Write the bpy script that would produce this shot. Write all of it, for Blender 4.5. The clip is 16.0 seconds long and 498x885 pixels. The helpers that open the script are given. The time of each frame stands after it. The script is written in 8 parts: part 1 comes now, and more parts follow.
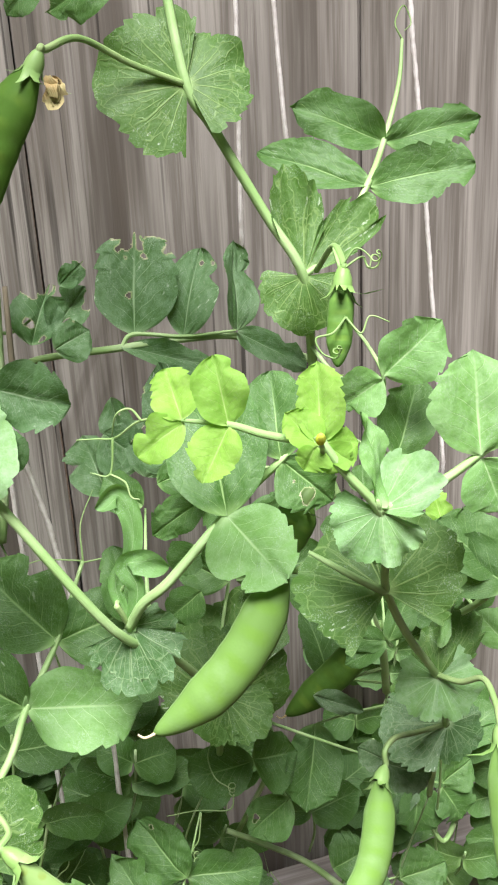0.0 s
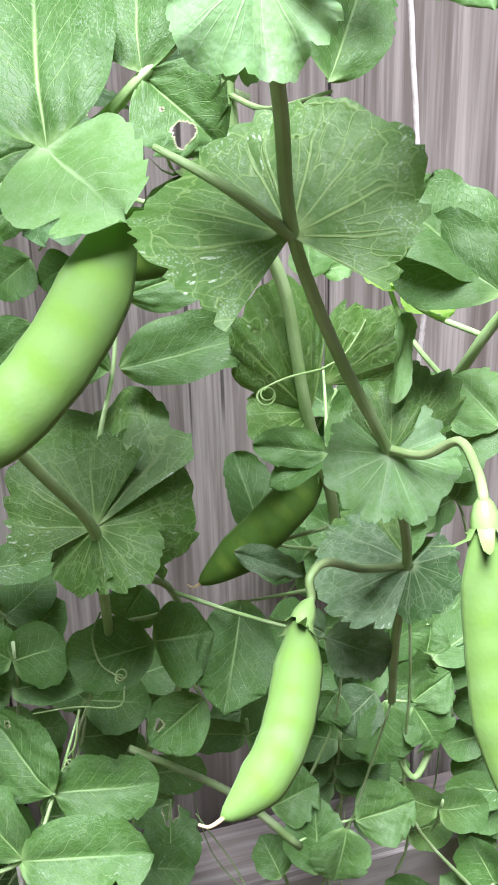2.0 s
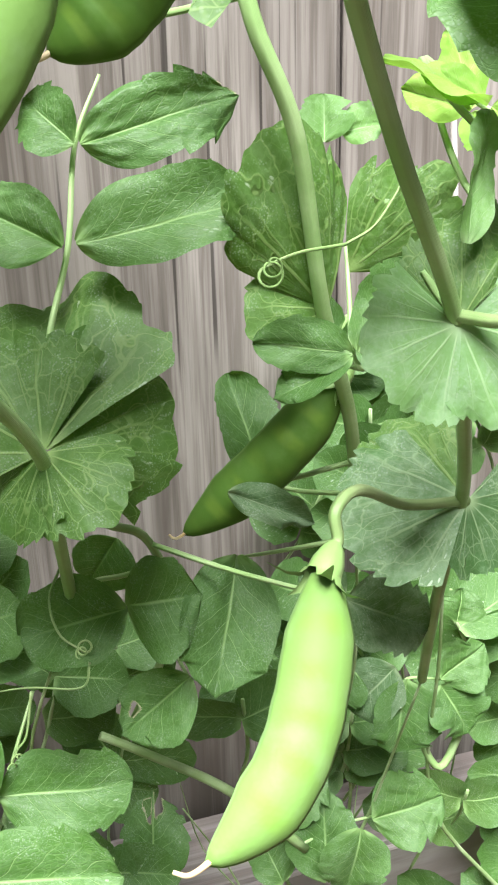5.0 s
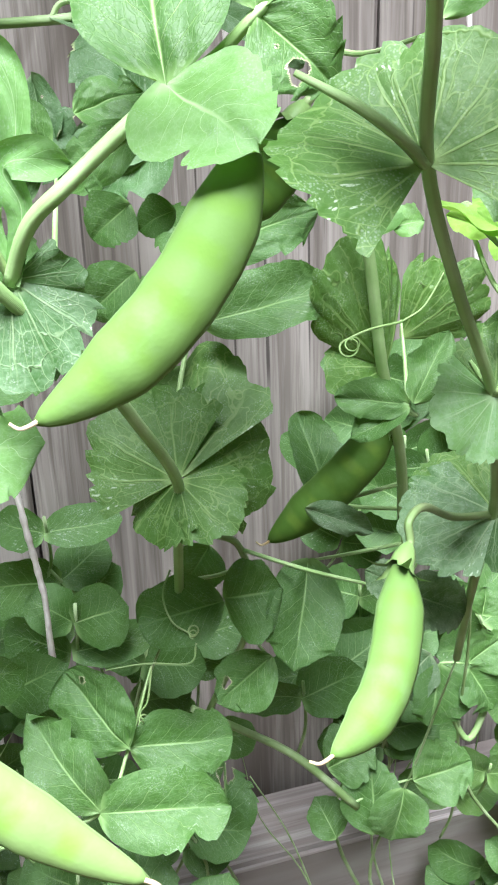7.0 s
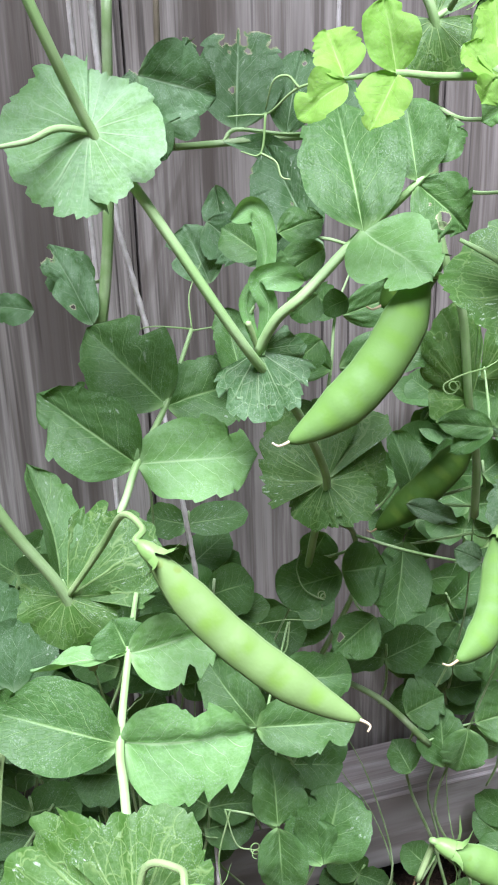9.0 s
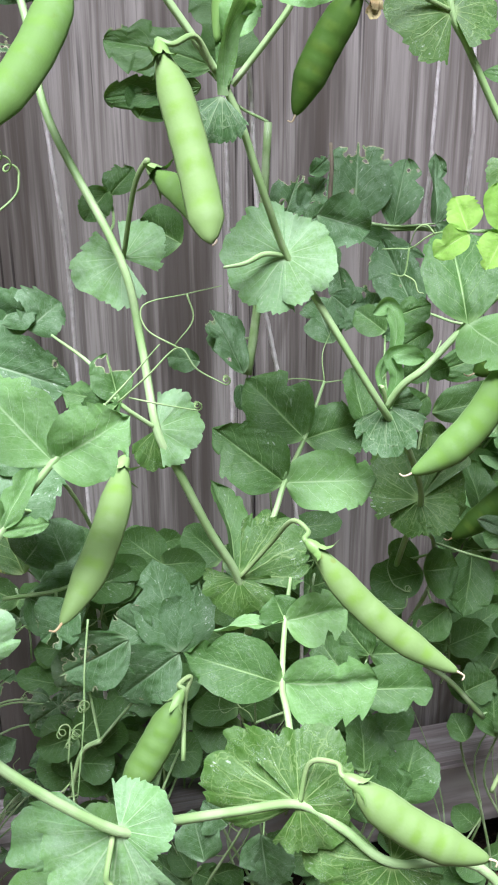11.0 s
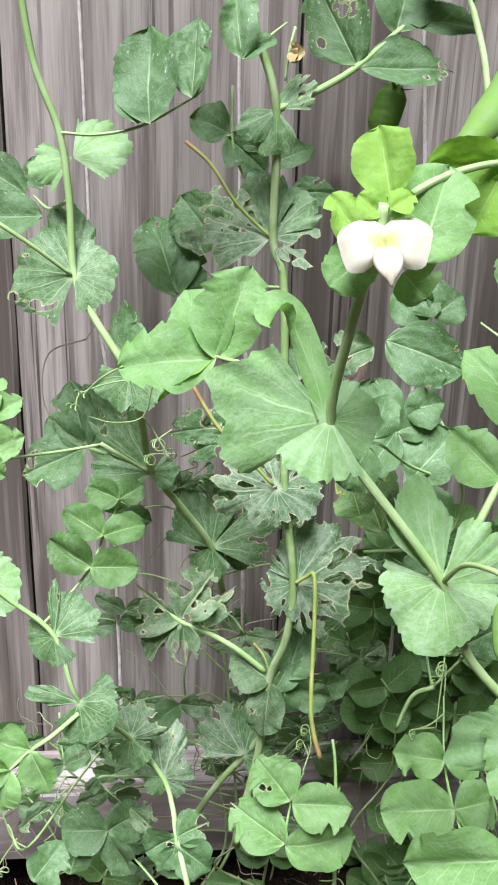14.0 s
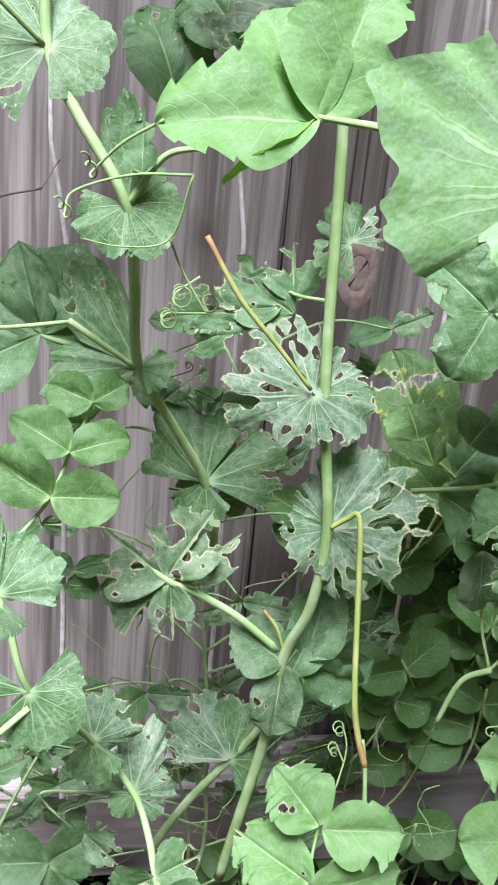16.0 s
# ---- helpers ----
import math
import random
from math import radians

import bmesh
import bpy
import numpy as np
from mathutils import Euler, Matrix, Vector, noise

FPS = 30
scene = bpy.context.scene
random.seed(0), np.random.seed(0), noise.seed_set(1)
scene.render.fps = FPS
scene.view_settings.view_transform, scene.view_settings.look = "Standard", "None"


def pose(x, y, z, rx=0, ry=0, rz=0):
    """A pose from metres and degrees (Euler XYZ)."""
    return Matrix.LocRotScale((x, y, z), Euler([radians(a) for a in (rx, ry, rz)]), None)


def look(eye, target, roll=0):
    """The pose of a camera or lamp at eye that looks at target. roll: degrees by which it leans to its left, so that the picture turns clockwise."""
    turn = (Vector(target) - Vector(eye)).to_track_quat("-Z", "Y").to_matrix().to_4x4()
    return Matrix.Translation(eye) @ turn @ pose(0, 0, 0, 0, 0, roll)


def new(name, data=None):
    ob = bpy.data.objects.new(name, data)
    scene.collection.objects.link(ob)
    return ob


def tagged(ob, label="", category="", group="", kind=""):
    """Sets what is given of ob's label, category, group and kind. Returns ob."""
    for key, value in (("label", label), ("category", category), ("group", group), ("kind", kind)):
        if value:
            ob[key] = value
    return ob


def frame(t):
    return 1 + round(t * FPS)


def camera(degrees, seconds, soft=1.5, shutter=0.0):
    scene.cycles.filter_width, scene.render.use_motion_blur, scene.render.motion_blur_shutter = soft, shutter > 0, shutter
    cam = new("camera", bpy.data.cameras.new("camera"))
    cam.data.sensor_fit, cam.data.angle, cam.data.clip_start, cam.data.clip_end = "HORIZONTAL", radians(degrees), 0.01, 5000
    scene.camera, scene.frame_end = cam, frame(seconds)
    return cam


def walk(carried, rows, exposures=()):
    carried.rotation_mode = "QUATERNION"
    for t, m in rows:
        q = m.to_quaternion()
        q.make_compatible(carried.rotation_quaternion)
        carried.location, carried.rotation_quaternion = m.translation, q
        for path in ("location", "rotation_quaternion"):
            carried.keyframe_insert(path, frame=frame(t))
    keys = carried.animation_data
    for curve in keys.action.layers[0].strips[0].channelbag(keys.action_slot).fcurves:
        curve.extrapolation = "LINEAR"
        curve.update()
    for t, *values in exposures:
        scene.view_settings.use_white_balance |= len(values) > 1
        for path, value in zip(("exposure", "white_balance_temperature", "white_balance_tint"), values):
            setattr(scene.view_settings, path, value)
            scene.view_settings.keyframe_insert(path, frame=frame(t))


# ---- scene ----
cam = camera(29.4, 16.0, 2.0)
METRES, EYE, TILT, LEAN, TURN = 1.0, 0.78, -21.6, 2.75, -17.5
ROWS = [
    (0.0, 0.0, 0.0, 0.0, 0.0, 0.0, -0.0),
    (0.5, 0.0065, 0.036, -0.026, 0.2, 0.18, -0.58),
    (1.0, 0.0239, 0.0704, -0.0518, 0.28, 0.36, -1.06),
    (1.5, 0.0263, 0.0945, -0.0736, 0.14, 0.28, -1.27),
    (2.0, 0.0362, 0.1251, -0.0854, -0.03, -0.02, -1.32),
    (2.5, 0.0416, 0.1484, -0.0993, -0.23, -0.39, -1.34),
    (3.0, 0.0482, 0.1705, -0.1045, -0.41, -0.82, -1.3),
    (5.5, 0.0321, 0.1995, -0.1034, -0.24, -1.74, -1.43),
    (6.0, 0.0263, 0.1763, -0.0998, -0.1, -1.47, -1.34),
    (6.5, 0.0167, 0.1521, -0.0972, 0.04, -1.21, -1.23),
    (7.0, 0.012, 0.124, -0.0965, 0.22, -0.87, -1.04),
    (7.5, 0.0007, 0.097, -0.0943, 0.47, -0.6, -1.09),
    (8.0, -0.012, 0.0673, -0.0953, 0.6, -0.34, -1.06),
    (8.5, -0.0233, 0.0344, -0.0962, 0.68, -0.2, -1.11),
    (9.0, -0.0401, 0.0048, -0.0953, 0.75, -0.25, -1.42),
    (11.5, -0.0998, -0.1603, -0.0819, 3.14, 0.12, -4.08),
    (12.0, -0.1168, -0.1936, -0.078, 4.26, 0.18, -4.67),
    (12.5, -0.1408, -0.2122, -0.0806, 5.71, 0.16, -5.46),
    (13.0, -0.1567, -0.225, -0.0828, 7.52, -0.18, -6.46),
    (13.5, -0.1876, -0.229, -0.1028, 9.28, -0.46, -7.57),
    (14.0, -0.217, -0.2088, -0.1175, 10.31, -0.63, -8.51),
    (14.5, -0.2438, -0.1776, -0.1357, 10.4, -0.64, -9.2),
    (15.0, -0.2643, -0.1441, -0.1523, 9.31, -0.39, -9.77),
    (15.5, -0.279, -0.1028, -0.1738, 6.82, -0.15, -10.07),
    (16.0, -0.2943, -0.0579, -0.1707, 3.73, -0.32, -10.06),
]
EXPOSURES = [(0.0, 1.13, 6500, 12), (0.5, 1.16, 6050, 20), (1.5, 1.28, 5900, 22), (2.0, 1.52, 5950, 20), (2.5, 1.66, 6250, 15), (3.0, 1.75, 6400, 12), (5.5, 1.85, 6400, 12), (6.5, 1.82, 6050, 13), (7.5, 1.52, 5950, 14), (8.5, 1.24, 5800, 18), (9.0, 1.16, 5700, 19), (11.5, 1.02, 5900, 20), (12.0, 1.0, 6450, 14), (12.5, 0.90, 6700, 11), (13.0, 0.91, 6900, 8), (13.5, 0.99, 6650, 10), (14.5, 0.99, 5800, 23), (16.0, 1.11, 5850, 23)]
walk(cam, [(t, pose(0, 0, EYE, TILT, LEAN, TURN) @ pose(METRES * x, METRES * y, METRES * z, 90 + pitch, roll, yaw)) for t, x, y, z, yaw, pitch, roll in ROWS], EXPOSURES)

# ---- world, sun ----
world = bpy.data.worlds.new("overcast_sky")
scene.world = world
world.use_nodes = True
wn = world.node_tree.nodes
sky = wn.new("ShaderNodeTexSky")
sky.sky_type = "NISHITA"
sky.sun_disc = False
sky.sun_elevation = radians(60)
sky.sun_rotation = radians(200)
sky.air_density, sky.dust_density, sky.ozone_density = 1.0, 4.0, 0.6
wn["Background"].inputs["Strength"].default_value = 0.006
world.node_tree.links.new(sky.outputs["Color"], wn["Background"].inputs["Color"])
sun_data = bpy.data.lights.new("sun", "SUN")
sun_data.energy, sun_data.angle, sun_data.color = 5.3, radians(30), (1.0, 0.985, 0.985)
sun = new("sun", sun_data)
sun.matrix_world = look((-0.7, -1.3, 4.2), (0.0, 0.5, 0.3))


# ---- materials ----
class Nodes:
    """A small hand for writing node trees."""

    def __init__(self, name):
        self.m = bpy.data.materials.new(name)
        self.m.use_nodes = True
        self.t = self.m.node_tree
        self.bsdf = self.t.nodes["Principled BSDF"]
        self.out = self.t.nodes["Material Output"]

    def n(self, kind, **ins):
        node = self.t.nodes.new(kind)
        for k, v in ins.items():
            self.put(node.inputs[int(k[1:]) if k[0] == "i" and k[1:].isdigit() else k.replace("_", " ")], v)
        return node

    def put(self, socket, v):
        if isinstance(v, bpy.types.NodeSocket):
            self.t.links.new(v, socket)
        else:
            socket.default_value = v

    def math(self, op, a, b=0.0, c=0.0):
        node = self.t.nodes.new("ShaderNodeMath")
        node.operation = op
        for s, v in zip(node.inputs, (a, b, c)):
            self.put(s, v)
        return node.outputs[0]

    def mix(self, f, a, b, kind="MIX"):
        node = self.t.nodes.new("ShaderNodeMix")
        node.data_type, node.blend_type = "RGBA", kind
        self.put(node.inputs[0], f)
        self.put(node.inputs[6], a)
        self.put(node.inputs[7], b)
        return node.outputs[2]

    def ramp(self, f, *stops):
        node = self.t.nodes.new("ShaderNodeValToRGB")
        els = node.color_ramp.elements
        while len(els) < len(stops):
            els.new(0.5)
        for e, (p, c) in zip(els, stops):
            e.position, e.color = p, (c, c, c, 1) if isinstance(c, (int, float)) else (*c, 1)
        self.put(node.inputs[0], f)
        return node.outputs[0]

    def step(self, v, lo, hi):
        node = self.t.nodes.new("ShaderNodeMapRange")
        node.interpolation_type = "SMOOTHSTEP"
        self.put(node.inputs[0], v)
        node.inputs[1].default_value, node.inputs[2].default_value = lo, hi
        return node.outputs[0]

    def noise(self, vec, scale, detail=3.0, rough=0.5):
        node = self.n("ShaderNodeTexNoise", Scale=scale, Detail=detail, Roughness=rough)
        self.put(node.inputs["Vector"], vec)
        return node.outputs[0]

    def bump(self, h, strength, dist=0.001, prior=None):
        node = self.n("ShaderNodeBump", Strength=strength, Distance=dist, Height=h)
        if prior:
            self.put(node.inputs["Normal"], prior)
        return node.outputs[0]

    def surface(self, color, rough, normal=None, spec=0.5):
        self.put(self.bsdf.inputs["Base Color"], color)
        self.put(self.bsdf.inputs["Roughness"], rough)
        self.bsdf.inputs["Specular IOR Level"].default_value = spec
        if normal:
            self.put(self.bsdf.inputs["Normal"], normal)
        return self.m


def c4(c):
    return (*c, 1.0)


def leaf_material(name, green, bloom, vein, fan, bloom_amount=0.5, flecks=0.5, thin=0.25, rough=0.5, sick=False):
    """Leaf skin: forking veins run along the blade's own grid, over a wax bloom with painted sky sheen, pale mined
    flecks and cell relief.
    """
    k = Nodes(name)
    obj = k.n("ShaderNodeTexCoord").outputs["Object"]
    uv = k.n("ShaderNodeUVMap").outputs[0]
    sep = k.n("ShaderNodeSeparateXYZ")
    k.put(sep.inputs[0], uv)
    u, v = sep.outputs[0], sep.outputs[1]
    rnd = k.n("ShaderNodeObjectInfo").outputs["Random"]
    apart = k.math("MULTIPLY", rnd, 37.0)
    wob = k.math("SUBTRACT", k.noise(obj, 70.0, 2.0), 0.5)
    wob2 = k.math("SUBTRACT", k.noise(obj, 210.0, 2.0), 0.5)

    def grid(x, y):
        c = k.n("ShaderNodeCombineXYZ")
        for n_, q in enumerate((x, y, apart)):
            k.put(c.inputs[n_], q)
        return c.outputs[0]

    def web(x, y, lo, hi):
        """Thin lines between cells laid out on x and y."""
        w = k.n("ShaderNodeTexVoronoi", Scale=1.0)
        w.feature = "DISTANCE_TO_EDGE"
        k.put(w.inputs["Vector"], grid(x, y))
        edge = k.math("MULTIPLY", w.outputs[0], k.math("ADD", v, 0.35)) if fan else w.outputs[0]
        return k.math("SUBTRACT", 1.0, k.step(edge, lo, hi))

    if fan:
        def ribs(count, shift, bend, lo, hi):
            way = k.math("FRACT", k.math("ADD", k.math("MULTIPLY", u, count), k.math("ADD", k.math("MULTIPLY", bend, k.math("MULTIPLY", v, 0.9)), shift)))
            off = k.math("MULTIPLY", k.math("ABSOLUTE", k.math("SUBTRACT", way, 0.5)), k.math("ADD", v, 0.06))
            return k.math("SUBTRACT", 1.0, k.step(off, lo, hi))

        first = k.math("MULTIPLY", ribs(3.3, 0.2, wob, 0.010, 0.034), k.step(v, 1.1, 0.3))
        fork = k.math("MULTIPLY", k.math("MULTIPLY", ribs(7.4, 0.6, wob, 0.014, 0.045), k.step(v, 0.25, 0.45)), k.step(v, 1.0, 0.5))
        main = k.math("MAXIMUM", first, k.math("MULTIPLY", fork, 0.6))
        fx = k.math("ADD", k.math("MULTIPLY", u, 19.0), k.math("MULTIPLY", wob2, 1.2))
        fy = k.math("ADD", k.math("MULTIPLY", v, 9.0), k.math("MULTIPLY", wob, 1.6))
        fine = k.math("MULTIPLY", web(fx, fy, 0.010, 0.075), k.step(v, 0.18, 0.5))
        nx = k.math("ADD", k.math("MULTIPLY", u, 6.0), k.math("MULTIPLY", wob, 2.2))
        ny = k.math("ADD", k.math("MULTIPLY", v, 4.2), k.math("MULTIPLY", wob2, 1.0))
        net = k.math("MULTIPLY", web(nx, ny, 0.006, 0.050), k.step(v, 0.22, 0.5))
        fine = k.math("MAXIMUM", k.math("MULTIPLY", fine, 0.3), net)
        heart = k.math("MULTIPLY", k.step(v, 0.2, 0.02), 0.9)
        main = k.math("MAXIMUM", k.math("MULTIPLY", main, 0.8), heart)
        sx, sy = k.math("MULTIPLY", u, 26.0), k.math("MULTIPLY", v, 5.0)
    else:
        a = k.math("ABSOLUTE", v)
        mid = k.math("MULTIPLY", k.math("SUBTRACT", 1.0, k.step(a, 0.006, 0.05)), k.step(u, 1.1, 0.3))
        curve = k.math("SUBTRACT", u, k.math("MULTIPLY", k.math("POWER", a, 0.8), 0.36))
        s = k.math("FRACT", k.math("ADD", k.math("MULTIPLY", curve, 6.5), k.math("ADD", k.math("MULTIPLY", wob, 0.9), k.math("MULTIPLY", k.math("GREATER_THAN", v, 0.0), 0.45))))
        line = k.math("ABSOLUTE", k.math("SUBTRACT", s, 0.5))
        side = k.math("MULTIPLY", k.math("SUBTRACT", 1.0, k.step(line, 0.006, 0.036)), k.step(a, 0.95, 0.25))
        main = k.math("MAXIMUM", k.math("MAXIMUM", mid, k.math("MULTIPLY", side, 0.85)), k.math("MULTIPLY", k.step(u, 0.11, 0.0), 0.8))
        fx = k.math("ADD", k.math("MULTIPLY", curve, 21.0), k.math("MULTIPLY", wob2, 1.6))
        fy = k.math("ADD", k.math("MULTIPLY", v, 9.0), k.math("MULTIPLY", wob, 1.2))
        fine = web(fx, fy, 0.012, 0.085)
        sx, sy = k.math("MULTIPLY", curve, 13.0), k.math("MULTIPLY", v, 5.0)
    veins = k.math("MAXIMUM", main, k.math("MULTIPLY", fine, (0.5 if fan else 0.2) * ((0.45 if fan else 0.8) if green[1] > 0.17 else 0.9)))
    cloud = k.noise(obj, 55.0, 4.0, 0.6)
    speckle = k.noise(obj, 330.0, 4.0, 0.7)
    # pale mottling: wax bloom plus sky sheen put into the colour
    wax_sheen = k.step(k.math("ADD", k.math("MULTIPLY", cloud, 0.62), k.math("MULTIPLY", speckle, 0.38)), 0.40, 0.60)
    tint = k.mix(k.math("MULTIPLY", wax_sheen, min(1.0, bloom_amount * 1.35)), c4(green), c4(bloom))
    tint = k.mix(k.math("MULTIPLY", rnd, 0.5), tint, c4([g * f for g, f in zip(green, (0.6, 0.72, 0.7))]))
    tint = k.mix(k.math("MULTIPLY", k.step(k.noise(obj, 24.0, 3.0, 0.6), 0.48, 0.75), 0.45), tint, c4([g * f for g, f in zip(green, (0.62, 0.7, 0.62))]))
    tint = k.mix(k.math("MULTIPLY", k.step(k.noise(obj, 14.0, 2.0, 0.6), 0.58, 0.78), 0.3), tint, c4((green[0] * 2.0, green[1] * 1.25, green[2] * 0.8)))
    tint = k.mix(k.math("MULTIPLY", veins, 0.7 if green[1] > 0.17 else 0.8), tint, c4(vein))
    vor = k.n("ShaderNodeTexVoronoi", Scale=1.0)
    k.put(vor.inputs["Vector"], grid(k.math("ADD", sx, k.math("MULTIPLY", wob2, 1.5)), k.math("ADD", sy, k.math("MULTIPLY", wob2, 1.2))))
    patch = k.step(k.noise(obj, 42.0, 2.0), 0.48 if flecks == 1.0 else 0.54, 0.62 if flecks == 1.0 else 0.66)
    eaten = k.step(k.noise(obj, 700.0, 3.0, 0.7), 0.38, 0.56)
    dots = k.math("MULTIPLY", k.math("MULTIPLY", k.math("SUBTRACT", 1.0, k.step(vor.outputs[0], 0.17, 0.26)), patch), eaten)
    tint = k.mix(k.math("MULTIPLY", dots, flecks * 0.8), tint, c4((0.52, 0.62, 0.46)))
    if sick:
        blotch = k.noise(obj, 75.0, 4.0, 0.65)
        tint = k.mix(k.math("MULTIPLY", k.step(blotch, 0.565, 0.64), 0.8), tint, c4((0.42, 0.44, 0.07)))
        tint = k.mix(k.math("MULTIPLY", k.step(blotch, 0.67, 0.71), 0.8), tint, c4((0.46, 0.25, 0.05)))
    speck = k.n("ShaderNodeTexVoronoi", Scale=1500.0)
    k.put(speck.inputs["Vector"], obj)
    powder = k.math("MULTIPLY", k.math("SUBTRACT", 1.0, k.step(speck.outputs[0], 0.18, 0.5)), k.step(k.noise(obj, 120.0, 4.0, 0.65), 0.42, 0.7))
    tint = k.mix(k.math("MULTIPLY", powder, 0.5 * bloom_amount + (0.16 if flecks else 0.02)), tint, c4((0.42, 0.52, 0.40)))
    pucker = k.math("ADD", k.noise(obj, 130.0, 3.0, 0.6), k.math("MULTIPLY", k.noise(obj, 520.0, 3.0), 0.35))
    relief = k.math("ADD", k.math("MULTIPLY", k.math("MAXIMUM", k.math("MULTIPLY", main, 0.45 if green[1] > 0.17 else 1.0), k.math("MULTIPLY", fine, 0.05 if green[1] > 0.17 else 0.3)), -0.25), k.math("MULTIPLY", pucker, 0.6))
    normal = k.bump(relief, 0.8, 0.0010)
    k.surface(tint, k.math("ADD", rough + 0.15, k.math("MULTIPLY", cloud, 0.25)), normal, 0.42)
    tr = k.n("ShaderNodeBsdfTranslucent")
    k.put(tr.inputs[0], k.mix(0.5, tint, c4((0.25, 0.5, 0.03))))
    mixer = k.n("ShaderNodeMixShader", i0=thin)
    k.put(mixer.inputs[1], k.bsdf.outputs[0])
    k.put(mixer.inputs[2], tr.outputs[0])
    k.put(k.out.inputs[0], mixer.outputs[0])
    return k.m


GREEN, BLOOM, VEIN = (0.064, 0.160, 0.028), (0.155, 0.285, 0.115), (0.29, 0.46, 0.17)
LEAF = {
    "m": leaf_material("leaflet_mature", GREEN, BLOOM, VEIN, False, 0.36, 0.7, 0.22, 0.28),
    "y": leaf_material("leaflet_young", (0.29, 0.55, 0.075), (0.42, 0.63, 0.17), (0.5, 0.68, 0.24), False, 0.35, 0.0, 0.45, 0.42),
    # fresh green, painted paler for the light that front leaves catch
    "l": leaf_material("leaflet_fresh_lit", (0.175, 0.365, 0.092), (0.305, 0.50, 0.235), (0.46, 0.65, 0.33), False, 0.5, 0.3, 0.32, 0.36),
    # bright yellow-green: light through the blade is put into its colour
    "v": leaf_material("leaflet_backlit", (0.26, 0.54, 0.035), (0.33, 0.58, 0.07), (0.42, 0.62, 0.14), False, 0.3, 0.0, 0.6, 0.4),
    "b": leaf_material("leaflet_bluish", (0.064, 0.158, 0.040), (0.20, 0.33, 0.175), (0.29, 0.42, 0.23), False, 0.5, 1.0, 0.18, 0.3),
    "o": leaf_material("leaflet_old", (0.068, 0.145, 0.048), (0.23, 0.325, 0.19), (0.31, 0.41, 0.23), False, 0.65, 1.0, 0.18, 0.4),
    "s": leaf_material("leaflet_yellowing", (0.070, 0.155, 0.034), (0.19, 0.31, 0.13), (0.33, 0.44, 0.16), False, 0.4, 1.0, 0.2, 0.35, True),
}
STIP = {
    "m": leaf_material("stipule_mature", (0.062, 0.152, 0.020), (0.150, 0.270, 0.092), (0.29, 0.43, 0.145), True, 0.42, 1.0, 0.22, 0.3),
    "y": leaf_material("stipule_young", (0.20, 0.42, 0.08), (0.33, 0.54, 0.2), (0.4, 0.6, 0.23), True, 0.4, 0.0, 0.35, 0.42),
    # fresh stipules likewise hold the front light in their pale colour
    "l": leaf_material("stipule_fresh_lit", (0.19, 0.37, 0.12), (0.35, 0.53, 0.31), (0.43, 0.61, 0.33), True, 0.55, 0.5, 0.25, 0.38),
    "b": leaf_material("stipule_bluish", (0.066, 0.160, 0.044), (0.235, 0.365, 0.205), (0.36, 0.50, 0.26), True, 0.5, 1.0, 0.18, 0.3),
    "o": leaf_material("stipule_old", (0.074, 0.155, 0.060), (0.30, 0.395, 0.28), (0.40, 0.50, 0.32), True, 0.6, 1.0, 0.18, 0.4),
}


def stalk_material(name, a, b, rough=0.45, scale=60.0):
    k = Nodes(name)
    obj = k.n("ShaderNodeTexCoord").outputs["Object"]
    f = k.noise(obj, scale, 3.0)
    fine = k.noise(obj, 900.0, 2.0)
    sep = k.n("ShaderNodeSeparateXYZ")
    k.put(sep.inputs[0], k.n("ShaderNodeUVMap").outputs[0])
    rib = k.math("SINE", k.math("MULTIPLY", sep.outputs[1], 31.4))
    col = k.mix(k.step(f, 0.35, 0.7), c4(a), c4(b))
    col = k.mix(k.math("MULTIPLY", k.step(rib, 0.1, 0.9), 0.18), col, c4([q * 0.6 for q in a]))
    return k.surface(col, rough, k.bump(k.math("ADD", fine, k.math("MULTIPLY", rib, 0.5)), 0.25, 0.0004), 0.35)


def dry_stalk_material():
    """A dying stalk: yellow-green, browning towards its end."""
    k = Nodes("stalk_dry")
    obj = k.n("ShaderNodeTexCoord").outputs["Object"]
    sep = k.n("ShaderNodeSeparateXYZ")
    k.put(sep.inputs[0], k.n("ShaderNodeUVMap").outputs[0])
    along = k.math("ADD", sep.outputs[0], k.math("MULTIPLY", k.math("SUBTRACT", k.noise(obj, 120.0, 3.0), 0.5), 0.5))
    col = k.mix(k.step(k.noise(obj, 90.0, 3.0), 0.35, 0.7), c4((0.25, 0.34, 0.075)), c4((0.36, 0.40, 0.13)))
    col = k.mix(k.step(along, 0.66, 1.0), col, c4((0.33, 0.20, 0.085)))
    return k.surface(col, 0.6, k.bump(k.noise(obj, 700.0, 2.0), 0.25, 0.0004), 0.3)


STALK = {
    "g": stalk_material("stem_green", (0.29, 0.47, 0.17), (0.41, 0.58, 0.27)),
    "o": stalk_material("stem_streaked", (0.22, 0.355, 0.12), (0.40, 0.53, 0.28)),
    "d": dry_stalk_material(),
    "w": stalk_material("stalk_withered", (0.27, 0.23, 0.16), (0.19, 0.16, 0.11), 0.85),
    "t": stalk_material("tendril_green", (0.22, 0.36, 0.12), (0.34, 0.46, 0.2)),
}


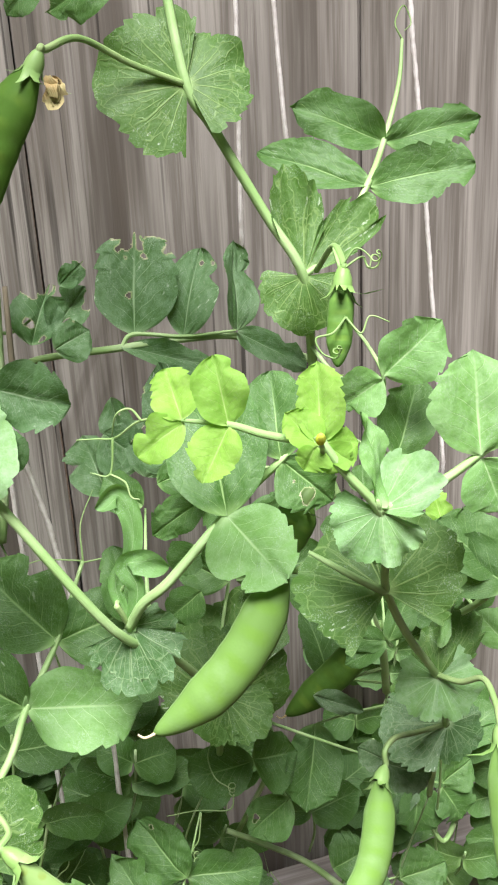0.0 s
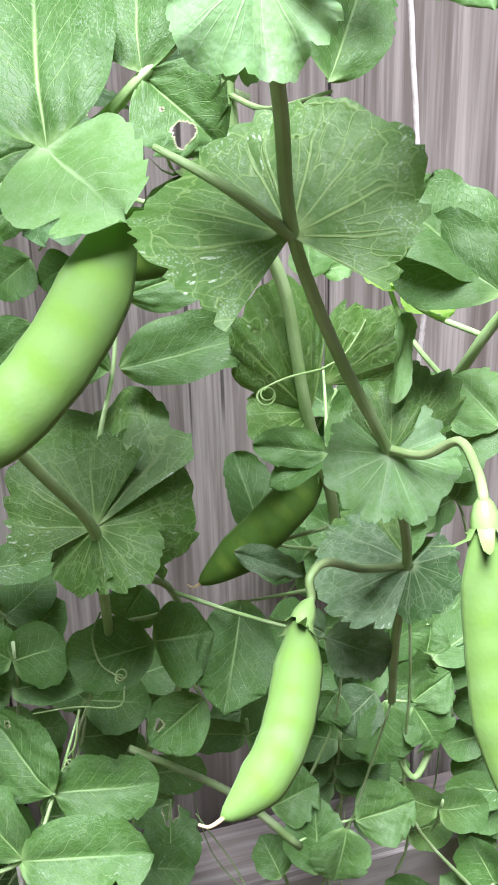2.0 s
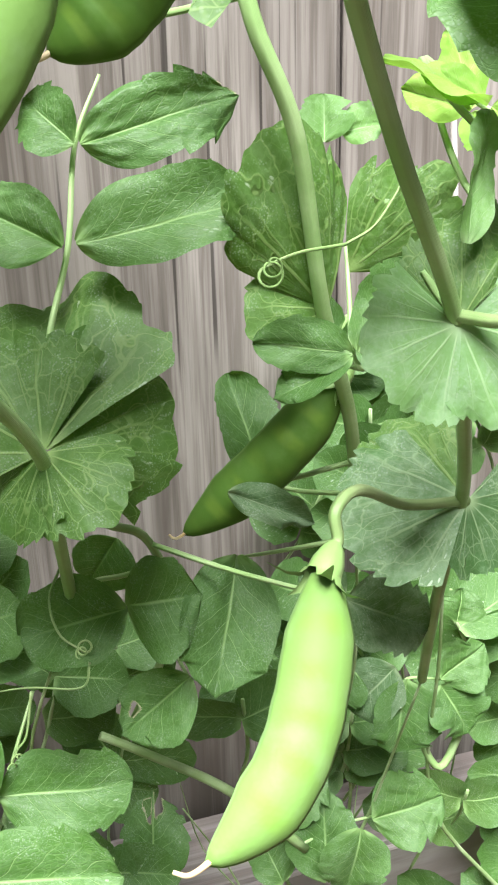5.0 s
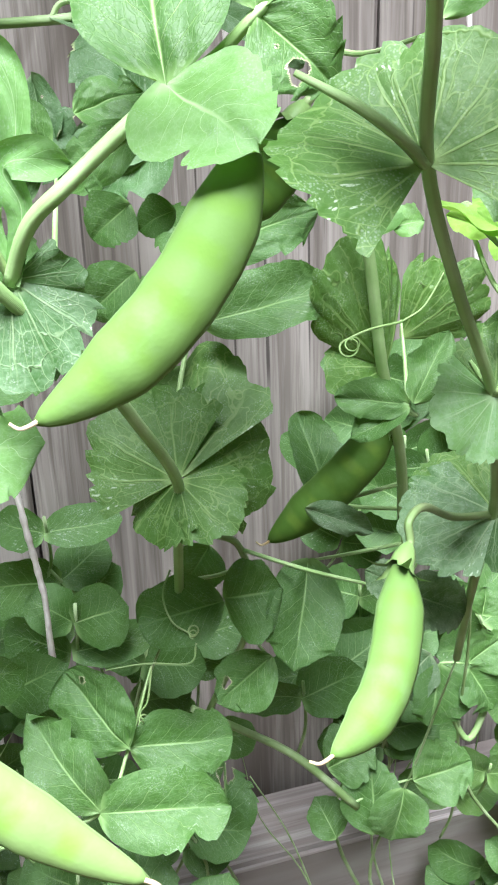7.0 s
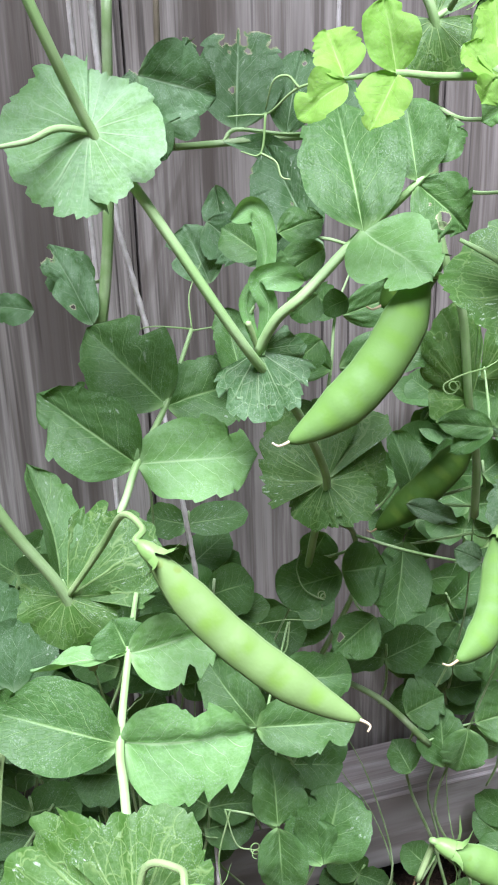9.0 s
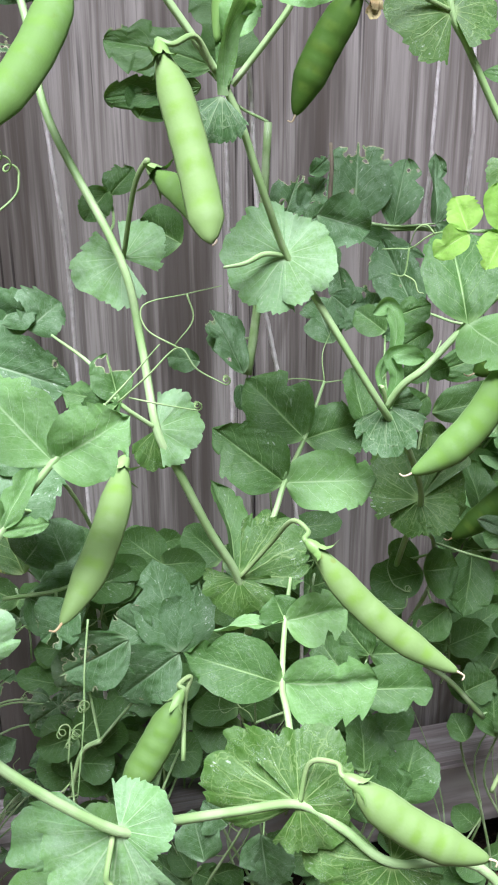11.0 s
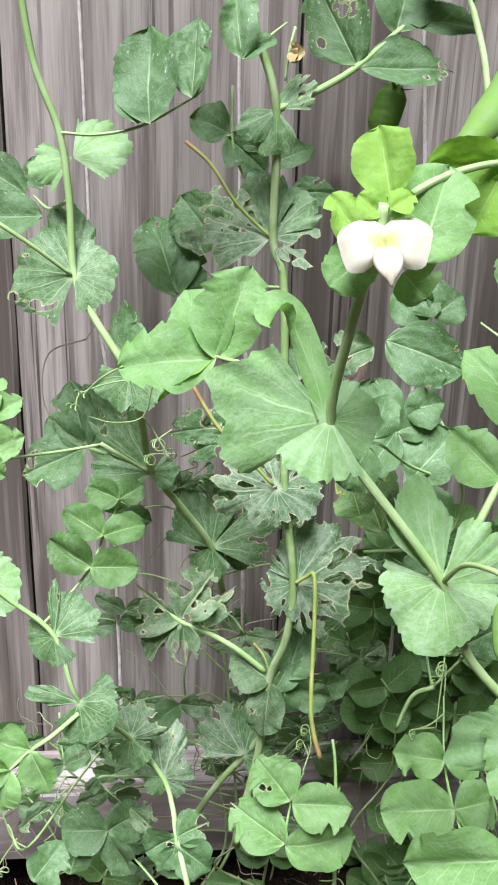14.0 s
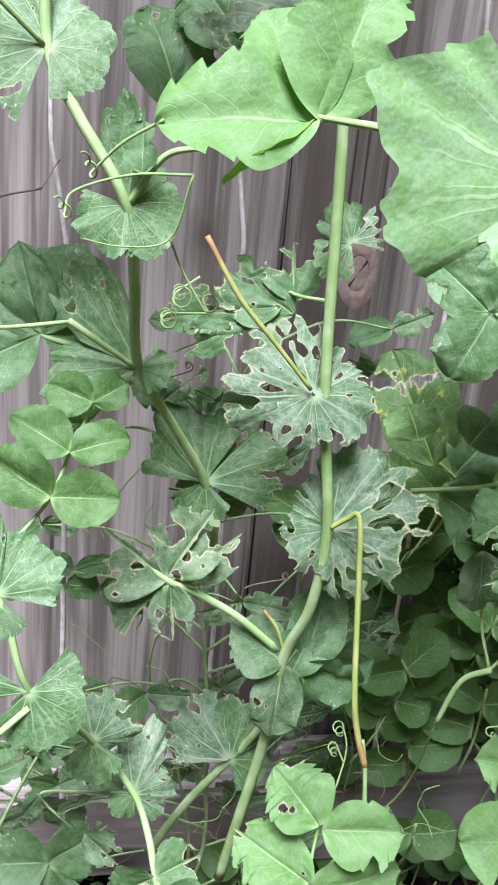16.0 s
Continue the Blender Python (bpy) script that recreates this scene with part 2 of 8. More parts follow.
def pod_material(name, a, b, c):
    """Pod skin: seeds show as paler swellings through faint mottling."""
    k = Nodes(name)
    obj = k.n("ShaderNodeTexCoord").outputs["Object"]
    uv = k.n("ShaderNodeUVMap").outputs[0]
    sep = k.n("ShaderNodeSeparateXYZ")
    k.put(sep.inputs[0], uv)
    seeds = k.math("MULTIPLY", k.math("ADD", k.math("SINE", k.math("MULTIPLY", k.math("ADD", sep.outputs[0], k.math("MULTIPLY", k.noise(obj, 60.0), 0.06)), 40.0)), 1.0), 0.5)
    body = k.math("SINE", k.math("MULTIPLY", sep.outputs[0], 3.14159))
    row = k.step(k.math("ABSOLUTE", k.math("SUBTRACT", k.math("ABSOLUTE", k.math("SUBTRACT", sep.outputs[1], 0.5)), 0.5)), 0.40, 0.05)
    seen = k.math("MULTIPLY", k.math("MULTIPLY", k.step(seeds, 0.3, 1.0), row), k.math("MULTIPLY", k.step(body, 0.1, 0.5), 0.6))
    col = k.mix(k.math("MULTIPLY", seen, k.step(k.noise(obj, 110.0, 3.0), 0.3, 0.62)), c4(a), c4(b))
    col = k.mix(k.math("MULTIPLY", k.step(k.noise(obj, 160.0, 4.0), 0.5, 0.75), 0.4), col, c4(c))
    seam = k.math("ABSOLUTE", k.math("SUBTRACT", sep.outputs[1], 0.5))
    col = k.mix(k.math("MULTIPLY", k.step(seam, 0.07, 0.015), 0.5), col, c4([min(0.6, q * 1.5) for q in c]))
    spots = k.n("ShaderNodeTexVoronoi", Scale=95.0)
    k.put(spots.inputs["Vector"], obj)
    scar = k.math("MULTIPLY", k.step(spots.outputs[0], 0.2, 0.12), k.step(k.noise(obj, 40.0, 2.0), 0.6, 0.66))
    col = k.mix(k.math("MULTIPLY", scar, 0.6), col, c4((a[0] * 0.9, a[1] * 0.75, a[2] * 0.4)))
    vor = k.n("ShaderNodeTexVoronoi", Scale=900.0)
    k.put(vor.inputs["Vector"], obj)
    relief = k.math("ADD", k.math("MULTIPLY", vor.outputs[0], 0.5), k.noise(obj, 300.0, 3.0))
    m = k.surface(col, 0.6, k.bump(relief, 0.15, 0.0004), 0.15)
    return m


def petal_material():
    """Thin cream petal, yellow-green at its heart."""
    k = Nodes("petal_cream")
    obj = k.n("ShaderNodeTexCoord").outputs["Object"]
    sep = k.n("ShaderNodeSeparateXYZ")
    k.put(sep.inputs[0], k.n("ShaderNodeUVMap").outputs[0])
    vein = k.step(k.math("SINE", k.math("MULTIPLY", sep.outputs[0], 46.0)), 0.3, 1.0)
    col = k.mix(k.step(k.noise(obj, 160.0, 3.0), 0.3, 0.8), c4((0.65, 0.63, 0.54)), c4((0.60, 0.57, 0.42)))
    col = k.mix(k.math("MULTIPLY", vein, 0.12), col, c4((0.55, 0.58, 0.33)))
    col = k.mix(k.math("MULTIPLY", k.step(sep.outputs[1], 0.55, 0.1), 0.85), col, c4((0.48, 0.52, 0.12)))
    k.surface(col, 0.6, k.bump(k.noise(obj, 260.0, 3.0), 0.25, 0.0006), 0.25)
    tr = k.n("ShaderNodeBsdfTranslucent")
    k.put(tr.inputs[0], col)
    mixer = k.n("ShaderNodeMixShader", i0=0.35)
    k.put(mixer.inputs[1], k.bsdf.outputs[0])
    k.put(mixer.inputs[2], tr.outputs[0])
    k.put(k.out.inputs[0], mixer.outputs[0])
    return k.m


POD = {
    "p": pod_material("pod_plump", (0.138, 0.255, 0.062), (0.142, 0.284, 0.036), (0.176, 0.288, 0.115)),
    "w": pod_material("pod_waxy", (0.186, 0.296, 0.094), (0.150, 0.290, 0.024), (0.228, 0.330, 0.140)),
    "m": pod_material("pod_mid", (0.11, 0.23, 0.045), (0.21, 0.36, 0.06), (0.19, 0.31, 0.11)),
    # darker copy of the pod skin, with shade put into its green
    "d": pod_material("pod_shaded", (0.076, 0.165, 0.024), (0.16, 0.27, 0.04), (0.11, 0.2, 0.055)),
}
PETAL = petal_material()
BUD = stalk_material("bud_yellow", (0.66, 0.70, 0.03), (0.58, 0.68, 0.10), 0.6, 200.0)
CALYX = stalk_material("calyx_green", (0.19, 0.34, 0.09), (0.27, 0.43, 0.15))
RIM = stalk_material("bitten_rim", (0.22, 0.29, 0.12), (0.44, 0.43, 0.28), 0.8, 300.0)
HUSK = stalk_material("dried_petal", (0.42, 0.36, 0.17), (0.34, 0.24, 0.10), 0.75, 250.0)
STYLE = stalk_material("style_cream", (0.75, 0.65, 0.45), (0.6, 0.42, 0.2), 0.6)


def wood_material(name, a, b, dark, warm):
    """Weathered softwood: long grain down the board, cathedral rings, knots, grey bleaching and stains."""
    k = Nodes(name)
    obj = k.n("ShaderNodeTexCoord").outputs["Object"]
    info = k.n("ShaderNodeObjectInfo").outputs["Random"]
    shift = k.n("ShaderNodeVectorMath")
    shift.operation = "ADD"
    k.put(shift.inputs[0], obj)
    comb = k.n("ShaderNodeCombineXYZ")
    k.put(comb.inputs[0], k.math("MULTIPLY", info, 7.0))
    k.put(comb.inputs[2], k.math("MULTIPLY", info, 31.0))
    k.put(shift.inputs[1], comb.outputs[0])
    p = shift.outputs[0]

    def squashed(sx, sy, sz):
        mp = k.n("ShaderNodeMapping")
        mp.inputs["Scale"].default_value = (sx, sy, sz)
        k.put(mp.inputs[0], p)
        return mp.outputs[0]

    bend = k.math("MULTIPLY", k.noise(squashed(6.0, 3.0, 3.5), 1.0, 2.0), 0.35)
    lean = k.n("ShaderNodeCombineXYZ")
    k.put(lean.inputs[0], bend)
    moved = k.n("ShaderNodeVectorMath")
    moved.operation = "ADD"
    k.put(moved.inputs[0], squashed(21.0, 6.0, 1.1))
    k.put(moved.inputs[1], lean.outputs[0])
    broad = k.noise(moved.outputs[0], 1.0, 5.0, 0.62)
    grain = k.noise(squashed(120.0, 30.0, 3.2), 1.0, 6.0, 0.68)
    fibre = k.noise(squashed(520.0, 60.0, 9.0), 1.0, 3.0, 0.6)
    warp = k.noise(squashed(6.0, 4.0, 1.7), 1.0, 2.0)
    rings = k.math("SINE", k.math("ADD", k.math("MULTIPLY", warp, 95.0), k.math("MULTIPLY", broad, 9.0)))
    ring = k.math("MULTIPLY", k.step(rings, 0.0, 1.0), k.step(k.noise(squashed(5.0, 2.0, 1.3), 1.0, 2.0), 0.42, 0.56))
    vor = k.n("ShaderNodeTexVoronoi", Scale=1.0, Randomness=1.0)
    k.put(vor.inputs["Vector"], squashed(7.0, 2.0, 4.0))
    knot = k.math("SUBTRACT", 1.0, k.step(vor.outputs[0], 0.06, 0.12))
    knot_eye = k.math("SUBTRACT", 1.0, k.step(vor.outputs[0], 0.02, 0.07))
    patch = k.step(k.noise(squashed(9.0, 3.0, 1.4), 1.0, 4.0, 0.6), 0.36, 0.66)
    col = k.mix(patch, c4(a), c4(b))
    col = k.mix(k.math("MULTIPLY", ring, 0.5), col, c4(warm))
    col = k.mix(k.math("MULTIPLY", k.step(broad, 0.45, 0.62), 0.85), col, c4([0.5 * q + 0.5 * r for q, r in zip(warm, dark)]))
    col = k.mix(k.math("MULTIPLY", k.step(broad, 0.48, 0.3), 0.45), col, c4([min(0.62, q * 1.3) for q in a]))
    col = k.mix(k.math("MULTIPLY", k.step(grain, 0.45, 0.62), 0.6), col, c4([0.6 * q + 0.4 * r for q, r in zip(warm, dark)]))
    col = k.mix(k.math("MULTIPLY", k.step(fibre, 0.48, 0.72), 0.4), col, c4(warm))
    col = k.mix(k.math("MULTIPLY", k.step(k.noise(squashed(85.0, 20.0, 2.0), 1.0, 4.0, 0.6), 0.54, 0.7), 0.35), col, c4([min(0.62, q * 1.35) for q in a]))
    col = k.mix(k.math("MULTIPLY", knot, 0.4), col, c4(warm))
    col = k.mix(k.math("MULTIPLY", knot_eye, 0.65), col, c4(dark))
    col = k.mix(k.math("MULTIPLY", info, 0.35), col, c4([q * 0.9 for q in warm]))
    check = k.math("MULTIPLY", k.step(k.noise(squashed(260.0, 20.0, 2.2), 1.0, 2.0), 0.60, 0.67), k.step(k.noise(squashed(10.0, 4.0, 5.0), 1.0, 2.0), 0.48, 0.6))
    col = k.mix(k.math("MULTIPLY", check, 0.75), col, c4([q * 0.6 for q in dark]))
    h = k.math("ADD", k.math("MULTIPLY", grain, -1.0), k.math("MULTIPLY", ring, -0.35))
    return k.surface(col, 0.85, k.bump(h, 0.6, 0.0012), 0.25)


BOARD = wood_material("weathered_board", (0.395, 0.367, 0.333), (0.245, 0.225, 0.200), (0.026, 0.021, 0.017), (0.122, 0.102, 0.083))
RAIL = wood_material("weathered_rail", (0.48, 0.445, 0.425), (0.38, 0.35, 0.335), (0.07, 0.06, 0.055), (0.21, 0.175, 0.155))


def soil_material():
    k = Nodes("mulched_soil")
    obj = k.n("ShaderNodeTexCoord").outputs["Object"]
    f = k.noise(obj, 35.0, 6.0, 0.7)
    g = k.noise(obj, 260.0, 4.0)
    col = k.mix(k.step(f, 0.35, 0.7), c4((0.028, 0.019, 0.013)), c4((0.075, 0.05, 0.03)))
    col = k.mix(k.math("MULTIPLY", k.step(g, 0.55, 0.75), 0.5), col, c4((0.17, 0.12, 0.07)))
    return k.surface(col, 0.95, k.bump(k.math("ADD", f, g), 0.8, 0.01), 0.2)


KNOT = stalk_material("knot_wood", (0.40, 0.305, 0.265), (0.27, 0.205, 0.175), 0.85, 240.0)
CRACK = stalk_material("knot_crack", (0.035, 0.024, 0.02), (0.05, 0.034, 0.028), 0.9, 240.0)
SOIL = soil_material()
STRAW = stalk_material("straw", (0.40, 0.28, 0.14), (0.22, 0.14, 0.07), 0.8)
TWINE = stalk_material("white_twine", (0.80, 0.76, 0.73), (0.62, 0.57, 0.54), 0.85, 200.0)


# ---- mesh helpers ----
def hang(ob, parent):
    """Parents ob without moving it."""
    if parent:
        ob.parent = parent
        if parent.type == "EMPTY":
            ob.matrix_parent_inverse = Matrix.Translation(parent.location).inverted()


def link_mesh(name, verts, faces, mat, parent, label="", uvs=None, smooth=True):
    me = bpy.data.meshes.new(name)
    me.from_pydata(verts, [], faces)
    if uvs:
        layer = me.uv_layers.new()
        for loop in me.loops:
            layer.data[loop.index].uv = uvs[loop.vertex_index]
    if smooth:
        me.polygons.foreach_set("use_smooth", [True] * len(me.polygons))
    me.materials.append(mat)
    ob = new(name, me)
    hang(ob, parent)
    if label:
        tagged(ob, label)
    return ob


FACE = Vector((-0.22, -0.88, 0.42)).normalized()   # most blades turn to the open side and the sky


def curve_points(pts, per=6):
    """A smooth line through the points."""
    p = [Vector(q) for q in pts]
    if len(p) < 3:
        return [p[0].lerp(p[-1], i / per) for i in range(per + 1)]
    p = [2 * p[0] - p[1]] + p + [2 * p[-1] - p[-2]]
    out = []
    for i in range(1, len(p) - 2):
        a, b, c, d = p[i - 1:i + 3]
        for j in range(per):
            s = j / per
            out.append(0.5 * (2 * b + (c - a) * s + (2 * a - 5 * b + 4 * c - d) * s * s + (3 * b - a - 3 * c + d) * s ** 3))
    return out + [p[-2]]


def tube_mesh(line, radius, sides=8, squash=1.0):
    """Rings along a line; radius may be a function of the way along it."""
    verts, faces, uvs = [], [], []
    n = len(line)
    side = None
    for i, c in enumerate(line):
        t = (line[min(i + 1, n - 1)] - line[max(i - 1, 0)]).normalized()
        side = (FACE if side is None else side) - t * (FACE if side is None else side).dot(t)
        if side.length < 1e-4:
            side = t.orthogonal()
        side.normalize()
        other = t.cross(side)
        s = i / (n - 1)
        r = radius(s) if callable(radius) else radius
        for j in range(sides):
            a = 2 * math.pi * j / sides
            verts.append(c + side * (r * squash * math.cos(a)) + other * (r * math.sin(a)))
            uvs.append((s, j / sides))
        if i:
            o = (i - 1) * sides
            faces += [(o + j, o + (j + 1) % sides, o + sides + (j + 1) % sides, o + sides + j) for j in range(sides)]
    faces.append(tuple(range(sides))[::-1])
    faces.append(tuple(range(len(verts) - sides, len(verts))))
    return verts, faces, uvs


def vine(label, x, y):
    """The Empty that carries one climbing plant; it stands where its root is."""
    ob = new("pea_vine")
    ob.location = (x, y, 0.0)
    return tagged(ob, label, "pea plant", "pea plants on the trellis")


def stem(v, pts, r, look_="g", taper=0.8, name="stem"):
    line = curve_points(pts)
    verts, faces, uvs = tube_mesh(line, lambda s: r / 1000 * (taper + (1 - taper) * s))
    return link_mesh(name, verts, faces, STALK[look_], v, uvs=uvs)


def leaf(v, pts, r=1.1, look_="g"):
    """The stalk of a compound leaf; its leaflets and tendrils hang on it."""
    verts, faces, uvs = tube_mesh(curve_points(pts), lambda s: r / 1000 * (1.0 - 0.5 * s ** 3))
    return link_mesh("leaf", verts, faces, STALK[look_], v, uvs=uvs)


def tendril(p, pts, coil=0.0, r=0.45, look_="t"):
    line = curve_points(pts, 7)
    if coil:
        end, back = line[-1], (line[-1] - line[-4]).normalized()
        up = FACE.cross(back).normalized()
        turns, steps = 2.2, 34
        centre = end + up * coil / 1000
        for i in range(1, steps):
            a = 2 * math.pi * turns * i / steps
            rr = coil / 1000 * (1 - 0.55 * i / steps)
            line.append(centre + back * (rr * math.sin(a)) - up * (rr * math.cos(a)) + FACE * (0.0012 * a))
    verts, faces, uvs = tube_mesh(line, lambda s: r / 1000 * (1.0 - 0.5 * s), 6)
    return link_mesh("tendril", verts, faces, STALK[look_], p, uvs=uvs)


def frame_of(base, tip, roll):
    b, t = Vector(base), Vector(tip)
    y = (t - b).normalized()
    z = FACE - y * FACE.dot(y)
    z.normalize()
    z.rotate(Matrix.Rotation(radians(roll), 3, y))
    return b, (t - b).length, y.cross(z), y, z


def place_blade(name, base, tip, roll, verts, faces, uvs, mat, parent, label=""):
    b, length, x, y, z = frame_of(base, tip, roll)
    ob = link_mesh(name, verts, faces, mat, parent, label, uvs)
    ob.matrix_basis = Matrix.Translation(b) @ Matrix((x, y, z)).transposed().to_4x4()
    return ob


def bitten(verts, faces, uvs, chew, seed, keep):
    """Takes cells out where beetles and slugs fed; the rest keeps its ribs."""
    out = []
    for f in faces:
        c = sum((Vector(verts[i]) for i in f), Vector()) / len(f)
        u = sum(uvs[i][1] if keep == "fan" else uvs[i][0] for i in f) / len(f)
        rib = abs(sum(uvs[i][0] if keep == "fan" else uvs[i][1] for i in f) / len(f))
        if keep == "fan":
            q = sum(uvs[i][0] for i in f) / len(f)
            val = noise.noise((q * 7 + seed, u * 3.2, 3.0)) * 0.9 + noise.noise(c * 190 + Vector((seed, 5, 0))) * 0.55
        else:
            val = noise.noise(c * 85 + Vector((seed, 0, 3))) * 1.0 + noise.noise(c * 230 + Vector((seed, 5, 0))) * 0.5
        val += (u - 0.62) * 0.7
        if keep != "fan" and rib < 0.08:
            val -= 0.6
        if val < 0.66 - 2.6 * chew:
            out.append(f)
    owner = {}
    for n_, f in enumerate(out):
        for i in f:
            owner.setdefault(i, []).append(n_)
    todo = [n_ for n_, f in enumerate(out) if min(uvs[i][1] if keep == "fan" else uvs[i][0] for i in f) < 0.05]
    seen = set(todo)
    while todo:
        for i in out[todo.pop()]:
            for n_ in owner[i]:
                if n_ not in seen:
                    seen.add(n_)
                    todo.append(n_)
    out = [f for n_, f in enumerate(out) if n_ in seen]
    def rims(fs):
        count = {}
        for f in fs:
            for i, j in zip(f, f[1:] + f[:1]):
                count[min(i, j), max(i, j)] = count.get((min(i, j), max(i, j)), 0) + 1
        return count

    before, after = rims(faces), rims(out)
    ends = {i for e, n_ in after.items() if n_ == 1 and before[e] == 2 for i in e}
    torn = [sum(i in ends for i in f) >= (1 if noise.noise(Vector(verts[f[0]]) * 260) > 0.1 else 2) for f in out]
    used = sorted({i for f in out for i in f})
    new_i = {i: j for j, i in enumerate(used)}
    return [verts[i] for i in used], [tuple(new_i[i] for i in f) for f in out], [uvs[i] for i in used], torn


def dry_rim(ob, torn):
    """The dried pale edge of a bite."""
    if torn:
        ob.data.materials.append(RIM)
        ob.data.polygons.foreach_set("material_index", [int(t) for t in torn])
    return ob


def leaflet(p, base, tip, width, roll=0.0, tone="m", chew=0.0, cup=0.32, droop=0.12, seed=0, jagged=False, name="leaflet", label=""):
    """A broad oval blade, folded a little along its midrib, with a wavy rim."""
    rng = random.Random(seed * 7 + 1)
    length = (Vector(tip) - Vector(base)).length
    w = width / 1000
    nu, nv = (76, 54) if chew else (40, 12)
    torn = None
    scale = min(1.0, length / 0.036)
    ph, ruff, notch = rng.uniform(0, 9), rng.uniform(0.3, 1.0) * 0.0030 * scale, rng.random()
    cup, droop, roll = cup + rng.uniform(-0.08, 0.30), droop + rng.uniform(-0.08, 0.16), roll + rng.uniform(-14, 14)
    skew, saw, teeth = rng.uniform(-0.14, 0.14), rng.choice((0.04, 0.09, 0.14, 0.19)), rng.choice((5, 6, 8))
    blunt = rng.choice((1.9, 2.2, 2.8, 3.4))
    nick, nick_at = rng.random(), rng.uniform(0.55, 0.85)
    if jagged:
        saw, teeth, blunt = 0.24, 6, 3.2
    verts, uvs, faces = [], [], []
    for i in range(nu + 1):
        u = i / nu
        uu = min(max(u, 0.004), 0.9985)
        f = max(0.0, 1 - ((uu - 0.48) / 0.52) ** blunt) ** 0.5 if uu > 0.48 else max(0.0, 1 - ((0.48 - uu) / 0.48) ** 2.1) ** 0.62
        for j in range(nv + 1):
            v = 2 * j / nv - 1
            rim = 1 + 0.13 * noise.noise((u * 4 + ph, 3.0 if v > 0 else -3.0, seed * 1.7)) + 0.04 * math.sin(u * 23 + ph) * max(0, u - 0.45)
            if notch > 0.55:
                rim *= 1 - 0.16 * max(0, u - 0.6) * (1 + math.sin(u * 40 + ph + (v > 0) * 2))
            rim *= 1 - saw * ((u * teeth + ph + (v > 0) * 0.4) % 1.0) * min(1.0, max(0.0, u - 0.4) * 5)
            if nick > 0.5 and (v > 0) == (nick > 0.75):
                rim *= 1 - 0.42 * max(0.0, 1 - abs(u - nick_at) / 0.11)
            x = v * f * w / 2 * rim * (1 + skew * (1 if v > 0 else -1))
            y = u * length * (1 - 0.05 * v * v * (u > 0.8) * (notch > 0.4))
            a = abs(v)
            z = cup * abs(x) * (1.0 - 0.35 * a) - droop * length * u * u
            z += ruff * a * a * math.sin(u * 8 + ph + (v > 0) * 1.7) + scale * (0.0026 * noise.noise((u * 2.0 + ph, v * 1.2, 4.0)) + 0.0006 * noise.noise((u * 7 + ph, v * 4, 9.0)))
            z -= 0.0006 * (1 - min(1, a * 8))
            verts.append((x, y, z))
            uvs.append((u, v))
    for i in range(nu):
        for j in range(nv):
            o = i * (nv + 1) + j
            faces.append((o, o + 1, o + nv + 2, o + nv + 1))
    if chew:
        verts, faces, uvs, torn = bitten(verts, faces, uvs, chew, seed, "")
    return dry_rim(place_blade(name, base, tip, roll, verts, faces, uvs, LEAF[tone], p, label), torn)


def stipule(p, base, tip, spread=90.0, side=0.75, roll=0.0, tone="m", chew=0.0, cup=0.0, droop=0.15, seed=0, saw_depth=0.11, name="stipule", label=""):
    """A clasping half-heart blade fanned round the node, toothed on its lower rim."""
    rng = random.Random(seed * 13 + 5)
    length = (Vector(tip) - Vector(base)).length
    na, nr = (130, 54) if chew else (84, 12)
    torn = None
    ph, teeth = rng.uniform(0, 9), rng.choice((8, 9, 11)) * spread / 70
    wave, fold, lip = rng.uniform(0.05, 0.125), rng.uniform(1.3, 2.8), rng.uniform(1.0, 2.6)
    roll += rng.uniform(-6, 6)
    sp = radians(spread)
    verts, uvs, faces = [], [], []
    for i in range(na + 1):
        q = 2 * i / na - 1
        th = q * sp
        r = length * (side + (1 - side) * math.cos(q * math.pi / 2))
        r *= 1 + 0.17 * noise.noise((q * 2.0 + ph, 1, seed)) + 0.08 * noise.noise((q * 6 + ph, 2, seed))
        jag = abs(q) * teeth + ph + 0.5 * noise.noise((q * 5, ph, 7))
        saw = (jag % 1.0) * (0.55 + 0.45 * math.sin(math.floor(jag) * 2.4))
        for j in range(nr + 1):
            s = j / nr
            rr = r * (0.03 + 0.97 * s) * (1 - saw_depth * saw * min(1, abs(q) * 2.2) * s ** 5)
            z = length * (cup * s * s - droop * s * s * (0.4 + 0.6 * math.cos(th)))
            z += length * wave * s * s * math.sin(th * fold + ph)
            z += s * 0.0022 * noise.noise((rr * math.sin(th) * 42 + ph, rr * math.cos(th) * 42, seed))
            z += length * 0.022 * s * math.cos(th * 5.5 + ph * 2) * min(1.0, abs(q) * 3)
            z += lip * 0.0022 * s ** 4 * noise.noise((q * 3.2 + ph, 3, seed))
            verts.append((rr * math.sin(th), rr * math.cos(th), z))
            uvs.append((q * spread / 90.0, s))
    for i in range(na):
        for j in range(nr):
            o = i * (nr + 1) + j
            faces.append((o, o + 1, o + nr + 2, o + nr + 1))
    if chew:
        verts, faces, uvs, torn = bitten(verts, faces, uvs, chew, seed, "fan")
    return dry_rim(place_blade(name, base, tip, roll, verts, faces, uvs, STIP[tone], p, label), torn)


